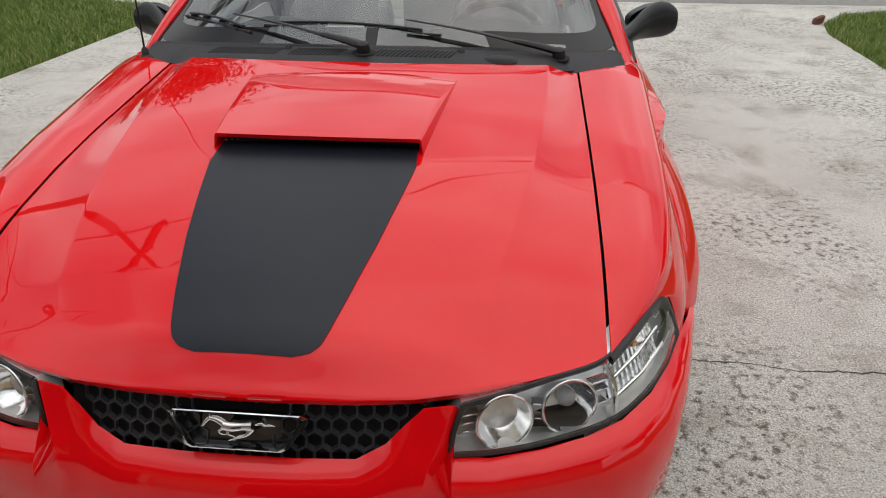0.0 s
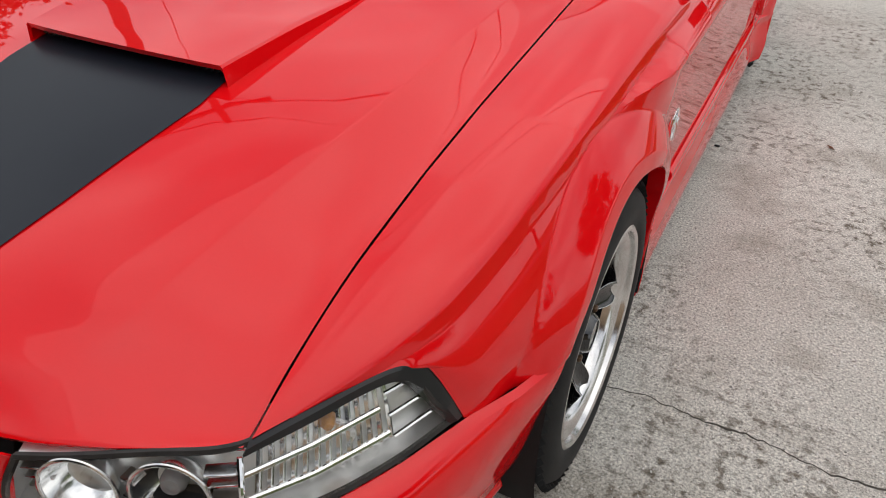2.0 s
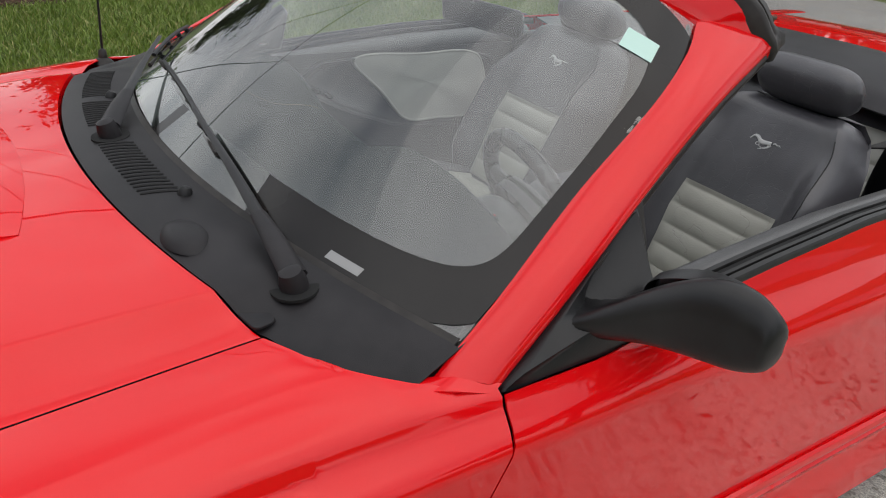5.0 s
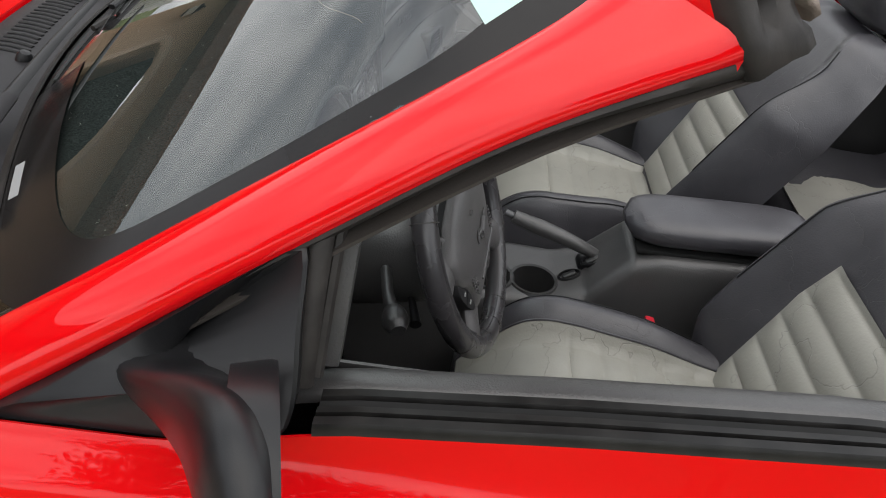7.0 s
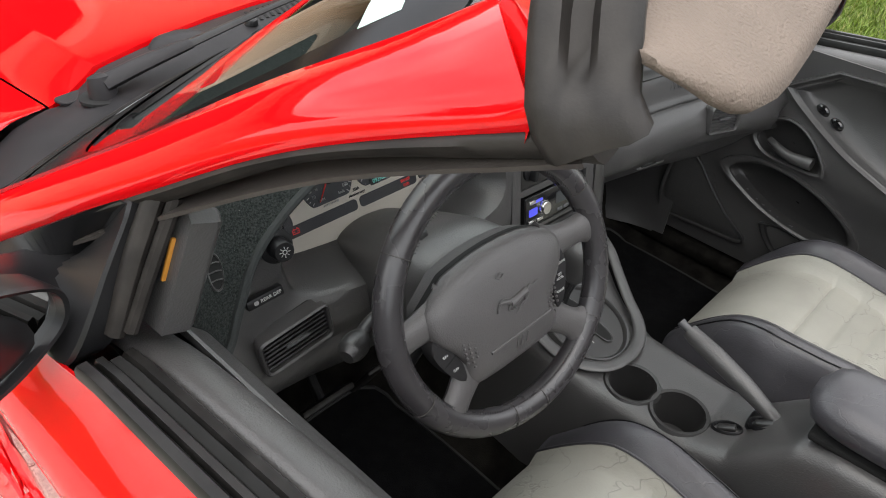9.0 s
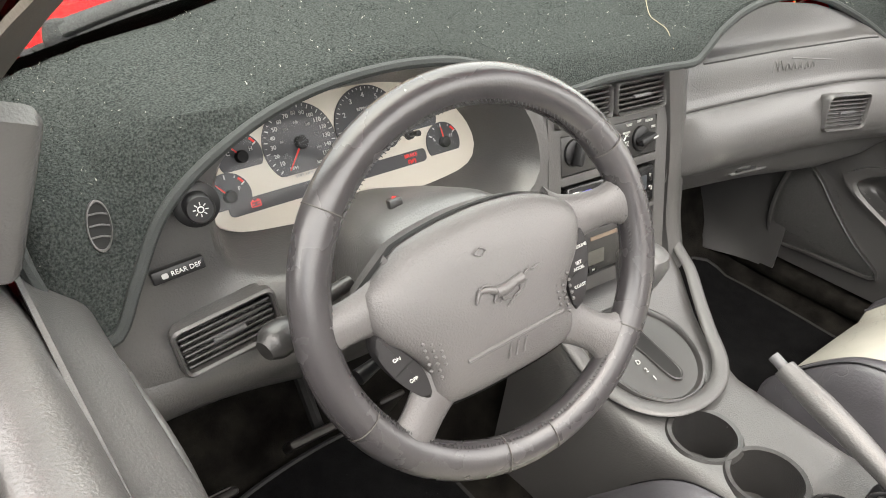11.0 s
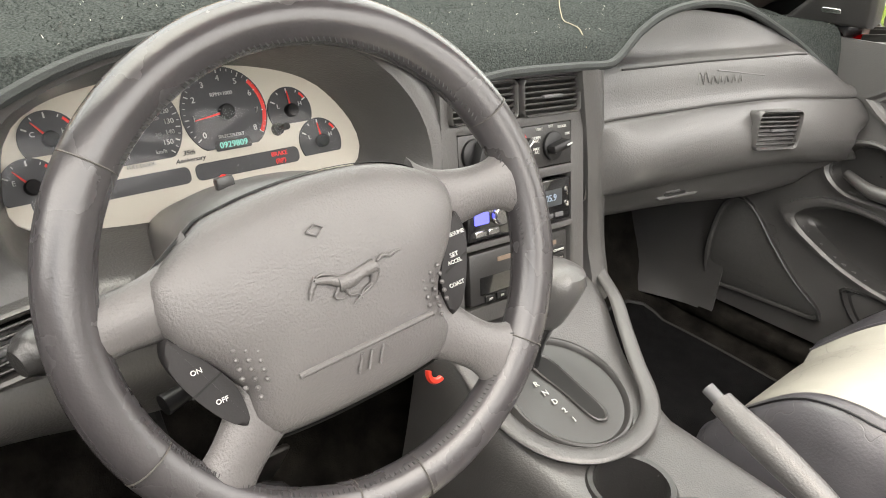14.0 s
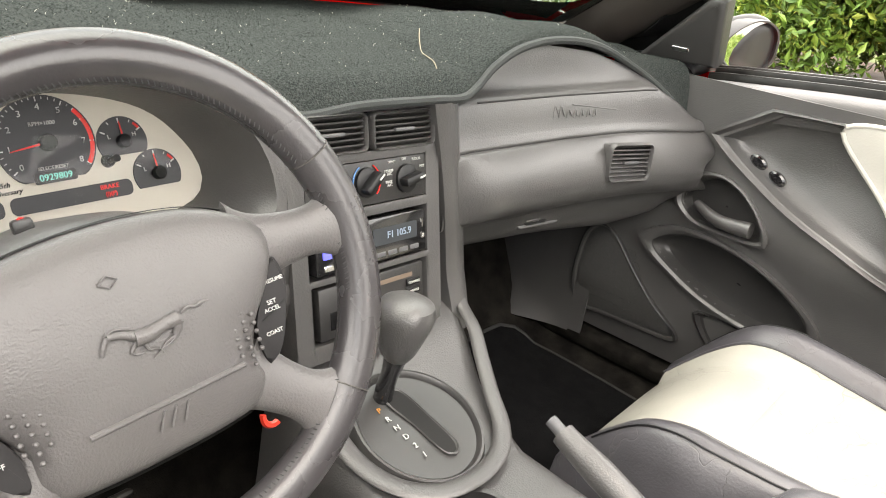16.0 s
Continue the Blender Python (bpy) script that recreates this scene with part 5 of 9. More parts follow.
radio = part("radio", rbox(stk(-0.006, -0.1455, -0.006), (0.186, 0.056, 0.020), 0.003, 2), GLOSS_BLACK, stack, "gloss black radio with a lit blue panel")
part("radio_display", prism(stk(0.030, -0.142, 0.004), rounded(0.078, 0.022, 0.002), 0.0008), mat("dim_display", (0.045, 0.050, 0.055), 0.2), radio)
words("radio_digits", "F1 105.9", 0.0125, stk(0.036, -0.142, 0.0052), mat("pale_digits", (0.20, 0.25, 0.32), 0.4, emit=0.05), radio)
words("usb_port", "I", 0.016, stk(0.079, -0.137, 0.0046), SATIN_METAL, radio)
part("aux_socket", lathe(stk(0.080, -0.153, 0.003), [(0.004, 0), (0.004, 0.0018), (0.002, 0.0018), (0, 0.0008)], 16), SATIN_METAL, radio)
for k in range(4):
    part("radio_button", rbox(stk(0.004 + 0.020 * k, -0.1655, 0.003), (0.0165, 0.0065, 0.004), 0.001, 1), SATIN_DARK, radio)
part("radio_knob", lathe(stk(-0.050, -0.145, 0.004), [(0.0125, 0), (0.0125, 0.009), (0.011, 0.011), (0, 0.011)], 28), SATIN_METAL, radio, "bright volume knob")
for x, y, w, h in ((-0.078, -0.1465, 0.024, 0.014), (-0.066, -0.129, 0.03, 0.005)):
    part("lit_panel", prism(stk(x, y, 0.0042), rounded(w, h, 0.002), 0.0012), BLUE_LED, radio, "lit blue-violet panel")
for x, y in ((-0.080, -0.128), (-0.080, -0.165), (-0.058, -0.165)):
    part("radio_button", rbox(stk(x, y, 0.004), (0.018, 0.007, 0.004), 0.001, 1), SATIN_METAL, radio)
tape = part("cd_player", rbox(stk(-0.006, -0.2225, -0.010), (0.180, 0.066, 0.020), 0.003, 2), VINYL_DARK, stack, "dark disc player with a brass-coloured slot")
part("disc_slot", rbox(stk(0.006, -0.203, 0.0005), (0.11, 0.0055, 0.0016), 0, 1), mat("bronze_trim", (0.17, 0.125, 0.095), 0.4), tape)
part("disc_display", rbox(stk(-0.050, -0.232, 0.0005), (0.060, 0.022, 0.0016), 0, 1), GLOSS_BLACK, tape)
for s, x, y in (("COMPRESS", 0.063, -0.214), ("SHUFFLE", 0.063, -0.226), ("REV FF", 0.063, -0.238), ("AM", -0.065, -0.250), ("FM", -0.045, -0.250)):
    b = part("player_button", rbox(stk(x, y, 0.001), (0.025 if len(s) > 2 else 0.016, 0.0095, 0.004), 0.001, 1), BLACK, tape)
    words("caption", s, 0.0045, stk(x, y, 0.0033), WHITE_PRINT, b)
part("maker_mark", lathe(stk(0.036, -0.243, -0.001) @ Matrix.Diagonal((1, 0.5, 1, 1)), [(0.006, 0), (0.006, 0.002), (0, 0.002)], 20), SATIN_METAL, tape)


# ---- passenger's side of the dash ----
def pax(x):
    """Set-back of the passenger's fascia along the car."""
    return lin(-x, [(0.14, 0.862), (0.20, 0.864), (0.40, 0.893), (0.60, 0.935), (0.68, 0.958), (0.76, 0.985)])


st = []
for k in range(25):
    x = -0.152 - 0.60 * k / 24
    y = pax(x)
    bul = smooth01((-x - 0.155) / 0.07)
    end = smooth01((0.752 + x) / 0.05)
    arch = lin(-x, [(0.15, 0.868), (0.186, 0.872), (0.227, 0.893), (0.298, 0.921), (0.396, 0.932), (0.499, 0.920), (0.604, 0.890), (0.70, 0.845), (0.76, 0.805)])
    lo = lin(-x, [(0.15, 0.59), (0.20, 0.610), (0.24, 0.622), (0.45, 0.612), (0.60, 0.600), (0.70, 0.610), (0.76, 0.66)])
    zl = 0.797 - 0.012 * smooth01((-x - 0.5) / 0.25)
    st.append([(x, y - 0.065, arch - 0.002), (x, y - 0.050, min(arch - 0.010, 0.872)), (x, y - 0.030, min(0.860, arch - 0.02)), (x, y - 0.012, zl + 0.016), (x, y - 0.004, zl + 0.003), (x, y - 0.007, zl), (x, y + 0.004 * bul, zl - 0.004), (x, y + 0.026 * bul, zl - 0.030), (x, y + 0.036 * bul * end, zl - 0.060), (x, y + 0.030 * bul * end, zl - 0.085), (x, y + 0.012 * bul, zl - 0.105), (x, y - 0.004, zl - 0.110), (x, y - 0.015, zl - 0.125), (x, y - 0.045, lo + 0.010), (x, y - 0.075, lo - 0.004), (x, y - 0.18, lo - 0.006)])


def edged(pts, k):
    """A smooth curve through pts with k steps in every stretch, so that its edges line up from row to row."""
    p = [Vector(q) for q in pts]
    out = []
    for a in range(len(p) - 1):
        h = (p[a + 1] - p[a]).length
        m0 = (p[a + 1] - p[a - 1]) / ((p[a + 1] - p[a]).length + (p[a] - p[a - 1]).length) * h if a > 0 else p[1] - p[0]
        m1 = (p[a + 2] - p[a]) / ((p[a + 2] - p[a + 1]).length + h) * h if a < len(p) - 2 else p[-1] - p[-2]
        for i in range(k):
            u = i / k
            u2, u3 = u * u, u * u * u
            out.append(p[a] * (2 * u3 - 3 * u2 + 1) + m0 * (u3 - 2 * u2 + u) + p[a + 1] * (3 * u2 - 2 * u3) + m1 * (u3 - u2))
    return out + [p[-1]]


bm = grid([edged(s, 7) for s in st])
pdash = part("passenger_fascia", bm, VINYL, dash, "charcoal padded fascia with an embossed script", thick=0.003)
louvre(face_m((-0.503, 0.952, 0.760), (-0.95, 0.24, -0.06), (0, -0.10, 1)), 0.094, 0.056, 8, dash, "slatted passenger air vent", 0.007)
def fascia_line(k, x0, x1):
    """Points along the fascia on its k-th edge."""
    return [Vector(q[k]) + Vector((0, 0.0020, 0)) for q in st if x1 <= q[0][0] <= x0]


# Dark cords drawn for the shade in the fascia's creases and lid gap
SEAM = mat("seam_shadow", (0.016, 0.016, 0.016), 0.7)
part("fascia_seam", tube(fascia_line(5, -0.17, -0.73), 0.0017, 6, None, 50), SEAM, pdash, "fine horizontal seam")
part("fascia_seam", tube(fascia_line(2, -0.22, -0.64), 0.0014, 6, None, 50), SEAM, pdash)
part("glove_box_seam", tube(fascia_line(11, -0.20, -0.70), 0.0018, 6, None, 50), SEAM, pdash, "gap above the glove box lid")
# the pillar between the stack and the passenger's fascia
rows = []
for z, xl, xr, y in ((0.874, -0.116, -0.168, 0.858), (0.80, -0.134, -0.180, 0.864), (0.74, -0.146, -0.192, 0.868), (0.68, -0.156, -0.202, 0.870), (0.62, -0.162, -0.208, 0.876), (0.575, -0.165, -0.208, 0.890), (0.540, -0.162, -0.202, 0.902)):
    rows.append(cr([(xl + 0.004, y - 0.05, z), (xl, y - 0.008, z), (xl - 0.004, y, z), ((xl + xr) / 2, y + 0.003, z), (xr + 0.006, y - 0.001, z), (xr - 0.002, y - 0.010, z), (xr - 0.010, y - 0.06, z), (xr - 0.012, y - 0.26, z)], 30))
part("stack_pillar", patch(rows, 26, 30), VINYL, dash, "charcoal pillar beside the centre stack")
# embossed script: plain strokes
m = face_m((-0.45, pax(-0.45) - 0.0180, 0.834), (-1, 0.21, -0.03), (0, -0.38, 1))
bm = bmesh.new()
for k, (x0, x1) in enumerate(((-0.075, -0.062), (-0.062, -0.050), (-0.045, -0.034), (-0.030, -0.022), (-0.016, -0.008), (0.0, 0.008), (0.014, 0.022))):
    tube([m @ Vector((x0, -0.008, 0.001)), m @ Vector((x0 + 0.006, 0.010 if k < 2 else 0.004, 0.001)), m @ Vector((x1, -0.006, 0.001))], 0.0011, 6, bm, 10)
tube([m @ Vector((-0.03, 0.012, 0.001)), m @ Vector((0.01, 0.008, 0.001)), m @ Vector((0.075, 0.001, 0.001))], 0.001, 6, bm, 12)
part("embossed_script", bm, VINYL, pdash)
m = face_m((-0.210, pax(-0.210) - 0.0200, 0.838), (-1, 0.145, 0), (0, -0.38, 1))
bm = bmesh.new()
for dx in (-0.008, 0.0, 0.008):
    tube([m @ Vector((dx - 0.003, -0.006, 0)), m @ Vector((dx + 0.003, 0.007, 0))], 0.0011, 6, bm)
part("embossed_mark", bm, VINYL, pdash)
# glove box lid and catch
m = face_m((-0.40, pax(-0.40) - 0.034, 0.652), (-1, 0.16, -0.03), (0, -0.75, 1))
glove = part("glove_box_catch", prism(m @ pose(0, 0, -0.004), rounded(0.100, 0.028, 0.010), 0.006, 0.002, 2), VINYL, dash, "glove box catch")
# Near-black block on the catch, painted shade for its recess
part("catch_recess_shade", prism(m @ pose(-0.012, -0.004, 0.0062), rounded(0.050, 0.013, 0.005), 0.002), DARK, glove)
part("catch_lever", rbox(m @ pose(-0.020, -0.002, 0.009), (0.036, 0.009, 0.008), 0.003, 2), VINYL, glove)

# ---- felt cover lying over the dash ----
EDGE = [(0.724, 0.835, 0.930), (0.726, 0.862, 0.885), (0.718, 0.878, 0.830), (0.700, 0.886, 0.785), (0.674, 0.880, 0.778), (0.645, 0.866, 0.818), (0.605, 0.850, 0.872), (0.545, 0.838, 0.910), (0.46, 0.829, 0.941), (0.36, 0.827, 0.953), (0.26, 0.830, 0.946), (0.18, 0.834, 0.918), (0.12, 0.832, 0.888), (0.085, 0.838, 0.876), (0.0, 0.842, 0.880), (-0.12, 0.850, 0.877), (-0.172, 0.856, 0.876), (-0.205, 0.850, 0.886), (-0.245, 0.845, 0.910), (-0.310, 0.842, 0.932), (-0.396, 0.846, 0.940), (-0.490, 0.856, 0.930), (-0.580, 0.868, 0.900), (-0.655, 0.892, 0.862), (-0.715, 0.925, 0.815), (-0.735, 0.938, 0.790)]
edge = cr(EDGE, 150)
rows = []
for i, e in enumerate(edge):
    u = i / 149
    x = e.x if i > 37 else 0.712 - (0.712 - e.x) * 0.6
    base = ws(max(-0.95, min(0.95, x / 0.775)), 0.0)
    back = base + Vector((0, 0.020, -0.006))
    r = 0.003 * math.sin(17 * u) + 0.002 * math.sin(41 * u + 1)
    top = max(e.z + 0.010, 0.905 - 0.02 * abs(x))
    row = [e, e + Vector((0, -0.006, 0.009)), Vector((x, e.y - 0.030, top + 0.004 + r))]
    for t in (0.25, 0.45, 0.65, 0.85):
        y = (e.y - 0.030) * (1 - t) + back.y * t
        z = (top + 0.004) * (1 - t) + max(0.932 + 0.040 * smooth01((x + 0.02) / 0.25) - 0.02 * (x / 0.7) ** 2, back.z) * t + r * (1 + math.sin(9 * x + 12 * t))
        row.append(Vector((x, y, min(z, base.z + (y - base.y) * 0.655 - 0.006))))
    row.append(back)
    row = cr(row, 44)
    for p in row:
        g = ws(max(-0.98, min(0.98, p.x / 0.740)), max(0.0, (p.y - 0.405 - 0.19 * (p.x / 0.775) ** 2) / 0.55))
        p.z = min(p.z, g.z - 0.020)
        for hx, hy in ((-0.088, 0.636), (-0.212, 0.706), (0.25, 0.640)):
            p.z -= 0.013 * math.exp(-((p.x - hx) / 0.030) ** 2 - ((p.y - hy) / 0.011) ** 2)
    rows.append(row)
bm = grid(rows)
dash_mat = part("dash_mat", bm, FELT, None, thick=0.007)
tagged(dash_mat, "charcoal felt cover draped over the dashboard, flecked with lint", "dash cover")
rg = np.random.default_rng(12)
fuzz = []
for k in range(26000):
    i, j = int(rg.integers(2, 148)), int(rg.integers(1, 42))
    p = rows[i][j].lerp(rows[i + 1][j], float(rg.random())).lerp(rows[i][j + 1], float(rg.random()))
    fuzz.append((p.x, p.y, p.z + 0.003))
fz = tufts("felt_nap", fuzz, 0.0024, 1.2, 0.0004, FELT, "", "", 13)
fz.parent = dash_mat
lint = tufts("lint", [fuzz[k] for k in range(0, 26000, 45)], 0.0030, 1.8, 0.0004, THREAD, "", "", 14)
lint.parent = dash_mat


def mat_point(x, y, up):
    """A place on the felt, a little above it."""
    q = min((p for r in rows for p in r), key=lambda p: (p.x - x) ** 2 + (p.y - y) ** 2)
    return Vector((x, y, q.z + up))


# demister outlet showing through a cut in the felt beside the door
i, j = min(((a, b) for a in range(2, 148) for b in range(2, 42)), key=lambda q: (rows[q[0]][q[1]] - Vector((0.667, 0.805, 0.859))).length)
n = (rows[i + 1][j] - rows[i - 1][j]).cross(rows[i][j + 1] - rows[i][j - 1]).normalized()
n = n if n.y + n.z > 0 else -n
side = Vector((-1, 0, 0)) - n * -n.x
m = face_m(tuple(rows[i][j] + n * 0.006), tuple(side), tuple(n.cross(side))) @ pose(-0.008, -0.006, -0.001, 0, 0, -10)
oval = [(0.010 * math.cos(q), 0.021 * math.sin(q)) for q in [2 * math.pi * k / 36 for k in range(36)]]
outlet = part("demister_outlet", grid([[m @ Vector((x * s, y * s, z)) for x, y in oval] for s, z in ((1.10, -0.004), (1.08, 0.0015), (1.0, 0.002), (0.94, -0.001))], closed=True), VINYL, dash, "small oval demister outlet")
# Near-black plate in place of the outlet's shaded depth
part("outlet_throat", prism(m @ pose(0, 0, -0.001), oval, 0.0012), DARK, outlet)
for k in (-1, 0, 1):
    part("slat", tube([m @ Vector((-0.0085, 0.010 * k, 0.001)), m @ Vector((0, 0.010 * k + 0.0012, 0.002)), m @ Vector((0.0085, 0.010 * k, 0.001))], 0.0008, 6, None, 8), VINYL, outlet)


part("bound_edge", tube([p + Vector((0, 0.002, 0.001)) for p in edge], 0.0062, 8), mat("dark_binding", (0.030, 0.034, 0.034), 0.8, grain=0.5, grain_size=600), dash_mat, "bound edge")
bm = tube([mat_point(x, y, 0.0055) for x, y in ((-0.262, 0.683), (-0.245, 0.70), (-0.215, 0.735), (-0.185, 0.775), (-0.162, 0.81), (-0.142, 0.840))], 0.0007, 6, None, 30)
part("loose_thread", bm, mat("tan_thread", (0.24, 0.21, 0.15), 0.8), dash_mat, "pale loose thread")

# ---- steering wheel and column ----
M_HUB = M_WHEEL = face_m((0.384, 1.056, 0.829), (-1, 0.142, 0), (0, -0.41, 1))
M_HUB = M_WHEEL @ pose(-0.006, -0.004, 0, 0, 0, 8)
steer = part("steering_wheel", ring(M_WHEEL, 0.1735, 0.0185, 96, 16, squash=0.9), WHEEL_LEATHER, car, "worn grey leather steering wheel with four spokes")


def spoke(a, b, w0, w1, z0, z1):
    rows = []
    va, vb = Vector(a), Vector(b)
    d = (vb - va).normalized()
    s = Vector((-d.y, d.x))
    for k in range(13):
        t = k / 12
        c = va.lerp(vb, t)
        w = w0 + (w1 - w0) * t + 0.010 * (2 * t - 1) ** 4 - 0.004 * math.sin(math.pi * t)
        z = z0 + (z1 - z0) * t
        rows.append([M_HUB @ Vector((c.x + s.x * w * math.cos(q), c.y + s.y * w * math.cos(q), z + 0.012 * math.sin(q))) for q in [2 * math.pi * j / 14 for j in range(14)]])
    return grid(rows, closed=True, cap=True)


for a, b, w0, w1 in (((-0.085, 0.022), (-0.166, 0.020), 0.030, 0.019), ((0.085, 0.022), (0.166, 0.020), 0.030, 0.019), ((-0.065, -0.060), (-0.124, -0.112), 0.028, 0.021), ((0.060, -0.060), (0.116, -0.112), 0.028, 0.021)):
    part("spoke", spoke(a, b, w0, w1, -0.004, 0.0), AIRBAG, steer)
pad = [(-0.112, 0.046), (-0.090, 0.060), (-0.05, 0.069), (0.0, 0.072), (0.05, 0.067), (0.082, 0.056), (0.104, 0.040), (0.108, 0.022), (0.098, -0.002), (0.080, -0.028), (0.073, -0.052), (0.078, -0.072), (0.070, -0.088), (0.045, -0.094), (0.0, -0.096), (-0.05, -0.095), (-0.078, -0.090), (-0.086, -0.074), (-0.084, -0.052), (-0.098, -0.026), (-0.116, -0.004), (-0.122, 0.020)]
pc = [(v.x, v.y) for v in closed_curve([(x, y, 0) for x, y in pad], 72)]
rows = []
for s, z in ((0.98, -0.030), (1.0, -0.006), (1.0, 0.002), (0.985, 0.009), (0.955, 0.014), (0.90, 0.0175), (0.78, 0.0205), (0.55, 0.0225), (0.25, 0.0232), (0.0, 0.0232)):
    rows.append([M_HUB @ Vector((x * s - 0.006 * (1 - s), y * s - 0.012 * (1 - s), z - 0.012 * (y / 0.1) ** 2 * s * s)) for x, y in pc])
airbag = part("airbag_cover", grid(rows, closed=True), AIRBAG, steer, "grained airbag cover with an embossed running horse")
bm = grid([[M_HUB @ Vector((x * s, y * s, z)) for x, y in pc] for s, z in ((1.012, -0.012), (1.02, -0.006), (1.012, -0.002))], closed=True)
part("cover_gap", bm, DARK, steer)


HORSE_LIMBS = (
    (((-0.20, 0.035), (-0.08, 0.020), (0.08, 0.040), (0.20, 0.045)), (0.074, 0.072, 0.058, 0.072)),
    (((-0.18, 0.050), (-0.29, 0.115), (-0.40, 0.145)), (0.052, 0.038, 0.028)),
    (((-0.40, 0.145), (-0.45, 0.085), (-0.495, 0.010)), (0.030, 0.026, 0.016)),
    (((-0.40, 0.160), (-0.395, 0.210)), (0.011, 0.003)),
    (((-0.16, 0.100), (-0.25, 0.155), (-0.33, 0.180), (-0.39, 0.165)), (0.008, 0.016, 0.014, 0.006)),
    (((0.245, 0.070), (0.32, 0.098), (0.38, 0.068), (0.44, 0.080), (0.52, 0.066)), (0.014, 0.021, 0.018, 0.016, 0.004)),
    (((-0.20, 0.000), (-0.265, -0.070), (-0.200, -0.110), (-0.150, -0.095)), (0.026, 0.014, 0.009, 0.008)),
    (((-0.14, -0.015), (-0.125, -0.105), (-0.045, -0.135), (-0.020, -0.190)), (0.026, 0.014, 0.009, 0.008)),
    (((0.20, 0.015), (0.145, -0.085), (0.030, -0.115), (-0.060, -0.190)), (0.048, 0.023, 0.010, 0.008)),
    (((0.17, 0.000), (0.110, -0.110), (-0.010, -0.155), (-0.120, -0.200)), (0.040, 0.019, 0.010, 0.008)),
)


def horse(m, width, depth, bevel=0.0):
    """A running horse in low relief: tapered limbs lying on one another."""
    bm = bmesh.new()
    for path, radii in HORSE_LIMBS:
        tube([m @ Vector((x * width, y * width, 0)) for x, y in path], [r * width for r in radii], 10, bm, 4 * len(path), flat=min(1.0, depth / (0.075 * width)), up=tuple(m.to_3x3() @ Vector((0, 0, 1))))
    return bm


part("embossed_horse", horse(M_HUB @ pose(0.008, -0.004, 0.0250) @ pose(0, 0, 0, 0, 0, 4), 0.074, 0.0052), AIRBAG, airbag)
bm = tube([M_HUB @ Vector((-0.050, -0.052, 0.0200)), M_HUB @ Vector((0.058, -0.050, 0.0200))], 0.0022, 8)
part("embossed_line", bm, AIRBAG, airbag)
bm = bmesh.new()
for dx in (-0.010, -0.002, 0.007):
    tube([M_HUB @ Vector((dx - 0.003 + 0.004, -0.069, 0.0190)), M_HUB @ Vector((dx + 0.003 + 0.004, -0.056, 0.0200))], 0.0011, 6, bm)
part("embossed_mark", bm, AIRBAG, airbag)
bm = tube([M_HUB @ Vector((-0.016, 0.037, 0.0222)), M_HUB @ Vector((-0.010, 0.041, 0.0222)), M_HUB @ Vector((-0.004, 0.037, 0.0222)), M_HUB @ Vector((-0.010, 0.033, 0.0222)), M_HUB @ Vector((-0.016, 0.037, 0.0222))], 0.0008, 6)
part("horn_mark", bm, AIRBAG, airbag)
bm = bmesh.new()
for sx, x0 in ((1, -0.078), (1, 0.066)):
    for i in range(3):
        for j in range(7):
            x, y = x0 + 0.0075 * (i - 1), -0.012 - 0.0065 * j - (0.003 if i == 1 else 0)
            if abs(i - 1) == 1 and j in (0, 6):
                continue
            bmesh.ops.create_uvsphere(bm, u_segments=8, v_segments=5, radius=0.0019, matrix=M_HUB @ pose(x, y, 0.0190))
tagged(part("grip_dots", bm, AIRBAG, airbag), kind="stuff")
SWITCH = mat("matt_charcoal_switch", (0.020, 0.019, 0.020), 0.6, spec=0.2, tint=(0.025, 0.024, 0.025), tint_size=12.0, grain=0.08, grain_size=600)
for pts, caps in (([(-0.118, 0.002), (-0.100, -0.022), (-0.088, -0.046), (-0.089, -0.072), (-0.103, -0.060), (-0.117, -0.036), (-0.124, -0.012)], (("ON", -0.109, -0.024), ("OFF", -0.100, -0.048))), ([(0.106, 0.014), (0.090, -0.010), (0.078, -0.034), (0.081, -0.062), (0.093, -0.052), (0.104, -0.028), (0.111, 0.000)], (("RESUME", 0.101, -0.003), ("SET", 0.0945, -0.0180), ("ACCEL", 0.0935, -0.0232), ("COAST", 0.090, -0.040)))):
    oc = [(v.x, v.y) for v in closed_curve([(x, y, 0) for x, y in pts], 36)]
    if sum(p[0] * q[1] - q[0] * p[1] for p, q in zip(oc, oc[1:] + oc[:1])) < 0:
        oc.reverse()
    b = part("cruise_switch", prism(M_HUB @ pose(0, 0, -0.012), oc, 0.022, 0.003, 2), SWITCH, steer, "cruise control buttons with white captions")
    my = sum(p[1] for p in pts) / len(pts)
    mx = sum(p[0] for p in pts) / len(pts)
    part("button_gap", rbox(M_HUB @ pose(mx, my, 0.0102, 0, 0, 22), (0.024, 0.0012, 0.001), 0, 1), DARK, b)
    for s, x, y in caps:
        words("caption", s, 0.0048 if len(s) < 4 else 0.0042, M_HUB @ pose(x, y, 0.0108), WHITE_PRINT, b)
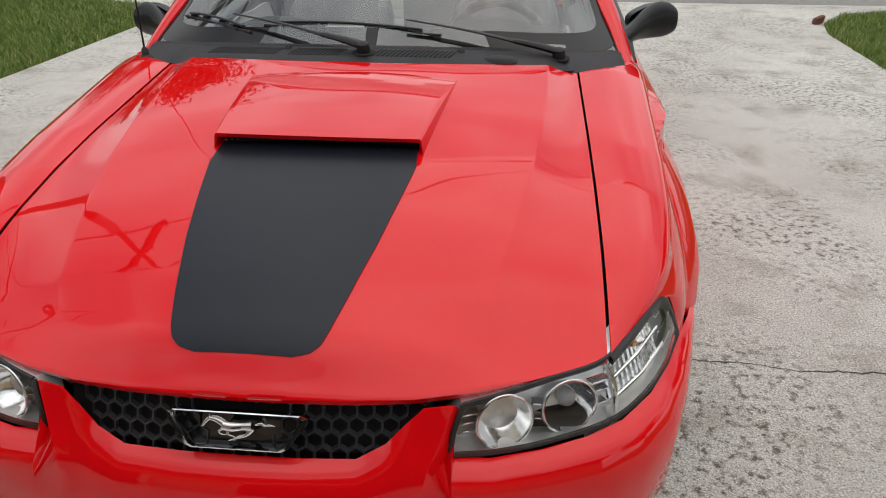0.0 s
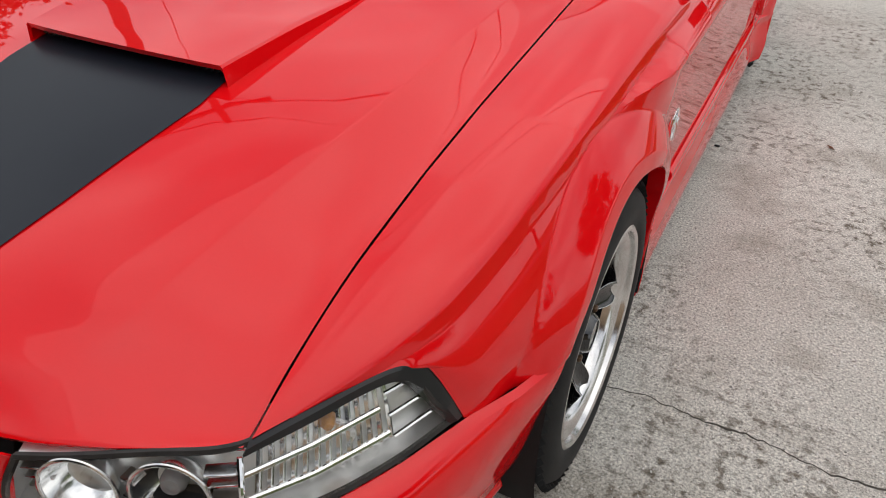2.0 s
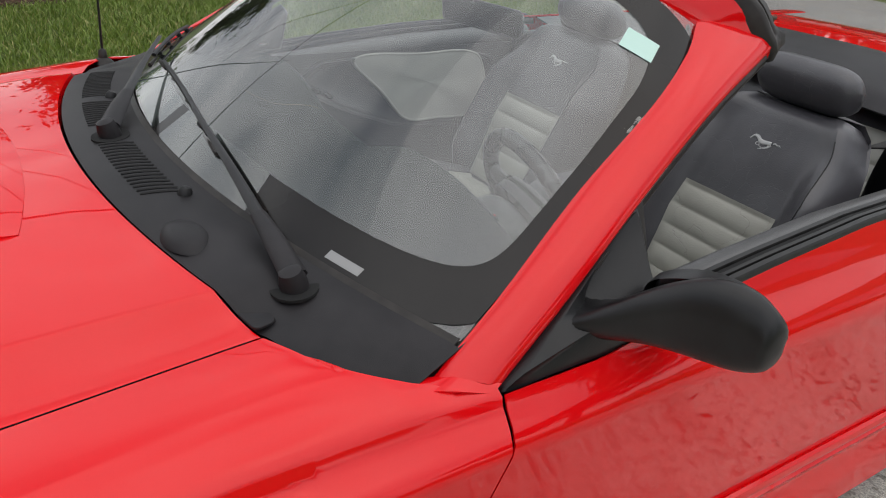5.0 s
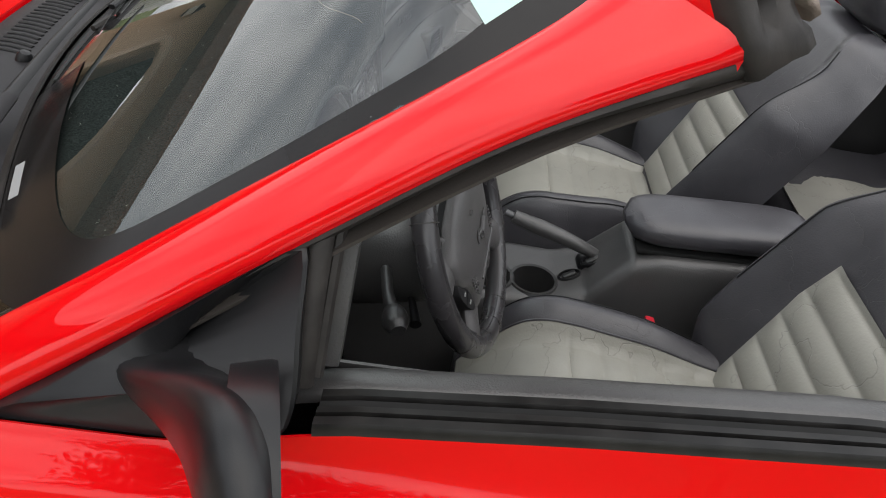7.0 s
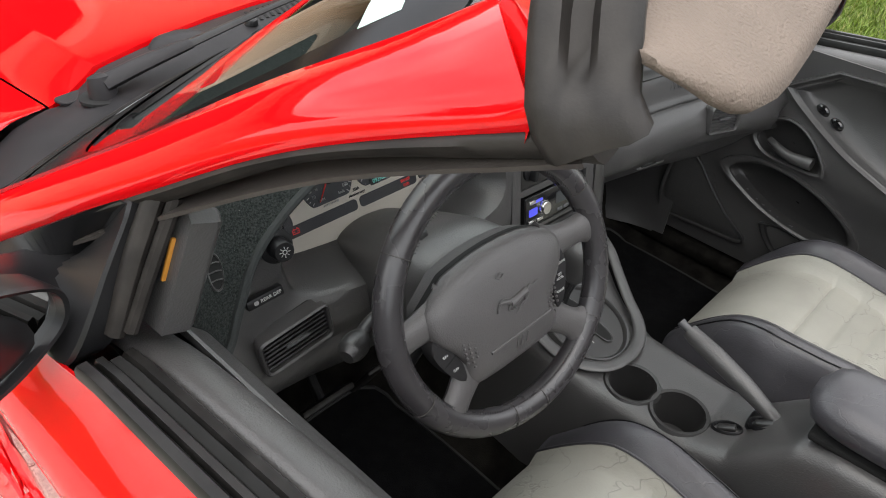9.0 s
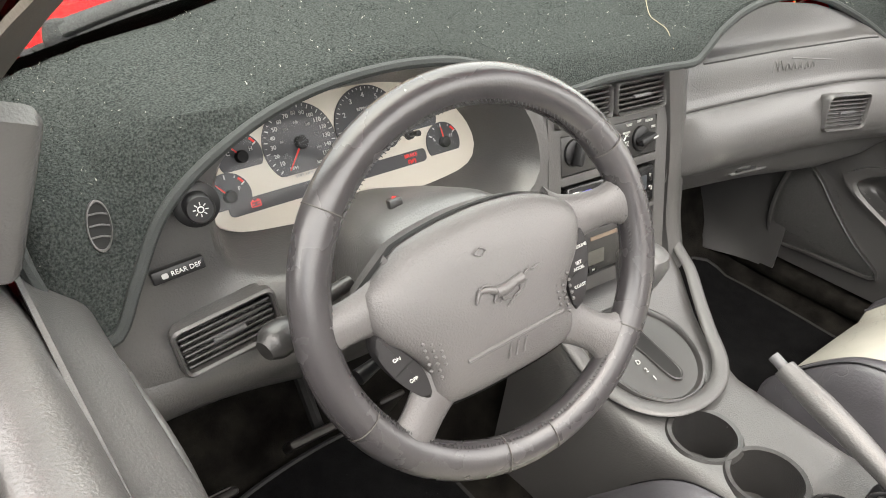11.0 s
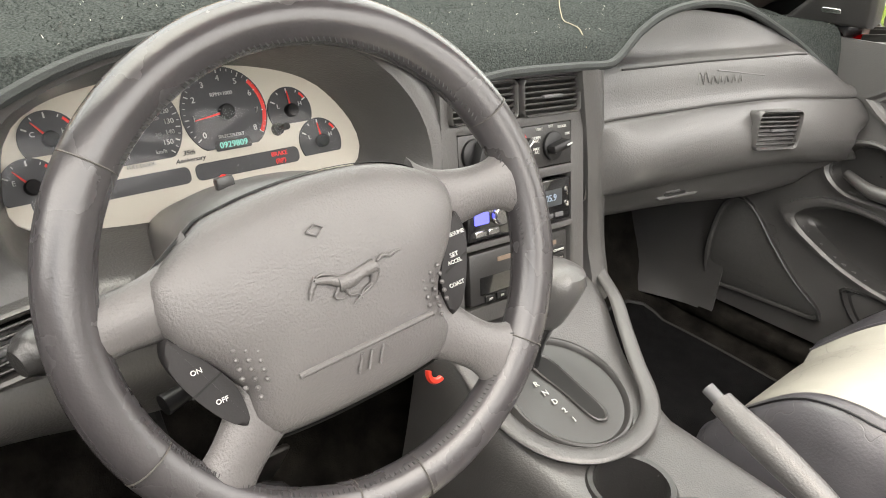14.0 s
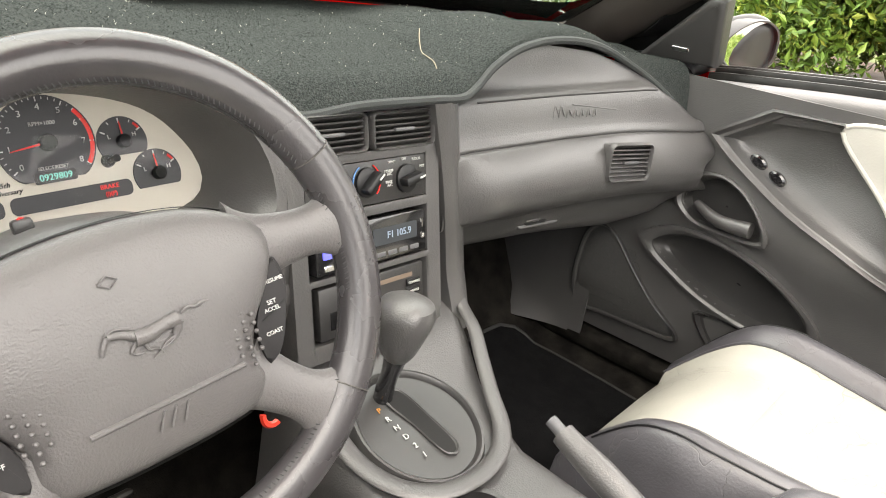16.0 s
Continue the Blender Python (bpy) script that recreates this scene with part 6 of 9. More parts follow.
# stitching along the inner rim and seams of the leather
bm = bmesh.new()
for lo, hi in ((-60, -30), (35, 62), (-5, 25), (118, 145), (205, 232), (-150, -120), (62, 118), (-120, -60)):
    k = lo
    while k < hi:
        t = radians(k)
        m = M_WHEEL @ pose(0.1575 * math.cos(t), 0.1575 * math.sin(t), 0.0095, 0, 0, k + 20)
        rbox(m, (0.0036, 0.0008, 0.0005), 0, 1, bm)
        k += 1.5
tagged(part("stitching", bm, mat("dark_stitch", (0.018, 0.018, 0.020), 0.7), steer), kind="stuff")
SEAM_THREAD = mat("leather_seam_thread", (0.07, 0.065, 0.06), 0.7)
for ang in (-32, 33, 147, 212, 264, 282):
    t = radians(ang)
    m = M_WHEEL @ pose(0.1735 * math.cos(t), 0.1735 * math.sin(t), 0, 90, 0, 0)
    m = M_WHEEL @ pose(0, 0, 0, 0, 0, ang) @ pose(0.1735, 0, 0, 90, 0, 0)
    part("leather_seam", ring(m, 0.0181, 0.0006, 20, 5), SEAM_THREAD, steer)

# column cowl, stalk, hazard switch and key
col = [(-0.085, 0.035), (-0.075, 0.062), (-0.04, 0.078), (0, 0.082), (0.04, 0.078), (0.075, 0.062), (0.085, 0.035), (0.08, -0.04), (0.05, -0.075), (0, -0.082), (-0.05, -0.075), (-0.08, -0.04)]
rows = []
for z, s, dy in ((-0.045, 0.86, -0.004), (-0.060, 1.0, -0.004), (-0.11, 1.04, -0.002), (-0.18, 1.0, 0.0), (-0.30, 0.9, 0.0)):
    rows.append([M_WHEEL @ Vector((v.x * s, v.y * s + dy - 0.010, z)) for v in closed_curve([(x, y, 0) for x, y in col], 40)])
column = part("steering_column", grid(rows, closed=True, cap=True), VINYL, car, "charcoal column cowl")
m = M_WHEEL @ pose(-0.040, 0.067, -0.100, -80, 0, 8)
hz = part("hazard_switch", rbox(m @ pose(0, 0, 0.004), (0.015, 0.011, 0.012), 0.003, 2), VINYL_DARK, column, "black hazard button with a red triangle")
part("hazard_mark", prism(m @ pose(0, 0, 0.0102), [(-0.0025, -0.002), (0.0025, -0.002), (0, 0.0025)], 0.0006), RED_PRINT, hz)
bm = tube([(0.475, 0.955, 0.802), (0.525, 0.965, 0.797), (0.552, 0.975, 0.792)], [0.0075, 0.008, 0.0095], 14, None, 12)
tube([(0.545, 0.973, 0.793), (0.556, 0.977, 0.791), (0.566, 0.980, 0.790), (0.577, 0.984, 0.788), (0.580, 0.985, 0.7875)], [0.012, 0.0165, 0.0175, 0.0165, 0.010], 18, bm, 14)
part("indicator_stalk", bm, VINYL_DARK, column, "indicator stalk with a ribbed end")
bm = tube([(0.44, 0.99, 0.738), (0.475, 1.0, 0.733), (0.50, 1.005, 0.730)], [0.005, 0.006, 0.0085], 10, None, 10)
part("tilt_lever", bm, BLACK, column)
m = face_m((0.236, 0.978, 0.672), (-1, 0, 0), (0, -0.3, 1))
key = part("ignition_key", rbox(m @ pose(0, -0.01, 0.02), (0.016, 0.020, 0.004), 0.002, 2), SATIN_METAL, column, "key with a red plastic tag")
part("key_tag", ring(m @ pose(-0.002, -0.030, 0.02), 0.010, 0.0035, 16, 6, None, 160, 300), mat("red_plastic", (0.75, 0.05, 0.03), 0.3), key)

# ---- floor, tunnel and console ----
rows = []
for y, z in ((0.50, 0.60), (0.56, 0.42), (0.64, 0.28), (0.74, 0.225), (1.0, 0.215), (1.5, 0.22), (1.75, 0.24), (1.80, 0.36), (2.3, 0.40)):
    rows.append([(-0.80, y, z + 0.10), (-0.74, y, z + 0.02), (-0.60, y, z), (-0.22, y, z), (-0.16, y, z + 0.06), (-0.12, y, z + 0.16), (0.12, y, z + 0.16), (0.17, y, z + 0.06), (0.22, y, z), (0.60, y, z), (0.74, y, z + 0.02), (0.80, y, z + 0.10)])
part("cabin_floor", patch(rows, 50, 60), CARPET_GREY, car, "worn dark grey cabin carpet", thick=0.01)
part("underbody", rbox(pose(0, 1.35, 0.185), (1.66, 2.9, 0.03), 0.01), DARK, car)


def mat_on_floor(x0, x1, label):
    o = [(x0, 0.72), (x0, 1.16), (x0 + 0.03, 1.20), (x1 - 0.03, 1.20), (x1, 1.16), (x1, 0.76), (x1 - 0.10, 0.70), (x0 + 0.05, 0.68)]
    c = [(v.x, v.y) for v in closed_curve([(x, y, 0) for x, y in o], 60)]
    if sum(p[0] * q[1] - q[0] * p[1] for p, q in zip(c, c[1:] + c[:1])) < 0:
        c.reverse()

    def fl(y):
        return lin(y, [(0.64, 0.298), (0.74, 0.240), (1.0, 0.229), (1.5, 0.233)])
    cx, cy = sum(p[0] for p in c) / 60, sum(p[1] for p in c) / 60
    rows = [[(cx + (x - cx) * s, cy + (y - cy) * s, fl(cy + (y - cy) * s) + h) for x, y in c] for s, h in ((1, 0), (1, 0.006), (0.985, 0.009), (0.6, 0.008), (0.0, 0.008))]
    ob = part("floor_mat", grid(rows, closed=True), CARPET, None)
    tagged(ob, label, "floor mat", "floor mats of the car")
    part("mat_edge", tube([Vector((x, y, fl(y) + 0.007)) for x, y in c] + [Vector((c[0][0], c[0][1], fl(c[0][1]) + 0.007))], 0.0045, 6), mat("mat_binding", (0.016, 0.016, 0.017), 0.7, grain=0.4), ob)
    return ob


fm = mat_on_floor(0.235, 0.66, "black carpet floor mat in the driver's footwell")
part("mat_stud", lathe(pose(0.36, 1.135, 0.236), [(0.013, 0), (0.012, 0.005), (0.006, 0.006), (0.005, 0.003), (0, 0.003)], 20), GLOSS_BLACK, fm)
mat_on_floor(-0.66, -0.235, "black carpet floor mat specked with lint, passenger footwell")


def con(y):
    """Console: height, left edge, right edge."""
    z = lin(y, [(0.84, 0.590), (0.90, 0.562), (0.94, 0.540), (0.98, 0.520), (1.04, 0.505), (1.10, 0.497), (1.27, 0.497), (1.33, 0.516), (1.37, 0.560), (1.41, 0.602), (1.46, 0.616), (1.75, 0.626), (1.84, 0.56)])
    l = lin(y, [(0.84, 0.128), (0.95, 0.128), (1.02, 0.130), (1.10, 0.128), (1.30, 0.116), (1.42, 0.098), (1.80, 0.100)])
    r = lin(y, [(0.84, -0.195), (0.92, -0.165), (1.02, -0.105), (1.10, -0.078), (1.30, -0.065), (1.42, -0.058), (1.80, -0.060)])
    return z, l, r


rows = []
CUPS = ((0.062, 1.140, 0.042), (0.060, 1.230, 0.044))
for i in range(151):
    y = 0.86 + 0.98 * i / 150
    z, l, r = con(y)
    c = (l + r) / 2
    rows.append(cr([(l + 0.045, y, 0.27), (l + 0.022, y, (z + 0.27) / 2), (l + 0.008, y, z - 0.030), (l, y, z - 0.008), (l - 0.014, y, z), (c + 0.03, y, z - 0.001), (c - 0.03, y, z - 0.001), (r + 0.014, y, z), (r, y, z - 0.008), (r - 0.008, y, z - 0.030), (r - 0.022, y, (z + 0.27) / 2), (r - 0.045, y, 0.27)], 96))
bm = grid(rows)
bmesh.ops.delete(bm, geom=[f for f in bm.faces if f.calc_center_median().z > 0.46 and any(math.hypot(f.calc_center_median().x - x, f.calc_center_median().y - y) < q + 0.003 for x, y, q in CUPS)], context="FACES")
console = part("centre_console", bm, VINYL, car, "charcoal centre console with cup holders and gear selector", thick=0.003)
SELECTOR = mat("satin_charcoal_selector", (0.034, 0.033, 0.033), 0.32, spec=0.6, tint=(0.042, 0.041, 0.040), tint_size=9.0, grain=0.08, grain_size=500)
# the rib that sweeps down from the stack and round the selector
rib = [(-0.190, 0.872, 0.596), (-0.185, 0.892, 0.575), (-0.168, 0.932, 0.560), (-0.138, 0.975, 0.542), (-0.104, 1.022, 0.526), (-0.072, 1.066, 0.516), (-0.036, 1.092, 0.511), (0.015, 1.102, 0.509), (0.068, 1.092, 0.510), (0.104, 1.058, 0.514), (0.118, 1.008, 0.522), (0.120, 0.955, 0.545), (0.118, 0.900, 0.575)]
part("console_rib", tube(rib, [0.010, 0.011, 0.0125, 0.0135, 0.013], 14, None, 76, flat=0.36), VINYL, console, "raised rib round the selector")
m = face_m((0.020, 1.006, 0.5275), (-1, 0, 0), (0, -1, 0.29))
bez = [(0.080 * math.cos(2 * math.pi * k / 56), 0.084 * math.sin(2 * math.pi * k / 56)) for k in range(56)]
rows = [[m @ Vector((x * s, y * s, z)) for x, y in bez] for s, z in ((1.10, -0.016), (1.07, -0.003), (1.03, 0.0035), (0.99, 0.004), (0.95, 0.001), (0.93, -0.003), (0.90, -0.0035), (0.5, -0.0015), (0.0, -0.0005))]
selector = part("gear_selector", grid(rows, closed=True), SELECTOR, console, "dark oval selector plate with gear letters")
slot = [(v.x, v.y) for v in closed_curve([(-0.012, 0.052, 0), (0.002, 0.058, 0), (0.014, 0.048, 0), (0.019, 0.0, 0), (0.020, -0.044, 0), (0.012, -0.055, 0), (0.000, -0.048, 0), (-0.006, 0.0, 0)], 36)]
if sum(p[0] * q[1] - q[0] * p[1] for p, q in zip(slot, slot[1:] + slot[:1])) < 0:
    slot.reverse()
rim = [(x * 1.22 - 0.001, y * 1.07) for x, y in slot]
bm = grid([[m @ Vector((x, y, z)) for x, y in q] for q, z in ((rim, -0.004), (rim, 0.0016), ([((a[0] + b[0]) / 2, (a[1] + b[1]) / 2) for a, b in zip(rim, slot)], 0.0026), (slot, 0.0010))], closed=True)
part("slot_rim", bm, SELECTOR, selector)
# Near-black plate on the uncut selector for the shade in its slot
part("selector_slot_shade", prism(m @ pose(0, 0, -0.001), slot, 0.0022), DARK, selector)
for k, s in enumerate(("P", "R", "N", "D", "2", "1")):
    words("gear_letter", s, 0.0105, m @ pose(-0.031 + 0.0012 * k, 0.040 - 0.0155 * k, 0.0006, 0, 0, -8), AMBER if s == "P" else WHITE_PRINT, selector)
lever = part("gear_lever", tube([(0.030, 0.948, 0.505), (0.030, 0.955, 0.56), (0.026, 0.962, 0.60), (0.026, 0.964, 0.618)], [0.015, 0.0125, 0.0115, 0.016], 16, None, 14), GLOSS_BLACK, selector, "black gear lever")
rows = []
for z, rx, ry, dx in ((0.604, 0.014, 0.014, 0.0), (0.615, 0.022, 0.022, 0.0), (0.630, 0.026, 0.028, -0.002), (0.648, 0.031, 0.034, -0.005), (0.664, 0.034, 0.038, -0.008), (0.677, 0.030, 0.034, -0.009), (0.684, 0.018, 0.022, -0.009), (0.686, 0.002, 0.003, -0.009)):
    rows.append([Vector((0.026 + dx + rx * math.cos(2 * math.pi * k / 24), 0.966 + ry * math.sin(2 * math.pi * k / 24), z)) for k in range(24)])
part("gear_knob", grid(rows, closed=True, cap=True), VINYL, selector, "grey moulded selector handle")
# cup holders
for x, y, r in CUPS:
    bm = lathe(pose(x, y, 0.0), [(r + 0.010, 0.4965), (r + 0.006, 0.5025), (r, 0.5015), (r - 0.003, 0.47), (r - 0.006, 0.430), (0.0, 0.428)], 40)
    part("cup_holder", bm, VINYL_DARK, console, "round cup holder")
bm = bmesh.new()
for i in range(5):
    for j in range(5):
        if (i - 2) ** 2 + (j - 2) ** 2 < 7:
            bmesh.ops.create_uvsphere(bm, u_segments=8, v_segments=5, radius=0.003, matrix=pose(0.060 + 0.011 * (i - 2), 1.230 + 0.011 * (j - 2), 0.430))
part("cup_studs", bm, VINYL, console)
for x, y in ((0.042, 1.304), (0.018, 1.348)):
    m = pose(x, y, con(y)[0] + 0.001, 18, 0, 14) @ Matrix.Diagonal((0.62, 1, 1, 1))
    sw = part("console_switch", lathe(m, [(0.025, -0.004), (0.025, 0.003), (0.022, 0.0055), (0.0195, 0.003), (0.019, -0.002), (0, -0.002)], 36), BLACK, console, "oval black console switch")
    part("rocker", rbox(m @ pose(0, 0, 0.002, 8, 0, 0), (0.022, 0.030, 0.009), 0.004, 3), VINYL_DARK, sw)
# armrest
rows = []
for k in range(25):
    t = k / 24
    y = 1.385 + 0.375 * t
    e = math.sqrt(max(0.0, 1 - (2 * t - 1) ** 6))
    zc = 0.657 + 0.012 * t
    hw, hh = 0.074 * (0.30 + 0.70 * e), 0.031 * (0.20 + 0.80 * e)
    rows.append([(0.020 + hw * math.copysign(abs(math.cos(q)) ** 0.6, math.cos(q)), y, zc + hh * math.copysign(abs(math.sin(q)) ** 0.75, math.sin(q))) for q in [2 * math.pi * j / 28 for j in range(28)]])
arm = part("armrest", grid(rows, closed=True, cap=True), LEATHER, console, "padded dark leather armrest lid")
part("lid_gap", rbox(pose(0.020, 1.590, 0.624, 1.5, 0, 0), (0.128, 0.36, 0.012), 0.005, 2), DARK, console)
# handbrake
hb = part("handbrake", tube([(0.006, 1.400, 0.520), (-0.002, 1.345, 0.545), (-0.012, 1.290, 0.562), (-0.026, 1.180, 0.590), (-0.027, 1.174, 0.592)], [0.012, 0.0125, 0.016, 0.0175, 0.014], 14, None, 24), VINYL, console, "grey handbrake lever")
part("brake_button", tube([(-0.027, 1.176, 0.591), (-0.0295, 1.155, 0.598)], 0.0075, 14), SATIN_DARK, hb)
part("brake_boot", rbox(pose(0.0, 1.375, 0.525, 12, 0, 4), (0.050, 0.11, 0.03), 0.012, 3), BLACK, hb)
# pedals
part("brake_pedal", rbox(pose(0.40, 0.72, 0.36, 50, 0, 0), (0.12, 0.055, 0.014), 0.006, 2), RUBBER, car, "ribbed rubber brake pedal")
part("brake_arm", tube([(0.40, 0.71, 0.36), (0.40, 0.62, 0.48), (0.40, 0.60, 0.62)], 0.010, 8), DARK, car)
bm = rbox(pose(0.60, 0.72, 0.33, 48, 0, 0), (0.10, 0.11, 0.012), 0.006, 2)
for k in range(6):
    rbox(pose(0.60, 0.72, 0.33, 48, 0, 0) @ pose(0, -0.042 + 0.017 * k, 0.007), (0.085, 0.005, 0.005), 0.001, 1, bm)
part("foot_rest", bm, RUBBER, car, "ribbed rubber footrest")
part("throttle_pedal", rbox(pose(0.275, 0.70, 0.32, 60, 0, 0), (0.05, 0.12, 0.012), 0.006, 2), RUBBER, car)


# ---- seats ----
def seat(cx, name_label):
    def half(y):
        return lin(y, [(1.085, 0.228), (1.16, 0.246), (1.28, 0.248), (1.36, 0.236), (1.45, 0.214), (1.60, 0.196)])

    def insert(y):
        return lin(y, [(1.085, 0.150), (1.20, 0.156), (1.30, 0.150), (1.45, 0.128), (1.60, 0.108)])

    def up(dx, y):
        """Cushion top: a dished middle between rounded bolsters."""
        a, w, b = abs(dx), half(y), insert(y)
        t = max(0.0, min(1.0, (a - b * 0.86) / max(w - b * 0.86, 0.01)))
        bol = 0.058 * math.sin(math.pi * min(1.0, t * 0.98)) ** 0.8 * (1 - 0.55 * smooth01((y - 1.40) / 0.18)) * (0.55 + 0.45 * smooth01((y - 1.09) / 0.12))
        edge = -0.085 * smooth01((t - 0.62) / 0.38) ** 1.3
        front = -0.125 * max(0.0, (1.27 - y) / 0.185) ** 2.0
        return (0.520 if cx > 0 else 0.500) - 0.055 * (y - 1.16) + bol + edge + front

    qs = [i / 21 - 1 for i in range(43)]
    ys = [1.085 + 0.012 * i for i in range(44)]
    rows = []
    for y in ys:
        w = half(y)
        rows.append([(cx - w, y, 0.30)] + [(cx + q * w, y, max(0.34, up(q * w, y)) - 0.014 * smooth01((insert(y) - 0.006 - abs(q * w)) / 0.012)) for q in qs] + [(cx + w, y, 0.30)])
    rows.insert(0, [(p[0], 1.085, 0.30) for p in rows[0]])
    s = part("seat", grid(rows), LEATHER, car, name_label)
    # pale insert with cross pleats behind a plain front pad
    rows = []
    for i in range(110):
        y = 1.088 + 0.50 * i / 109
        w = insert(y)
        pl = 0.0
        if y > 1.285:
            pl = 0.008 * (abs(math.sin(math.pi * (y - 1.285) / 0.058)) ** 0.45) - 0.006
        row = []
        for j in range(-14, 15):
            dx = w * j / 14
            puff = 0.010 * (1 - (j / 14) ** 4)
            row.append((cx + dx, y, max(0.345, up(dx, y)) + 0.002 + puff * 0.6 + pl * (1 - (j / 14) ** 8)))
        rows.append(row)
    part("cushion_insert", grid(rows), LEATHER_LIGHT, s, "pale grey pleated insert", sharp=70)
    for sx in (-1, 1):
        part("cushion_piping", tube([(cx + sx * insert(y), y, max(0.346, up(insert(y), y)) + 0.003) for y in ys[:42]], 0.0024, 6), LEATHER, s)

    # backrest
    def bk(v):
        return Vector((0, 1.600 + 0.255 * v + 0.03 * v * v, 0.455 + 0.520 * v))

    out = Vector((0, -0.90, 0.43))

    def width(v):
        return lin(v, [(0, 0.235), (0.3, 0.252), (0.62, 0.250), (0.85, 0.215), (0.95, 0.185), (1.0, 0.150)])

    def dep(dx, v):
        a = abs(dx) / width(v)
        bol = 0.072 * smooth01((a - 0.50) / 0.34) * (1 - 0.75 * smooth01((v - 0.60) / 0.25)) * (0.35 + 0.65 * smooth01((v + 0.02) / 0.18))
        return 0.060 + bol - 0.100 * max(0.0, (a - 0.76) / 0.24) ** 2.4 - 0.05 * max(0.0, (v - 0.93) / 0.07) ** 2

    rows, back = [], []
    for i in range(44):
        v = i / 43
        c = bk(v)
        rows.append([c + Vector((cx + width(v) * j / 20, 0, 0)) + out * (dep(width(v) * j / 20, v) - (0.012 if abs(width(v) * j / 20) < 0.105 and 0.05 < v < 0.52 else 0.0)) for j in range(-20, 21)])
        back.append([c + Vector((cx + width(v) * j / 20, 0.055 - 0.025 * (j / 20) ** 4, 0.0)) for j in range(-20, 21)])
    bm = grid([r + list(reversed(b)) for r, b in zip(rows, back)], closed=True, cap=True)
    part("backrest", bm, LEATHER, s, "dark leather backrest")
    rows = []
    for i in range(90):
        v = 0.03 + 0.51 * i / 89
        c = bk(v)
        w = lin(v, [(0, 0.118), (0.4, 0.140), (0.60, 0.135), (0.63, 0.130)])
        pl = 0.009 * (abs(math.sin(math.pi * (v - 0.03) / 0.098)) ** 0.5) - 0.005
        rows.append([c + Vector((cx + w * j / 14, 0, 0)) + out * (dep(w * j / 14, v) + 0.003 + (0.006 + pl) * (1 - (j / 14) ** 8)) for j in range(-14, 15)])
    part("backrest_insert", grid(rows), LEATHER_LIGHT, s, "pale grey horizontally pleated panel", sharp=70)
    rows = []
    for k in range(-14, 15):
        u = k / 14
        e = (1 - abs(u) ** 5) ** 0.5
        c = Vector((cx + 0.138 * u, 1.880, 1.040))
        rows.append([c + Vector((0, (0.052 * e + 0.004) * math.cos(q), (0.056 * e + 0.004) * math.sin(q) - 0.012 * math.cos(q))) for q in [2 * math.pi * j / 24 for j in range(24)]])
    part("headrest", grid(rows, closed=True, cap=True), LEATHER, s, "rounded dark leather headrest")
    c = bk(0.80) + out * (dep(0, 0.80) + 0.001) + Vector((cx, 0, 0))
    part("embroidered_horse", horse(face_m(c, (1, 0, 0), (0, 0.45, 0.9)), 0.085, 0.002), mat("silver_thread", (0.45, 0.45, 0.45), 0.5), s, "silver embroidered horse")
    for sx in (-1, 1):
        part("seat_seam", tube([bk(v) + Vector((cx + sx * width(v) * 0.80, 0, 0)) + out * (dep(width(v) * 0.80, v) + 0.0005) for v in [0.30 + 0.60 * i / 30 for i in range(31)]], 0.0016, 6), BLACK, s)
        part("seat_seam", tube([(cx + sx * 0.82 * half(y), y, up(0.82 * half(y), y) + 0.0005) for y in ys[4:40]], 0.0014, 6), BLACK, s)
    return s


seat(0.395, "dark leather driver's seat with creased pale grey inserts")
seat_p = seat(-0.395, "dark leather passenger seat with pale grey inserts")
part("scuff", rbox(pose(-0.612, 1.42, 0.531, 0, -30, 20), (0.014, 0.022, 0.003), 0.001, 2), THREAD, seat_p, "scuffed patch on the bolster")
# belt buckle beside the console
bk_m = pose(0.178, 1.447, 0.512, -12, 6, 0)
buckle = part("belt_buckle", rbox(bk_m @ pose(0, 0, -0.035), (0.040, 0.026, 0.085), 0.006, 3), VINYL_DARK, car, "black belt buckle with a red release")
part("buckle_release", rbox(bk_m @ pose(0, 0, 0.010), (0.036, 0.020, 0.008), 0.004, 2), BUCKLE_RED, buckle)
# rear bench
rows = []
for y, z in ((1.88, 0.42), (1.92, 0.50), (2.0, 0.53), (2.15, 0.52), (2.25, 0.53), (2.30, 0.62), (2.36, 0.78), (2.40, 0.86), (2.46, 0.88)):
    rows.append([(-0.66, y, z + 0.02), (-0.55, y, z + 0.012), (-0.36, y, z - 0.008), (-0.10, y, z + 0.01), (0, y, z + 0.02), (0.10, y, z + 0.01), (0.36, y, z - 0.008), (0.55, y, z + 0.012), (0.66, y, z + 0.02)])
bench = part("rear_seat", patch(rows, 40, 50), LEATHER, car, "dark leather rear bench with pale inserts", thick=0.02)
for s in (1, -1):
    rows = []
    for y, z in ((1.915, 0.512), (2.0, 0.540), (2.15, 0.530), (2.23, 0.530)):
        rows.append([(s * 0.36 - 0.16, y, z), (s * 0.36, y, z - 0.006), (s * 0.36 + 0.16, y, z)])
    part("bench_insert", patch(rows, 20, 12), LEATHER_LIGHT, bench, thick=0.012)
    rows = []
    for i in range(80):
        v = i / 79
        pl = 0.008 * abs(math.sin(math.pi * v * 6)) ** 0.5
        w = 0.165 - 0.02 * v
        rows.append([(s * 0.33 + w * j / 10, 2.255 + 0.135 * v - (0.012 + pl) * (1 - (j / 10) ** 8), 0.585 + 0.265 * v) for j in range(-10, 11)])
    part("bench_back_insert", grid(rows), LEATHER_LIGHT, bench, "pale pleated panel", sharp=70, thick=0.006)


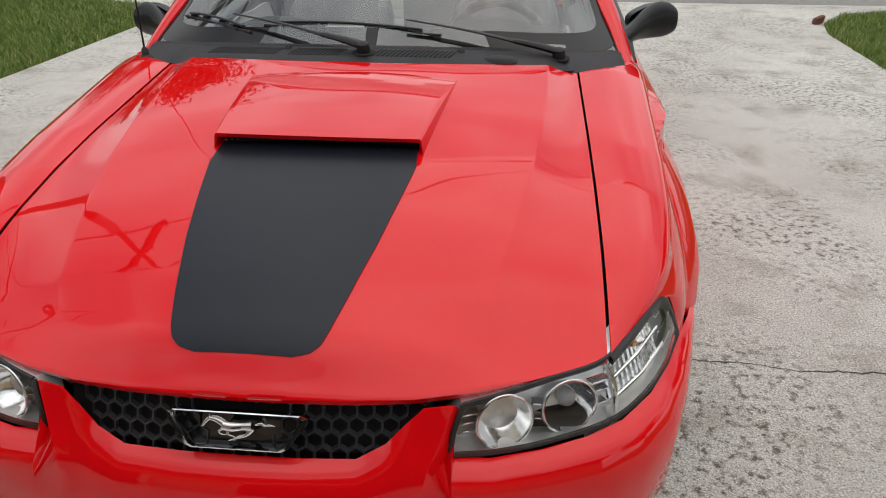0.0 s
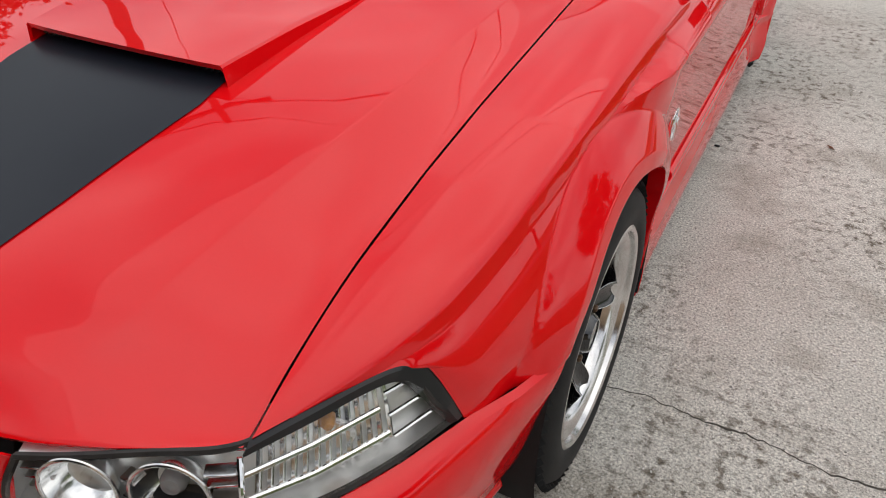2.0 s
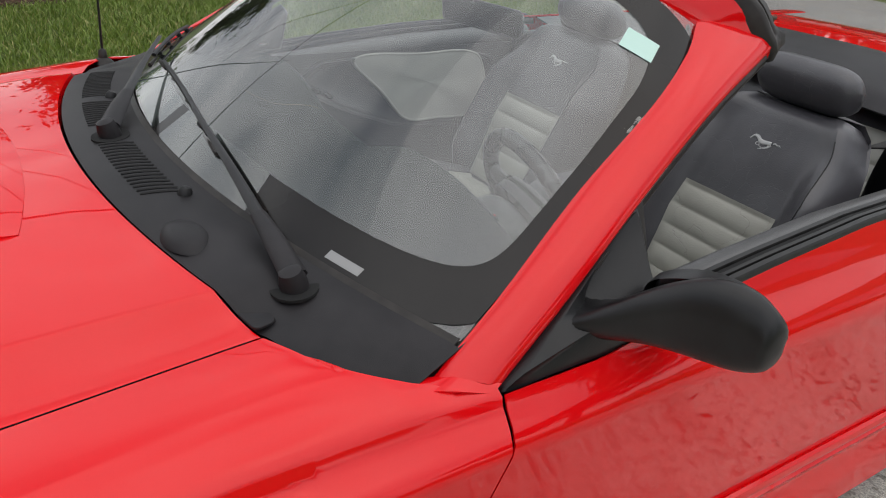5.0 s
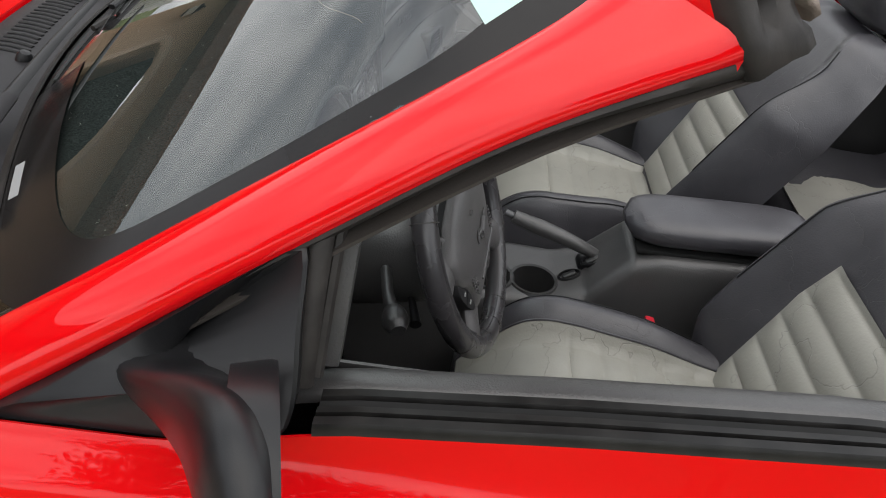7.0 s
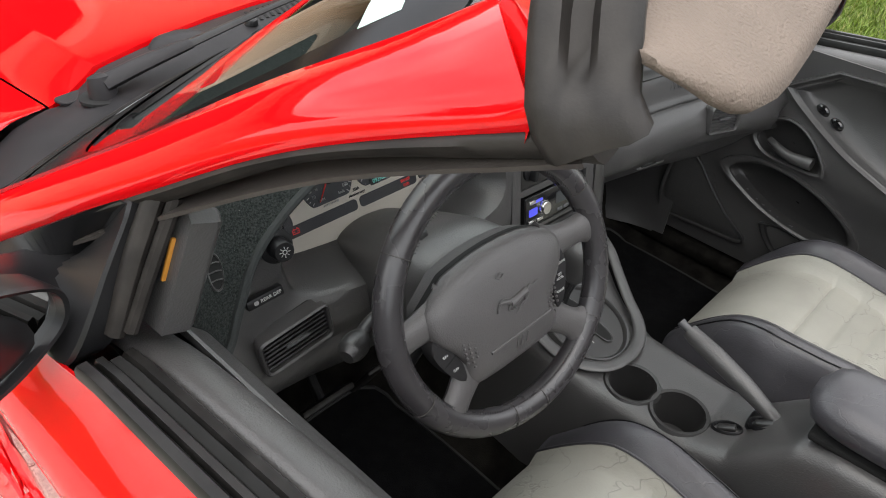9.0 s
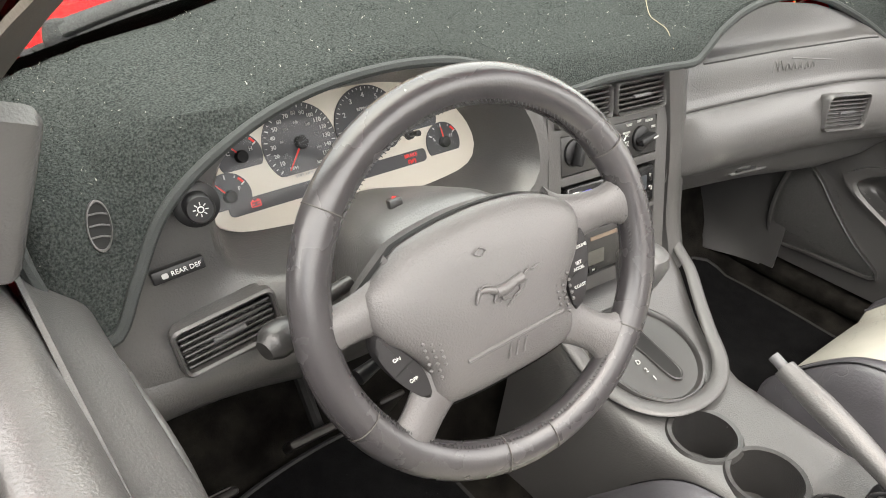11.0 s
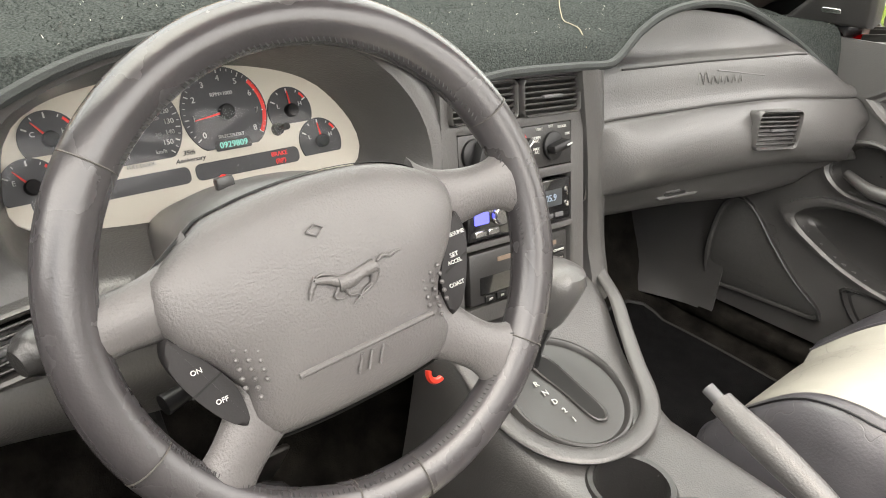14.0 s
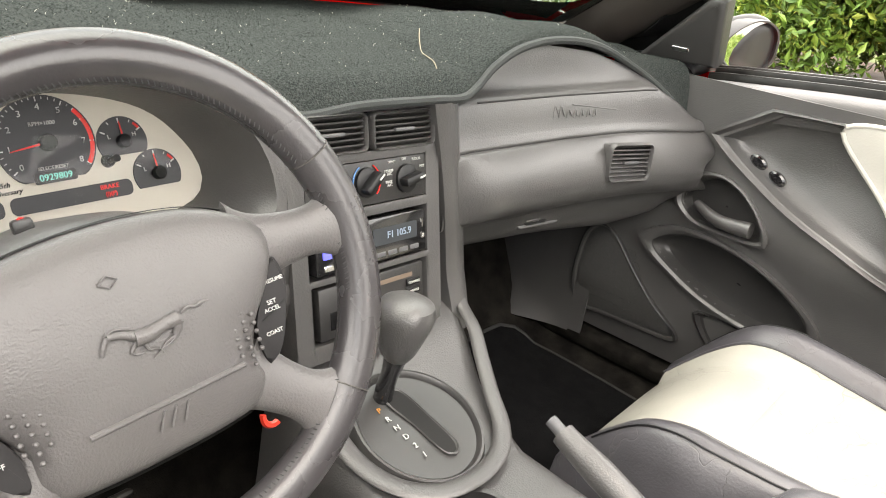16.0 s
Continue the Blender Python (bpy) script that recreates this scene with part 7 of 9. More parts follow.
# ---- inner door panels ----
ARMREST = [(0.86, 0.714), (0.90, 0.700), (0.94, 0.684), (1.05, 0.679), (1.16, 0.684), (1.26, 0.706)]


def door_card(mirror):
    s = -1 if mirror else 1
    ob = door_r if mirror else door_l

    def xin(y, z):
        return 0.735 - (0.0 if mirror else 0.045 * smooth01((y - 0.80) / 0.08) * smooth01((0.87 - z) / 0.06)) - 0.030 * math.exp(-((z - 0.66) / 0.09) ** 2) * smooth01((y - 0.95) / 0.25) + 0.02 * smooth01((0.45 - z) / 0.15)
    scoop_o = [(0.985, 0.812), (1.01, 0.838), (1.08, 0.850), (1.30, 0.856), (1.60, 0.850), (1.74, 0.82), (1.76, 0.70), (1.70, 0.620), (1.52, 0.614), (1.36, 0.626), (1.24, 0.668), (1.14, 0.706), (1.05, 0.752), (1.00, 0.788)]
    handle_o = [(0.965, 0.655), (0.985, 0.700), (1.03, 0.715), (1.08, 0.698), (1.125, 0.655), (1.128, 0.630), (1.06, 0.622), (1.0, 0.625)]
    pocket_o = [(0.93, 0.550), (0.975, 0.586), (1.05, 0.594), (1.14, 0.575), (1.22, 0.528), (1.250, 0.490), (1.235, 0.463), (1.17, 0.458), (1.08, 0.472), (1.0, 0.502)]
    holes = [[(v.x, v.y) for v in closed_curve([(y, z, 0) for y, z in o], 60)] for o in ((scoop_o, handle_o, pocket_o) if mirror else (handle_o, pocket_o))]

    def inside(y, z, poly):
        hit = False
        for (y0, z0), (y1, z1) in zip(poly, poly[1:] + poly[:1]):
            if (z0 > z) != (z1 > z) and y < y0 + (z - z0) * (y1 - y0) / (z1 - z0):
                hit = not hit
        return hit
    rows = []
    for i in range(107):
        y = 0.80 + 0.01 * i
        rows.append([(s * xin(y, z), y, z) for z in [0.880 - 0.0075 * k for k in range(78)]])
    bm = grid(rows)
    cut = []
    for f in bm.faces:
        c = f.calc_center_median()
        if any(inside(c.y, c.z, h) for h in holes):
            cut.append(f)
    bmesh.ops.delete(bm, geom=cut, context="FACES")
    card = part("door_card", bm, VINYL, ob, "charcoal moulded inner door panel", thick=0.004)
    # Near-black shell, so the hollow of the door looks unlit
    bm = grid([[(s * 0.76, 0.80 + 0.04 * i, 0.30), (s * 0.86, 0.80 + 0.04 * i, 0.36), (s * 0.85, 0.80 + 0.04 * i, 0.84)] for i in range(27)])
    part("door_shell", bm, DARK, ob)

    def onto(pts, off, n=60):
        return [Vector((s * (xin(v.x, v.y) - off), v.x, v.y)) for v in closed_curve([(y, z, 0) for y, z in pts], n)]

    def inset(name, pts, rim, depth, mat_rim, mat_in, label="", rim_h=0.006):
        cy, cz = sum(p[0] for p in pts) / len(pts), sum(p[1] for p in pts) / len(pts)
        big = [((y - cy) * rim + cy, (z - cz) * rim + cz) for y, z in pts]
        o1, o2, i1 = onto(big, -0.002), onto(big, rim_h), onto(pts, rim_h * 0.7)
        rings = []
        for k, d in ((0.985, 0.35), (0.965, 0.0), (0.93, -0.55), (0.86, -0.88), (0.65, -1.0), (0.35, -1.0), (0.03, -1.0)):
            rings.append(onto([((y - cy) * k + cy, (z - cz) * k + cz) for y, z in pts], d * rim_h if d > 0 else 0.003 + d * depth))
        half = [p.lerp(q, 0.5) for p, q in zip(o2, i1)]
        for p in half:
            p.x -= s * 0.003
        r = part(name, grid([o1, o2, half, i1], closed=True), mat_rim, card, label)
        part(name + "_floor", grid([i1] + rings, closed=True), mat_in, card)
        return r
    if mirror:
        inset("armrest_scoop", scoop_o, 1.05, 0.028, VINYL, VINYL, "moulded recess with window switches", 0.012)
    white = [(1.20, 0.856), (1.45, 0.860), (1.68, 0.846), (1.72, 0.72), (1.67, 0.645), (1.51, 0.640), (1.386, 0.650), (1.30, 0.745)] if mirror else [(1.27, 0.775), (1.45, 0.785), (1.68, 0.770), (1.70, 0.70), (1.65, 0.645), (1.50, 0.640), (1.386, 0.650), (1.31, 0.710)]
    part("pale_insert", grid([onto(white, -0.026), onto(white, 0.008), onto(white, 0.014), [sum(onto(white, 0.018), Vector()) / 60] * 60], closed=True), DOOR_CLOTH, card, "pale grey vinyl insert")
    e = onto(white, 0.012)
    part("insert_bead", tube(e + [e[0]], 0.0045, 8), DOOR_CLOTH, card)
    # Handle and pocket floors are coloured darker, adding shade to the recesses
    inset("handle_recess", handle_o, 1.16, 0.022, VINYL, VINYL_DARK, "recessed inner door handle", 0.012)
    part("inner_handle", tube([(s * (xin(1.0, 0.66) - 0.002), 0.995, 0.655), (s * (xin(1.05, 0.65) - 0.012), 1.05, 0.642), (s * (xin(1.11, 0.65) - 0.006), 1.11, 0.645)], [0.008, 0.012, 0.015], 12, None, 16), VINYL, card, "grey pull lever")
    spk = [(0.790, 0.522), (0.815, 0.545), (0.850, 0.535), (0.905, 0.478), (0.960, 0.425), (1.012, 0.382), (1.015, 0.362), (0.95, 0.355), (0.86, 0.350), (0.800, 0.347), (0.780, 0.370), (0.776, 0.44)]
    inset("speaker_rim", spk, 1.06, -0.004, VINYL_DARK, SPEAKER, "dark speaker grille with a honeycomb pattern", 0.012)
    bm = bmesh.new()
    for i in range(7):
        for j in range(6):
            y, z = 0.800 + 0.026 * i + (0.013 if j % 2 else 0), 0.392 + 0.0225 * j
            if math.hypot(y - 0.850, (z - 0.440) * 0.9) < 0.072:
                ring(face_m((s * (xin(y, z) - 0.0052), y, z), (0, s, 0), (0, 0, 1)), 0.0128, 0.0007, 6, 4, bm)
    tagged(part("speaker_honeycomb", bm, VINYL_DARK, card), kind="stuff")
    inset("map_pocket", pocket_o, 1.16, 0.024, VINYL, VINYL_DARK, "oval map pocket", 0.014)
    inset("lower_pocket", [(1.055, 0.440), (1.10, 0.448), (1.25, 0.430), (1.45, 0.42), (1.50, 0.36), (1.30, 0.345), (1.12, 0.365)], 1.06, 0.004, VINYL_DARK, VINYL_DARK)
    for y, z in ((1.078, 0.758), (1.118, 0.740)) if mirror else ():
        m = face_m((s * (xin(y, z) + 0.018), y, z), (0, -s * 0.9, -0.5), (0, 0.2, 1))
        b = part("window_switch", lathe(m @ Matrix.Diagonal((1.5, 0.85, 1, 1)), [(0.0115, -0.002), (0.0115, 0.005), (0.008, 0.008), (0, 0.007)], 24), GLOSS_BLACK, card, "oval window switch")
    if not mirror:
        # armrest with a sunk switch panel beside the driver
        rows = []
        for i in range(39):
            y = 0.875 + 0.01 * i
            z = lin(y, [(0.875, 0.818), (0.95, 0.806), (1.10, 0.798), (1.26, 0.785)])
            xi = (lin(y - 0.02, ARMREST) + lin(y, ARMREST) + lin(y + 0.02, ARMREST)) / 3
            d = smooth01((y - 0.945) / 0.035) * smooth01((1.22 - y) / 0.04)
            w = 0.735 - xi
            rows.append(cr([(0.735, y, z + 0.030), (0.735 - 0.18 * w, y, z + 0.008), (0.735 - 0.30 * w, y, z - 0.034 * d), (0.735 - 0.58 * w, y, z - 0.034 * d), (0.735 - 0.70 * w, y, z + 0.002), (0.735 - 0.88 * w, y, z + 0.005), (xi, y, z - 0.012), (xi + 0.002, y, z - 0.070), (xi + 0.012, y, z - 0.150)], 34))
        rest = part("armrest", grid(rows), VINYL, card, "grained charcoal armrest with a sunk switch panel", thick=0.003, sharp=70)
        part("switch_plate", rbox(pose(0.7090, 1.022, 0.774, 3, 0, 0), (0.0150, 0.110, 0.004), 0.0015, 2), SATIN_DARK, rest, "smooth grey switch plate")
        part("mirror_switch", rbox(pose(0.7090, 1.012, 0.782, 3, 0, 0), (0.0110, 0.024, 0.014), 0.002, 2), BLACK, rest, "black mirror switch")
        part("window_switch", rbox(pose(0.7090, 1.056, 0.779, 3, 0, 0), (0.0110, 0.026, 0.012), 0.002, 2), BLACK, rest, "black window switch")
    # tweeter pod behind the door mirror
    m = face_m((s * 0.735, 0.905, 0.950), (0, -s, 0.0), (-0.36 * s, 0, 1))
    back = 0.034 if not mirror else 0.056
    tri = [(0.100 * s, -0.058), (-back * s, -0.052), (-(back + 0.008) * s, 0.070), (-(back - 0.004) * s, 0.080), (-(back - 0.022) * s, 0.072)]
    if sum(p[0] * q[1] - q[0] * p[1] for p, q in zip(tri, tri[1:] + tri[:1])) < 0:
        tri.reverse()
    tw = part("tweeter_pod", prism(m @ pose(0, 0, -0.02) if not mirror else m @ pose(0, 0, -0.02), tri, 0.040, 0.014, 4), VINYL_DARK if mirror else VINYL, ob, "tweeter pod at the mirror")
    part("pod_badge", prism(m @ pose(0.010 * s, -0.024, 0.0205), rounded(0.034, 0.009, 0.004), 0.002, 0.0006, 1), SATIN_METAL, tw, "small bright badge")
    if not mirror:
        part("amber_strip", rbox(m @ pose(-0.022, 0.024, -0.021, 0, 0, 3), (0.0038, 0.046, 0.006), 0.0012, 2), AMBER, tw, "amber marker strip")


SPEAKER = mat("woven_speaker_mesh", (0.058, 0.057, 0.056), 0.6, tint=(0.078, 0.076, 0.074), tint_size=300, grain=0.9, grain_size=900)
door_card(False)
door_card(True)
for s in (1, -1):
    rows = []
    for i in range(14):
        y = 0.44 + 0.375 * i / 13
        g = smooth01((y - 0.58) / 0.22)
        rows.append(cr([(s * 0.748, y, 0.74), (s * 0.744, y, 0.60), (s * 0.741, y, 0.48), (s * 0.738, y, 0.40), (s * (0.730 + 0.006 * g), y, 0.335), (s * (0.705 + 0.030 * g), y, 0.300), (s * (0.668 + 0.066 * g), y, 0.275)], 22))
    part("kick_panel", grid(rows), VINYL, car, "grey flared kick panel", thick=0.004)
    part("inner_sill", rbox(pose(s * 0.775, 1.27, 0.268, 0, 0, 0), (0.09, 1.32, 0.045), 0.018, 4), CARPET_GREY, car)

# ---- headlamps ----
LAMP = [
    [(0.384, -0.889, 0.655), (0.370, -0.910, 0.612), (0.364, -0.915, 0.566)],
    [(0.440, -0.866, 0.660), (0.446, -0.895, 0.612), (0.442, -0.900, 0.566)],
    [(0.530, -0.820, 0.667), (0.541, -0.855, 0.620), (0.537, -0.871, 0.573)],
    [(0.628, -0.763, 0.672), (0.642, -0.798, 0.630), (0.648, -0.815, 0.582)],
    [(0.688, -0.678, 0.690), (0.712, -0.708, 0.642), (0.718, -0.736, 0.586)],
    [(0.732, -0.604, 0.702), (0.760, -0.626, 0.650), (0.770, -0.640, 0.586)],
    [(0.756, -0.562, 0.700), (0.786, -0.566, 0.642), (0.808, -0.536, 0.586)],
]


def headlamp(mirror):
    def side(bm):
        return flip(bm) if mirror else bm
    rows = [cr(s, 14) for s in LAMP]
    body = []
    for r in rows:
        body.append([p + Vector((-0.022, 0.050, 0.004 - 0.006 * (k / 13))) for k, p in enumerate(r)])
    cols = [cr([b[j] for b in body], 40) for j in range(14)]
    deep = [[c[i] for c in cols] for i in range(40)]
    lens = [cr([b[j] for b in rows], 40) for j in range(14)]
    face = [[c[i] for c in lens] for i in range(40)]
    bm = grid(deep)
    rim_a = face[0] + [r[-1] for r in face] + list(reversed(face[-1])) + [r[0] for r in reversed(face)]
    rim_b = deep[0] + [r[-1] for r in deep] + list(reversed(deep[-1])) + [r[0] for r in reversed(deep)]
    grid([rim_a, rim_b], bm=bm)
    hl = part("headlamp", side(bm), LAMP_BOWL, car, "clear headlamp with two round bowls and an indicator")
    mid = [p.lerp(q, 0.25) for p, q in zip(rim_a, rim_b)]
    part("lamp_gasket", side(tube([p + Vector((-0.002, 0.004, 0)) for p in rim_a], 0.0055, 6)), RUBBER, hl)
    part("outer_lens", side(grid(face)), LAMP_GLASS, hl, "clear moulded lens").visible_shadow = False
    for c, r, ball in (((0.452, -0.866, 0.611), 0.051, False), ((0.565, -0.824, 0.619), 0.051, True)):
        m = face_m(c, (0.93, 0.36, 0), (0, 0.15, 1))
        bowl = part("lamp_bowl", side(lathe(m, [(r, 0.004), (r * 0.96, 0.004), (r * 0.86, -0.014), (r * 0.60, -0.034), (r * 0.25, -0.044), (0, -0.045)], 40)), LAMP_CHROME, hl, "polished round reflector")
        part("bowl_ring", side(ring(m @ pose(0, 0, 0.004), r, 0.0030, 48, 8)), SATIN_METAL, bowl)
        if ball:
            part("bulb_shield", side(lathe(m @ pose(0, 0.010, -0.030), [(0.014, 0), (0.017, 0.012), (0.017, 0.022), (0.012, 0.030), (0, 0.033)], 24)), mat("grey_bulb_cap", (0.20, 0.20, 0.20), 0.25), bowl)
        else:
            part("bulb", side(lathe(m @ pose(0, 0.004, -0.040), [(0.008, 0), (0.008, 0.024), (0.004, 0.030), (0, 0.031)], 16)), LAMP_GLASS, bowl)
    # bright webs between the bowls and the indicator
    for a, b in ((((0.506, -0.832, 0.600)), (0.518, -0.838, 0.600)), ((0.500, -0.832, 0.628), (0.522, -0.828, 0.628))):
        part("lamp_web", side(rbox(Matrix.Translation(Vector(a).lerp(Vector(b), 0.5)), (0.026, 0.020, 0.004), 0.001, 1)), SATIN_METAL, hl)
    for k in range(3):
        part("lamp_web", side(rbox(pose(0.388, -0.868, 0.590 + 0.018 * k, 0, 0, 20), (0.040, 0.02, 0.0035), 0.001, 1)), SATIN_METAL, hl)
    for z in (0.600, 0.630, 0.650):
        part("lamp_web", side(rbox(pose(0.616, -0.785, z, 0, 0, 32), (0.040, 0.02, 0.0035), 0.001, 1)), SATIN_METAL, hl)
    part("lamp_divider", side(tube([(0.636, -0.770, 0.668), (0.648, -0.790, 0.630), (0.652, -0.800, 0.588)], 0.004, 8, None, 10)), CHROME, hl, "bright divider")
    for f, lo, hi in ((0.36, 3.15, 5.0), (0.66, 3.15, 5.1)):
        pts = []
        for i in range(14):
            u = lo + (hi - lo) * i / 13
            k = min(5, int(u))
            a = Vector(LAMP[k][0]).lerp(Vector(LAMP[k][2]), f)
            b = Vector(LAMP[k + 1][0]).lerp(Vector(LAMP[k + 1][2]), f)
            pts.append(a.lerp(b, u - k) + Vector((-0.004, -0.006, 0.0)))
        part("indicator_bar", side(tube(pts, 0.0042, 8)), CHROME, hl, "bright bar across the indicator")
    for k in range(13):
        u = 3.2 + 1.75 * k / 12
        i0 = min(5, int(u))
        a = Vector(LAMP[i0][0]).lerp(Vector(LAMP[i0 + 1][0]), u - i0)
        b = Vector(LAMP[i0][2]).lerp(Vector(LAMP[i0 + 1][2]), u - i0)
        part("reflector_flute", side(tube([a.lerp(b, 0.12) + Vector((-0.016, 0.030, 0)), a.lerp(b, 0.5) + Vector((-0.018, 0.034, 0)), a.lerp(b, 0.9) + Vector((-0.016, 0.030, 0))], 0.0048, 6, None, 6)), LAMP_CHROME, hl)
    part("indicator_bulb", side(lathe(face_m((0.688, -0.664, 0.652), (0.75, 0.6, 0), (0, 0, 1)), [(0.010, -0.01), (0.010, 0.006), (0.006, 0.012), (0, 0.013)], 18)), AMBER, hl, "amber bulb")
    m = face_m((0.690, -0.690, 0.632), (0.74, 0.67, 0), (0, 0, 1))
    part("indicator_bowl", side(lathe(m @ pose(0, 0, -0.014) @ Matrix.Diagonal((1.25, 1, 1, 1)), [(0.040, 0.004), (0.036, 0.0), (0.018, -0.010), (0, -0.012)], 32)), LAMP_CHROME, hl, "silvered indicator bowl")
    for k in range(3):
        f = 0.25 + 0.25 * k
        a = Vector(LAMP[5][0]).lerp(Vector(LAMP[5][2]), f)
        b = Vector(LAMP[6][0]).lerp(Vector(LAMP[6][2]), f)
        part("marker_bar", side(tube([a.lerp(b, 0.15) + Vector((-0.006, -0.004, 0)), a.lerp(b, 0.85) + Vector((-0.006, 0, 0))], 0.003, 6)), CHROME, hl)
    # black lid over the outer corner
    o = cr([(0.638, -0.752, 0.678), (0.688, -0.676, 0.698), (0.733, -0.601, 0.709), (0.759, -0.560, 0.704), (0.778, -0.546, 0.672), (0.797, -0.534, 0.628), (0.812, -0.524, 0.582)], 40)
    i = cr([(0.640, -0.768, 0.670), (0.690, -0.694, 0.683), (0.731, -0.622, 0.690), (0.752, -0.588, 0.684), (0.772, -0.572, 0.654), (0.790, -0.560, 0.618), (0.806, -0.545, 0.586)], 40)
    bm = grid([o, [p.lerp(q, 0.5) + Vector((0.003, -0.004, 0.004)) for p, q in zip(o, i)], i, [p + Vector((-0.01, 0.03, -0.004)) for p in i]])
    part("lamp_lid", side(bm), MIRROR_PLASTIC, hl, "black plastic surround", thick=0.003)


LAMP_CHROME = mat("bright_reflector", (0.93, 0.93, 0.92), 0.16, metal=1.0)
LAMP_BOWL = mat("silvered_lamp_body", (0.86, 0.86, 0.85), 0.34, metal=0.85, tint=(0.74, 0.74, 0.73), tint_size=40.0, rough_var=0.05)
headlamp(False)
headlamp(True)

# ---- grille and badge ----
def grille_y(x, z):
    return -0.896 + 0.20 * x * x - 0.42 * (0.66 - z)


# Backing sheet coloured near-black for the shade behind the honeycomb
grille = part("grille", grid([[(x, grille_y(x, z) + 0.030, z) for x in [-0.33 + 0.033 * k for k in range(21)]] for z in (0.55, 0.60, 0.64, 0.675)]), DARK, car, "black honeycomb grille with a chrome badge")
bm = bmesh.new()
R = 0.0166
for i in range(-12, 13):
    for j in range(0, 5):
        x, z = 0.0288 * i + (0.0144 if j % 2 else 0), 0.563 + 0.0249 * j
        half = lin(z, [(0.555, 0.205), (0.60, 0.255), (0.66, 0.318)])
        if abs(x) > half + 0.004 or (abs(x) < lin(z, [(0.585, 0.062), (0.645, 0.105)]) and 0.58 < z < 0.650):
            continue
        rows = []
        for k in range(7):
            t = radians(60 * k + 30)
            c, s = math.cos(t), math.sin(t)
            ring_pts = []
            for rr, dy in ((R + 0.0002, 0.0), (R - 0.0020, 0.0), (R - 0.0024, 0.009), (R + 0.0002, 0.009)):
                px, pz = x + rr * c, z + rr * s
                ring_pts.append(Vector((px, grille_y(px, pz) + dy, pz)))
            rows.append(ring_pts)
        grid(rows, closed=True, bm=bm)
part("honeycomb", bm, mat("gloss_black_honeycomb", (0.030, 0.031, 0.035), 0.30, spec=0.8, grain=0.05), grille, "black honeycomb mesh", smooth=False)
gm = face_m((0.003, -0.940, 0.618), (1, 0, 0), (0, 0.50, 1)) @ Matrix.Diagonal((1, 0.86, 1, 1))
CORRAL = [(-0.118, 0.030), (-0.108, 0.036), (0.108, 0.036), (0.118, 0.030), (0.117, 0.022), (0.086, -0.030), (0.076, -0.036), (-0.076, -0.036), (-0.086, -0.030), (-0.117, 0.022)]
cc = []
for (x0, y0), (x1, y1) in zip(CORRAL, CORRAL[1:] + CORRAL[:1]):
    cc += [(x0 + (x1 - x0) * k / 4, y0 + (y1 - y0) * k / 4) for k in range(4)]
rows = [[gm @ Vector((x * s, y * s, z)) for x, y in cc] for s, z in ((1.04, -0.012), (1.05, 0.0), (1.03, 0.006), (0.965, 0.007), (0.935, 0.001), (0.925, -0.008))]
badge = part("grille_badge", grid(rows, closed=True), CHROME, grille, "chrome framed badge with a running horse")
rows = [[gm @ Vector((x * s, y * s, z)) for x, y in cc] for s, z in ((0.955, -0.002), (0.90, -0.030), (0.0, -0.032))]
part("badge_well", grid(rows, closed=True), GLOSS_BLACK, badge)
part("badge_horse", horse(gm @ pose(0.0, 0.002, -0.004), 0.125, 0.007, 0.0015), SATIN_METAL, badge, "bright running horse")

# engine bay and nose behind the panels, near-black so that the panel gaps look shaded
part("inner_nose", rbox(pose(0, -0.55, 0.50), (1.20, 0.56, 0.20), 0.02), DARK, car)
part("engine_bay", grid([[(x, y, lin(y, SEAM_Z) - 0.05) for x in (-0.70, -0.62, 0.0, 0.62, 0.70)] for y in (-0.66, -0.4, -0.1, 0.2, 0.5)]), DARK, car)


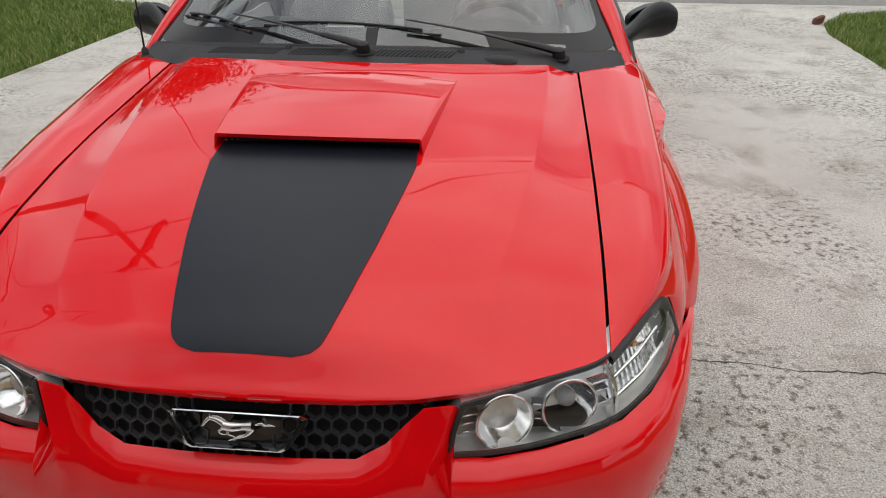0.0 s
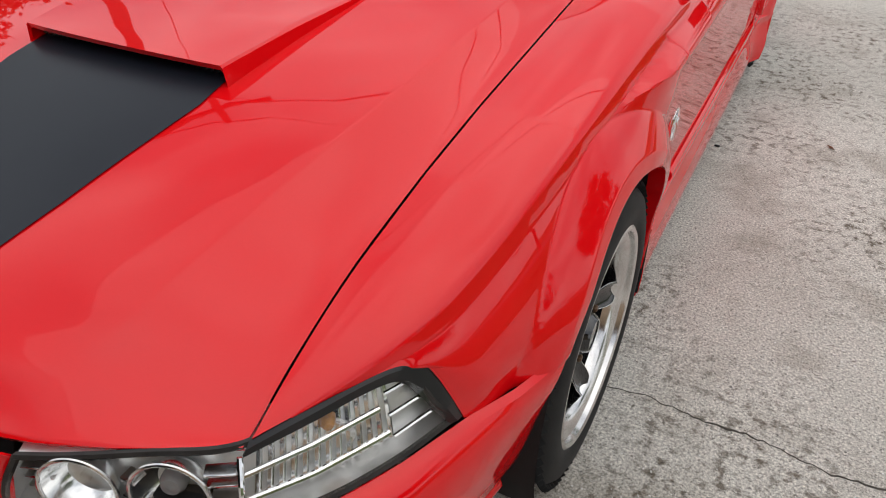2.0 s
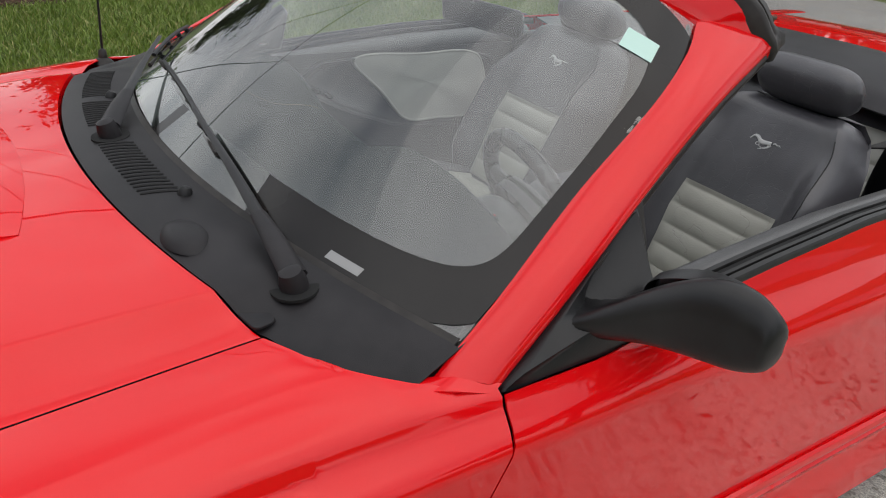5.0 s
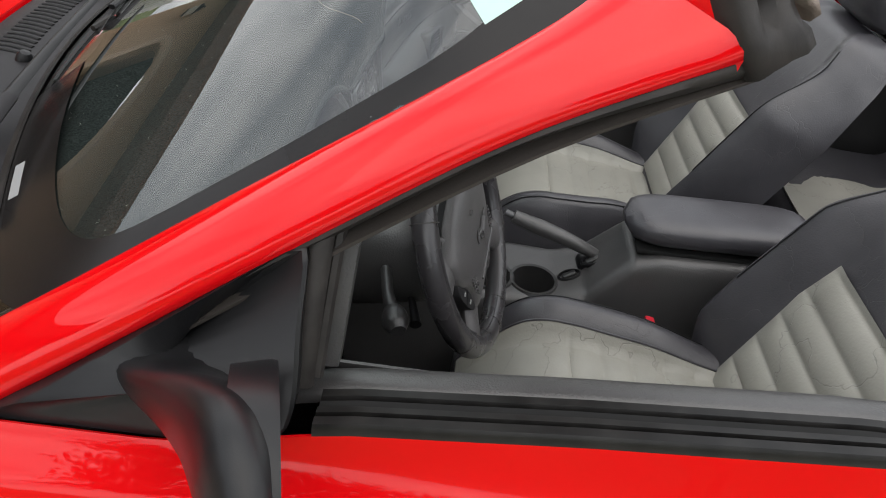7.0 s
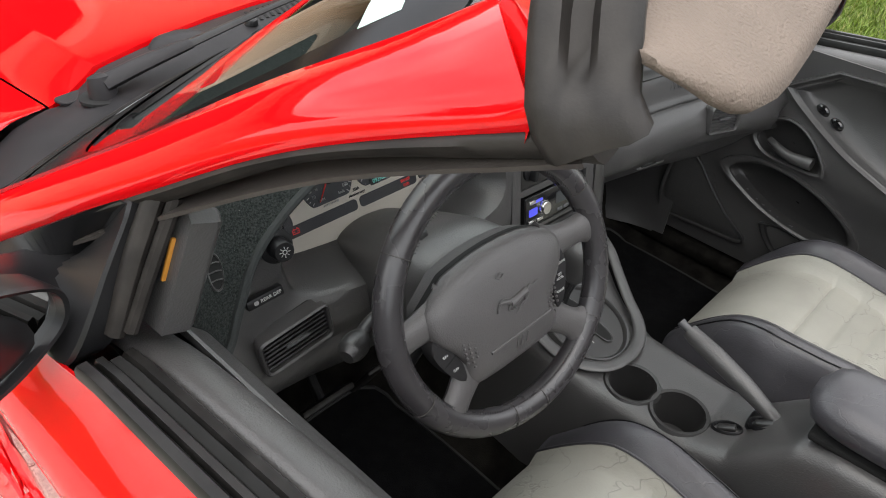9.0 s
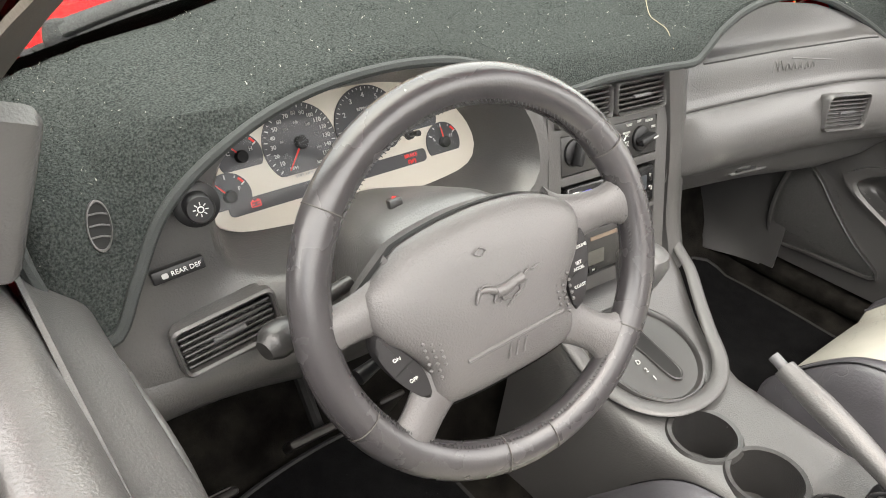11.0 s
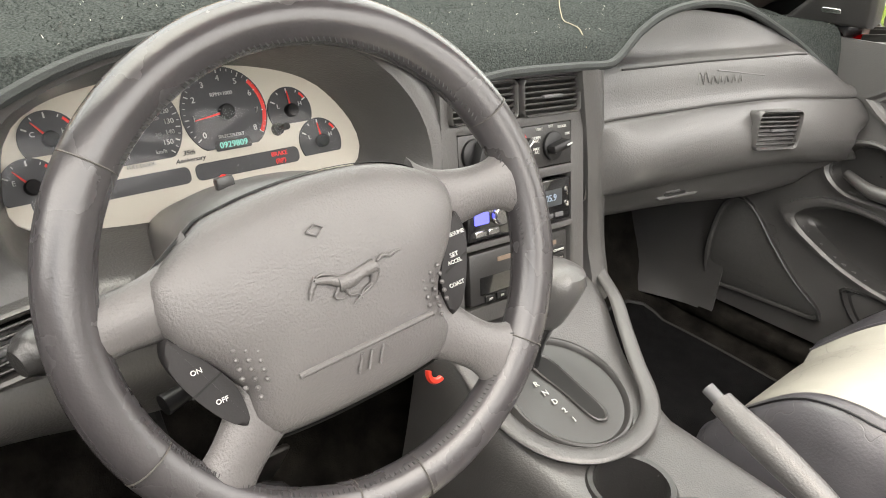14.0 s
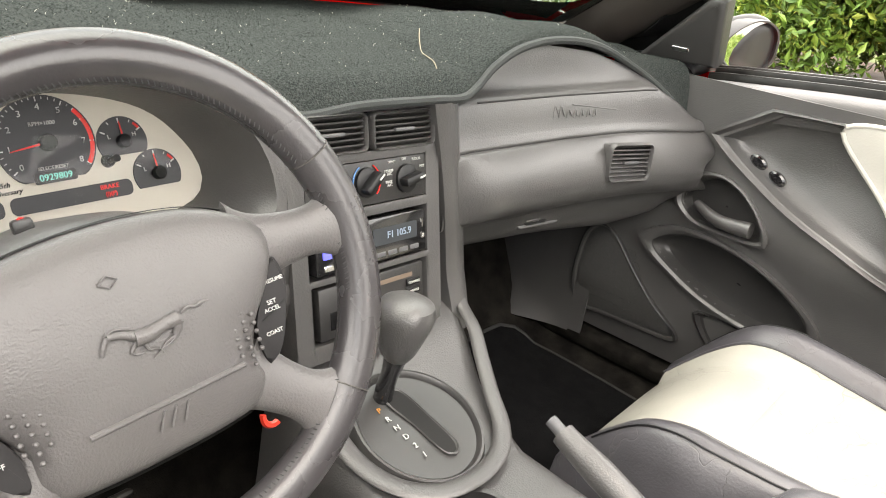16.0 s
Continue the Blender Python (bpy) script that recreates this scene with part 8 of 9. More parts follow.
# ---- wheels ----
def wheel(y, mirror):
    s = -1 if mirror else 1
    m = Matrix.Translation((s * 0.775, y, WHEEL_Z)) @ (pose(0, 0, 0, 0, 90, 0) if not mirror else pose(0, 0, 0, 0, -90, 0))
    w = part("wheel", lathe(m, [(0.238, 0.098), (0.243, 0.104), (0.243, 0.110), (0.236, 0.113), (0.229, 0.109), (0.226, 0.098), (0.214, 0.090), (0.206, 0.082), (0.204, 0.070), (0.202, 0.062)], 72), SATIN_METAL, car, "wheel with a polished lip and dark spokes")
    prof = [(0.232, 0.100), (0.245, 0.112), (0.262, 0.117), (0.285, 0.116), (0.308, 0.108), (0.321, 0.094), (0.3275, 0.070), (0.328, 0.0), (0.3275, -0.080), (0.318, -0.10), (0.28, -0.115), (0.232, -0.10)]
    ty = part("tyre", lathe(m, prof, 96), TYRE, w, "black low-profile tyre")
    for z in (0.050, 0.020, -0.012, -0.045):
        part("tread_groove", ring(m @ pose(0, 0, z), 0.3272, 0.0035, 72, 6, squash=0.8), DARK, ty)
    bm = bmesh.new()
    for k in range(70):
        rbox(m @ pose(0, 0, 0, 0, 0, 360 * k / 70) @ pose(0.3185, 0, 0.088, 0, 38, 14), (0.014, 0.0035, 0.040), 0.0, 1, bm)
    tagged(part("tread_sipe", bm, DARK, ty, smooth=False), kind="stuff")
    for k in range(5):
        a = m @ pose(0, 0, 0, 0, 0, 72 * k + 10)
        rows, edge_a, edge_b = [], [], []
        for i in range(17):
            t = i / 16
            r = 0.036 + 0.168 * t
            wd = lin(t, [(0, 0.024), (0.25, 0.020), (0.55, 0.027), (0.8, 0.034), (0.93, 0.030), (1.0, 0.018)])
            z = 0.078 - 0.026 * math.sin(math.pi * min(1.0, t * 1.1)) + 0.006 * t
            rows.append([a @ Vector((r, wd * math.cos(q), z - (0.012 if math.sin(q) > 0 else 0.020) * (1 - math.cos(q) ** 2))) for q in [2 * math.pi * j / 14 for j in range(14)]])
            edge_a.append(a @ Vector((r, wd * 0.97, z + 0.0005)))
            edge_b.append(a @ Vector((r, -wd * 0.97, z + 0.0005)))
        sp = part("spoke", grid(rows, closed=True, cap=True), GLOSS_BLACK, w, "gloss black dished spoke")
        part("spoke_edge", tube(edge_a[3:], 0.0008, 5), SATIN_METAL, sp)
        part("spoke_edge", tube(edge_b[3:], 0.0008, 5), SATIN_METAL, sp)
    part("wheel_barrel", lathe(m, [(0.236, -0.10), (0.2025, -0.09), (0.2025, 0.064), (0.199, 0.064), (0.196, 0.02), (0.19, -0.07), (0.05, -0.07), (0, -0.07)], 48), GLOSS_BLACK, w, "dark inner barrel")
    part("brake_disc", lathe(m, [(0.145, -0.02), (0.145, -0.045), (0.06, -0.045), (0.06, -0.02), (0.0, -0.02)], 48), mat("worn_disc_steel", (0.05, 0.048, 0.046), 0.4, metal=1.0), w)
    part("centre_cap", lathe(m, [(0.046, 0.060), (0.044, 0.082), (0.036, 0.094), (0.034, 0.090), (0.028, 0.091), (0, 0.092)], 40), GLOSS_BLACK, w, "gloss black centre cap")
    part("cap_ring", ring(m @ pose(0, 0, 0.0925), 0.0345, 0.0018, 36, 6), SATIN_METAL, w)
    for k in range(5):
        t = radians(72 * k + 46)
        part("wheel_nut", lathe(m @ pose(0.058 * math.cos(t), 0.058 * math.sin(t), 0.060), [(0.009, 0), (0.009, 0.018), (0.006, 0.021), (0, 0.021)], 6), mat("rusted_nut_steel", (0.12, 0.07, 0.04), 0.5, metal=0.6), w)
    # liner of the arch
    bm = grid([[(s * x, y + (ARCH_R + 0.006) * math.cos(t), WHEEL_Z + (ARCH_R + 0.006) * math.sin(t)) for x in (0.885, 0.80, 0.60)] for t in [math.pi * (-0.12 + 1.24 * k / 30) for k in range(31)]])
    part("arch_liner", bm, DARK, car)


for yy in (0.0, AXLE):
    wheel(yy, False)
    wheel(yy, True)


# ---- door mirrors, handles and trim on the flank ----
def door_mirror(mirror):
    s = -1 if mirror else 1
    ob = door_r if mirror else door_l
    sail = [(0.628, 0.860), (0.690, 0.902), (0.800, 0.976), (0.885, 1.032), (0.905, 1.040), (0.908, 0.985), (0.906, 0.895), (0.86, 0.877), (0.80, 0.870), (0.70, 0.864)]

    def sx(y, z):
        return flank_x(y, 0.90) - 0.004 - 0.58 * max(0.0, z - 0.885)
    o = closed_curve([(y, z, 0) for y, z in sail], 50)
    c = sum(o, Vector()) / 50
    bm = grid([[Vector((s * (sx(p.x, p.y) + d), c.x + (p.x - c.x) * k, c.y + (p.y - c.y) * k)) for p in o] for k, d in ((1.0, -0.03), (1.0, 0.004), (0.97, 0.008), (0.0, 0.008))], closed=True)
    base = part("mirror_sail", bm, MIRROR_PLASTIC, ob, "black plastic mirror base")
    bm = tube([(s * 0.742, 0.916, 1.048), (s * 0.772, 0.912, 0.985), (s * 0.802, 0.908, 0.912)], [0.012, 0.013, 0.014], 10, None, 10, flat=0.8)
    tube([(s * 0.732, 0.930, 1.044), (s * 0.760, 0.926, 0.985), (s * 0.792, 0.922, 0.915)], 0.007, 8, bm, 10)
    part("sail_post", bm, RUBBER, ob, "black rubber post behind the mirror base")
    rows = []
    for cx, cy, cz, rx, rz in ((0.780, 0.792, 0.900, 0.085, 0.030), (0.815, 0.803, 0.910, 0.062, 0.027), (0.846, 0.824, 0.926, 0.056, 0.034), (0.878, 0.854, 0.942, 0.050, 0.047), (0.912, 0.878, 0.952, 0.042, 0.058), (0.945, 0.895, 0.956, 0.037, 0.062), (0.972, 0.906, 0.955, 0.033, 0.059), (0.993, 0.913, 0.953, 0.027, 0.050), (1.012, 0.918, 0.951, 0.024, 0.034), (1.018, 0.921, 0.950, 0.004, 0.005)):
        rows.append([(s * cx, (0.032 if mirror else 0.0) + min(cy + rx * math.cos(q), 0.898 + 0.24 * max(0.0, cx - 0.84)), cz - (0.035 if mirror else 0.0) + rz * math.copysign(abs(math.sin(q)) ** 0.85, math.sin(q))) for q in [2 * math.pi * j / 28 for j in range(28)]])
    shell = part("mirror_housing", patch_closed(rows), MIRROR_PLASTIC, ob, "rounded black door mirror")
    oval = [(0.079 * math.copysign(abs(math.cos(q)) ** 0.75, math.cos(q)), 0.050 * math.copysign(abs(math.sin(q)) ** 0.8, math.sin(q))) for q in [2 * math.pi * j / 48 for j in range(48)]]
    oval = [(x, y * (1 - 0.30 * smooth01((s * x + 0.01) / 0.085))) for x, y in oval]
    m = face_m((s * 0.914, 0.910 + (0.036 if mirror else 0.0), 0.922 if mirror else 0.954), (-1, -s * 0.26, 0), (0, 0.02, 1))
    part("mirror_rim", grid([[m @ Vector((x * k, y * k, z)) for x, y in oval] for k, z in ((1.06, -0.03), (1.10, 0.002), (1.08, 0.008), (1.02, 0.007), (1.0, -0.004))], closed=True), MIRROR_PLASTIC, shell)
    part("mirror_glass", prism(m @ pose(0, 0, -0.006), oval, 0.003), MIRROR, shell, "mirror glass")
    # handle
    hy, hz = 1.750, 0.800
    hx = flank_x(hy, hz)
    m = face_m((s * hx, hy, hz), (0, s, 0.02), (0, 0, 1))
    h = part("door_handle", prism(m @ pose(0.0, 0, -0.006), rounded(0.170, 0.066, 0.024), 0.012, 0.005, 3), RED, ob, "red flush door handle")
    part("handle_flap", prism(m @ pose(-0.012 * s, 0.004, 0.004), rounded(0.125, 0.046, 0.016), 0.020, 0.008, 3), RED, h)
    part("door_lock", lathe(m @ pose(0.060 * s, -0.008, 0.002), [(0.010, 0), (0.010, 0.006), (0.007, 0.0075), (0, 0.006)], 20), BLACK, h)
    # crease line and lower moulding
    part("body_moulding", tube([(s * (flank_x(y, 0.395) + 0.001), y, 0.397) for y in [0.60 + 0.063 * k for k in range(21)]], 0.010, 8, flat=1.6), RED, ob, "red lower moulding")
    # wing badge
    by, bz = 0.440, 0.622
    m = face_m((s * (flank_x(by, bz) + 0.002), by, bz), (0, s, 0), (0, 0, 1))
    m = m @ Matrix.Diagonal((1.15, 1.15, 1.3, 1))
    fb = part("wing_badge", ring(m @ Matrix.Diagonal((0.78, 1, 1, 1)), 0.034, 0.0035, 36, 8), CHROME, fender_r if mirror else fender_l, "round chrome wing badge")
    part("badge_bars", rbox(m @ pose(0, -0.002, 0.002), (0.007, 0.070, 0.005), 0.001, 1), CHROME, fb)
    part("badge_bars", rbox(m @ pose(-0.009, -0.002, 0.002), (0.004, 0.052, 0.004), 0.001, 1), CHROME, fb)
    part("badge_bars", rbox(m @ pose(0.009, -0.002, 0.002), (0.004, 0.052, 0.004), 0.001, 1), RED_PRINT, fb)
    part("badge_horse", horse(m @ pose(0.002, 0.004, 0.0035) @ Matrix.Diagonal((s, 1, 1, 1)), 0.060, 0.004), CHROME, fb)
    # scoop in front of the rear wheel
    o = [(2.000, 0.430), (2.018, 0.600), (2.045, 0.760), (2.090, 0.800), (2.150, 0.780), (2.150, 0.600), (2.130, 0.440), (2.060, 0.395)]
    oc = closed_curve([(y, z, 0) for y, z in o], 44)
    c = sum(oc, Vector()) / 44
    bm = grid([[Vector((s * (flank_x(p.x, p.y) + d), c.x + (p.x - c.x) * k, c.y + (p.y - c.y) * k)) for p in oc] for k, d in ((1.06, -0.004), (1.03, 0.014), (0.90, 0.016), (0.82, -0.004), (0.80, -0.030))], closed=True)
    part("side_scoop", bm, RED, car, "red side scoop ahead of the rear wheel")
    # Near-black sheet on the uncut flank, standing for the scoop's shaded inside
    bm = grid([[Vector((s * (flank_x(p.x, p.y) + d), c.x + (p.x - c.x) * k, c.y + (p.y - c.y) * k)) for p in oc] for k, d in ((0.84, 0.0015), (0.0, 0.0015))], closed=True)
    part("scoop_opening_shade", bm, DARK, car)


def patch_closed(rows):
    n = len(rows[0])
    cols = [cr([r[j] for r in rows], 40) for j in range(n)]
    return grid([[c[i] for c in cols] for i in range(40)], closed=True, cap=True)


door_mirror(False)
door_mirror(True)

# ---- wipers, washer jets and cowl vents ----
def cowl_at(x, v, up=0.0):
    p = cowl(x, v)
    return Vector((p.x, p.y, p.z + up))


def wiper(pivot, elbow, blade0, blade1):
    pv = Vector(pivot)
    w = part("wiper", lathe(Matrix.Translation(pv) @ pose(0, 0, 0, 15, 0, 0), [(0.020, -0.006), (0.020, 0.010), (0.016, 0.026), (0.006, 0.030), (0, 0.030)], 24), COWL, car, "black wiper arm and blade")
    e = Vector(elbow)
    d = (e - pv)
    bm = tube([pv + Vector((0, 0, 0.016)), pv + d * 0.14 + Vector((0, 0, 0.020)), pv + d * 0.30 + Vector((0, 0, 0.020))], [0.020, 0.018, 0.013], 10, None, 10, flat=0.55)
    part("arm_head", bm, COWL, w)
    bm = tube([pv + d * 0.26 + Vector((0, 0, 0.019)), pv + d * 0.6 + Vector((0, 0, 0.022)), e + Vector((0, 0, 0.016))], [0.011, 0.0075, 0.005], 8, None, 16, flat=0.5)
    part("arm", bm, MIRROR_PLASTIC, w)
    a, b = Vector(blade0), Vector(blade1)
    pts = [a.lerp(b, t) + Vector((0, 0, 0.010 + 0.012 * math.sin(math.pi * t))) for t in [k / 20 for k in range(21)]]
    part("blade_frame", tube(pts[2:19], 0.0060, 8, flat=0.7), MIRROR_PLASTIC, w)
    for k in (3, 7, 12, 16):
        part("blade_claw", rbox(Matrix.Translation(pts[k] + Vector((0, 0, -0.006))), (0.024, 0.012, 0.010), 0.002, 1), MIRROR_PLASTIC, w)
    part("blade_rubber", tube([p + Vector((0, 0, -0.010 - 0.012 * math.sin(math.pi * k / 20))) for k, p in enumerate(pts)], 0.0045, 6), RUBBER, w)
    return w


def on_glass(u, v, d=0.004):
    return tuple(shift(ws(u, v), d))


wiper(cowl_at(0.585, 0.60, 0.004), on_glass(0.14, 0.10, 0.022), on_glass(-0.48, 0.115), on_glass(0.28, 0.075))
wiper(cowl_at(-0.005, 0.50, 0.004), on_glass(-0.62, 0.13, 0.022), on_glass(-0.93, 0.20), on_glass(-0.53, 0.075))
for x in (0.285, -0.254):
    p = cowl_at(x, 0.72)
    part("washer_jet", lathe(Matrix.Translation(p) @ pose(0, 0, 0, -20, 0, 0), [(0.012, -0.003), (0.011, 0.007), (0.007, 0.013), (0, 0.014)], 18), BLACK, cowl_panel, "black washer jet")
# Near-black discs on the uncut cowl for the shade round the wiper spindles
for x, v in ((0.585, 0.60), (-0.005, 0.50)):
    part("wiper_hole_shade", lathe(Matrix.Translation(cowl_at(x, v, 0.0015)) @ pose(0, 0, 0, 4, 0, 0), [(0.034, -0.004), (0.034, 0.0005), (0.0, 0.0010)], 28), DARK, cowl_panel)
bm = lathe(Matrix.Translation(cowl_at(0.400, 0.30, -0.006)) @ Matrix.Diagonal((1.4, 0.9, 1, 1)), [(0.040, 0.0), (0.034, 0.010), (0.020, 0.016), (0, 0.017)], 32)
part("cowl_dome", bm, COWL, cowl_panel, "raised dome in the cowl")
part("service_cap", prism(face_m(cowl_at(0.600, 0.10, 0.001), (1, 0.2, 0), (0, 1, 0.05)), rounded(0.050, 0.034, 0.010), 0.004, 0.001, 1), COWL, cowl_panel)
# Near-black bars laid on the cowl imitate the shade in its slots
for x0, x1, n, v0, v1 in ((0.035, 0.262, 17, 0.30, 0.72), (-0.225, -0.075, 12, 0.30, 0.72), (-0.50, -0.275, 17, 0.30, 0.72)):
    for k in range(n):
        x = x0 + (x1 - x0) * k / (n - 1)
        part("vent_slot_shade", tube([cowl_at(x - 0.010 + 0.022 * k / 4, v0 + (v1 - v0) * k / 4, 0.0022) for k in range(5)], 0.0036, 6, flat=0.35), DARK, cowl_panel)
# aerial
ant = part("aerial", lathe(pose(-0.752, 0.460, 0.885), [(0.028, 0.0), (0.024, 0.006), (0.012, 0.016), (0.010, 0.034), (0.004, 0.040), (0, 0.040)], 24), RUBBER, fender_r, "thin black aerial")
part("aerial_mast", tube([(-0.752, 0.460, 0.92), (-0.757, 0.475, 1.25), (-0.762, 0.50, 1.62)], [0.0032, 0.0022, 0.0014], 6, None, 10), BLACK, ant)
# papers and tags on the glass
bm = grid([[shift(ws(u, v), 0.002) for u in (0.870, 0.910, 0.945)] for v in (0.815, 0.845, 0.875)])
part("inspection_sticker", bm, STICKER, screen, "pale green square sticker")
bm = grid([[shift(ws(u, v), 0.002) for u in (0.705, 0.745, 0.785)] for v in (0.026, 0.046)])
part("number_plate_tag", bm, GREY_PRINT, screen, "small grey tag bar")

# rear-view mirror and sun visors under the header
rv = part("rear_view_mirror", rbox(pose(0.02, 1.135, 1.150, 8, 0, 12), (0.235, 0.028, 0.062), 0.012, 3), BLACK, car, "black interior mirror on a stalk")
part("mirror_stalk", tube([(0.01, 1.135, 1.155), (0.005, 1.09, 1.190)], 0.009, 10), BLACK, rv)
part("mirror_face", rbox(pose(0.02, 1.1515, 1.150, 8, 0, 12), (0.218, 0.003, 0.050), 0.001, 1), MIRROR, rv)
def visor(s):
    """A padded sun visor folded up under the header, its free edge hanging a little."""
    rear = cr([(0.640, 1.295, 1.268), (0.607, 1.325, 1.249), (0.562, 1.334, 1.240), (0.500, 1.328, 1.250), (0.400, 1.312, 1.276), (0.26, 1.298, 1.296), (0.10, 1.290, 1.304)], 28)
    front = cr([(0.630, 1.262, 1.268), (0.585, 1.222, 1.290), (0.52, 1.200, 1.306), (0.36, 1.180, 1.318), (0.10, 1.172, 1.322)], 28)
    rows = []
    for k, (a, b) in enumerate(zip(rear, front)):
        h = 0.011 * (0.25 + 0.75 * smooth01(min(k, 27 - k) / 4))
        rows.append([Vector((s * p.x, p.y, p.z)) for p in (a, a.lerp(b, 0.06) + Vector((0, 0, h)), a.lerp(b, 0.5) + Vector((0, 0, h * 1.2)), b + Vector((0, 0, h * 0.5)), b - Vector((0, 0, h * 0.5)), a.lerp(b, 0.5) - Vector((0, 0, h * 1.2)), a.lerp(b, 0.06) - Vector((0, 0, h)))])
    ob = part("sun_visor", grid(rows, closed=True, cap=True), VISOR, car, "taupe fabric sun visor", sharp=80)


visor(1)
visor(-1)

# ---- folded roof cover and belts behind the seats ----
rows = []
for y, z, h in ((2.30, 0.915, 0.66), (2.36, 0.955, 0.68), (2.50, 0.985, 0.70), (2.70, 0.990, 0.70), (2.84, 0.972, 0.68)):
    rows.append([(-h, y, z - 0.03), (-h * 0.8, y - 0.01, z - 0.004), (-h * 0.4, y + 0.02, z), (0, y + 0.03, z + 0.004), (h * 0.4, y + 0.02, z), (h * 0.8, y - 0.01, z - 0.004), (h, y, z - 0.03)])
roof = part("roof_cover", patch(rows, 24, 44), COWL, car, "black vinyl cover over the folded roof", thick=0.006)
for s in (1, -1):
    rows = [[(s * 0.52, 2.0, 0.90), (s * 0.60, 2.0, 0.925), (s * 0.70, 2.0, 0.93), (s * 0.80, 2.0, 0.945)], [(s * 0.50, 2.2, 0.90), (s * 0.60, 2.2, 0.93), (s * 0.70, 2.2, 0.94), (s * 0.79, 2.2, 0.95)], [(s * 0.48, 2.36, 0.93), (s * 0.60, 2.36, 0.945), (s * 0.70, 2.36, 0.95), (s * 0.78, 2.36, 0.955)], [(s * 0.55, 2.86, 0.95), (s * 0.62, 2.86, 0.955), (s * 0.70, 2.86, 0.955), (s * 0.76, 2.86, 0.955)]]
    part("quarter_trim", patch(rows, 20, 12), VINYL_DARK, car, "dark plastic trim beside the rear seat", thick=0.004)
    part("rear_side_panel", rbox(pose(s * 0.715, 2.12, 0.66), (0.04, 0.58, 0.52), 0.015, 3), VINYL_DARK, car, "dark rear side panel")
    belt = part("seat_belt", tube([(s * 0.570, 2.03, 0.76), (s * 0.582, 2.01, 0.85), (s * 0.604, 1.985, 0.945), (s * 0.612, 1.980, 0.985)], [0.026, 0.025, 0.024, 0.018], 12, None, 24, flat=0.30, up=(0.35 * s, -0.9, 0.2)), BLACK, car, "black seat belt and guide")
    part("belt_guide", ring(pose(s * 0.605, 1.975, 1.012, 90, 0, 0) @ pose(0, 0, 0, 0, -20, 14 * s) @ Matrix.Diagonal((1.30, 0.90, 1, 1)), 0.036, 0.0085, 36, 10, squash=1.5), VINYL_DARK, belt)
    part("belt_webbing", tube([(s * 0.598, 1.972, 1.000), (s * 0.640, 2.01, 0.955), (s * 0.668, 2.08, 0.935), (s * 0.675, 2.16, 0.945)], 0.022, 10, None, 20, flat=0.08, up=(0.3 * s, 0.2, 1)), BLACK, belt)

# ---- planting, house, fence and street furniture round the drive ----
def leaf_mesh(name, centres, size, material, parent, label, seed):
    """A crown of small bent leaves scattered over clumps, as one mesh."""
    r = np.random.default_rng(seed)
    pts = []
    for c, rad, n in centres:
        pts.append(np.array(c) + r.normal(size=(n, 3)) * np.array(rad) * 0.55)
    p = np.concatenate(pts)
    n = len(p)
    x = r.normal(size=(n, 3)) + np.array([0, 0, -0.2])
    x /= np.linalg.norm(x, axis=1)[:, None]
    y = np.cross(x, r.normal(size=(n, 3)))
    y /= np.linalg.norm(y, axis=1)[:, None]
    z = np.cross(x, y)
    s = (size * r.uniform(0.6, 1.3, n))[:, None]
    v = np.stack([p - x * s, p + y * s * 0.42 + z * s * 0.10, p + x * s * 1.1 - z * s * 0.12, p - y * s * 0.42 + z * s * 0.10], axis=1)
    me = bpy.data.meshes.new(name)
    q = np.arange(n)[:, None] * 4
    me.from_pydata(v.reshape(-1, 3).tolist(), [], np.concatenate([q + np.array([[0, 1, 2]]), q + np.array([[0, 2, 3]])], axis=1).reshape(-1, 3).tolist())
    me.materials.append(material)
    ob = new(name, me)
    ob.parent = parent
    return tagged(ob, label, kind="stuff")


TRUNK = mat("grey_brown_bark", (0.10, 0.075, 0.055), 0.9, tint=(0.17, 0.14, 0.11), tint_size=9.0, grain=0.9, grain_size=40)


def tree(at, height, spread, leaves, size, material, label, seed, name="tree", clear=0.35):
    """Trunk, limbs and a crown of leaf clumps with gaps."""
    t = thing(name, label, name, group="garden planting", at=at)
    r = random.Random(seed)
    part("trunk", tube([(0, 0, -0.05), (0.05 * spread, 0.02, height * clear * 0.6), (0.02, 0.06 * spread, height * 0.72)], [0.035 * height, 0.026 * height, 0.010 * height], 10, None, 14), TRUNK, t)
    clumps = []
    for k in range(48):
        a = 2 * math.pi * k * 0.381966
        d = spread * math.sqrt(r.uniform(0.02, 1.0))
        tip = (d * math.cos(a), d * math.sin(a), height * (clear + 0.06 + (0.60 - 0.30 * (d / spread) ** 2) * r.random()))
        if k % 6 == 0:
            part("limb", tube([(0.02, 0.02, height * r.uniform(clear * 0.8, clear + 0.2)), (tip[0] * 0.5, tip[1] * 0.5, tip[2] * 0.82), tip], [0.012 * height, 0.007 * height, 0.003 * height], 6, None, 8), TRUNK, t)
        e = spread * r.uniform(0.16, 0.34)
        clumps.append((tip, (e, e, e * 0.6), leaves // 48))
    leaf_mesh("crown", clumps, size, material, t, "", seed)
    return t


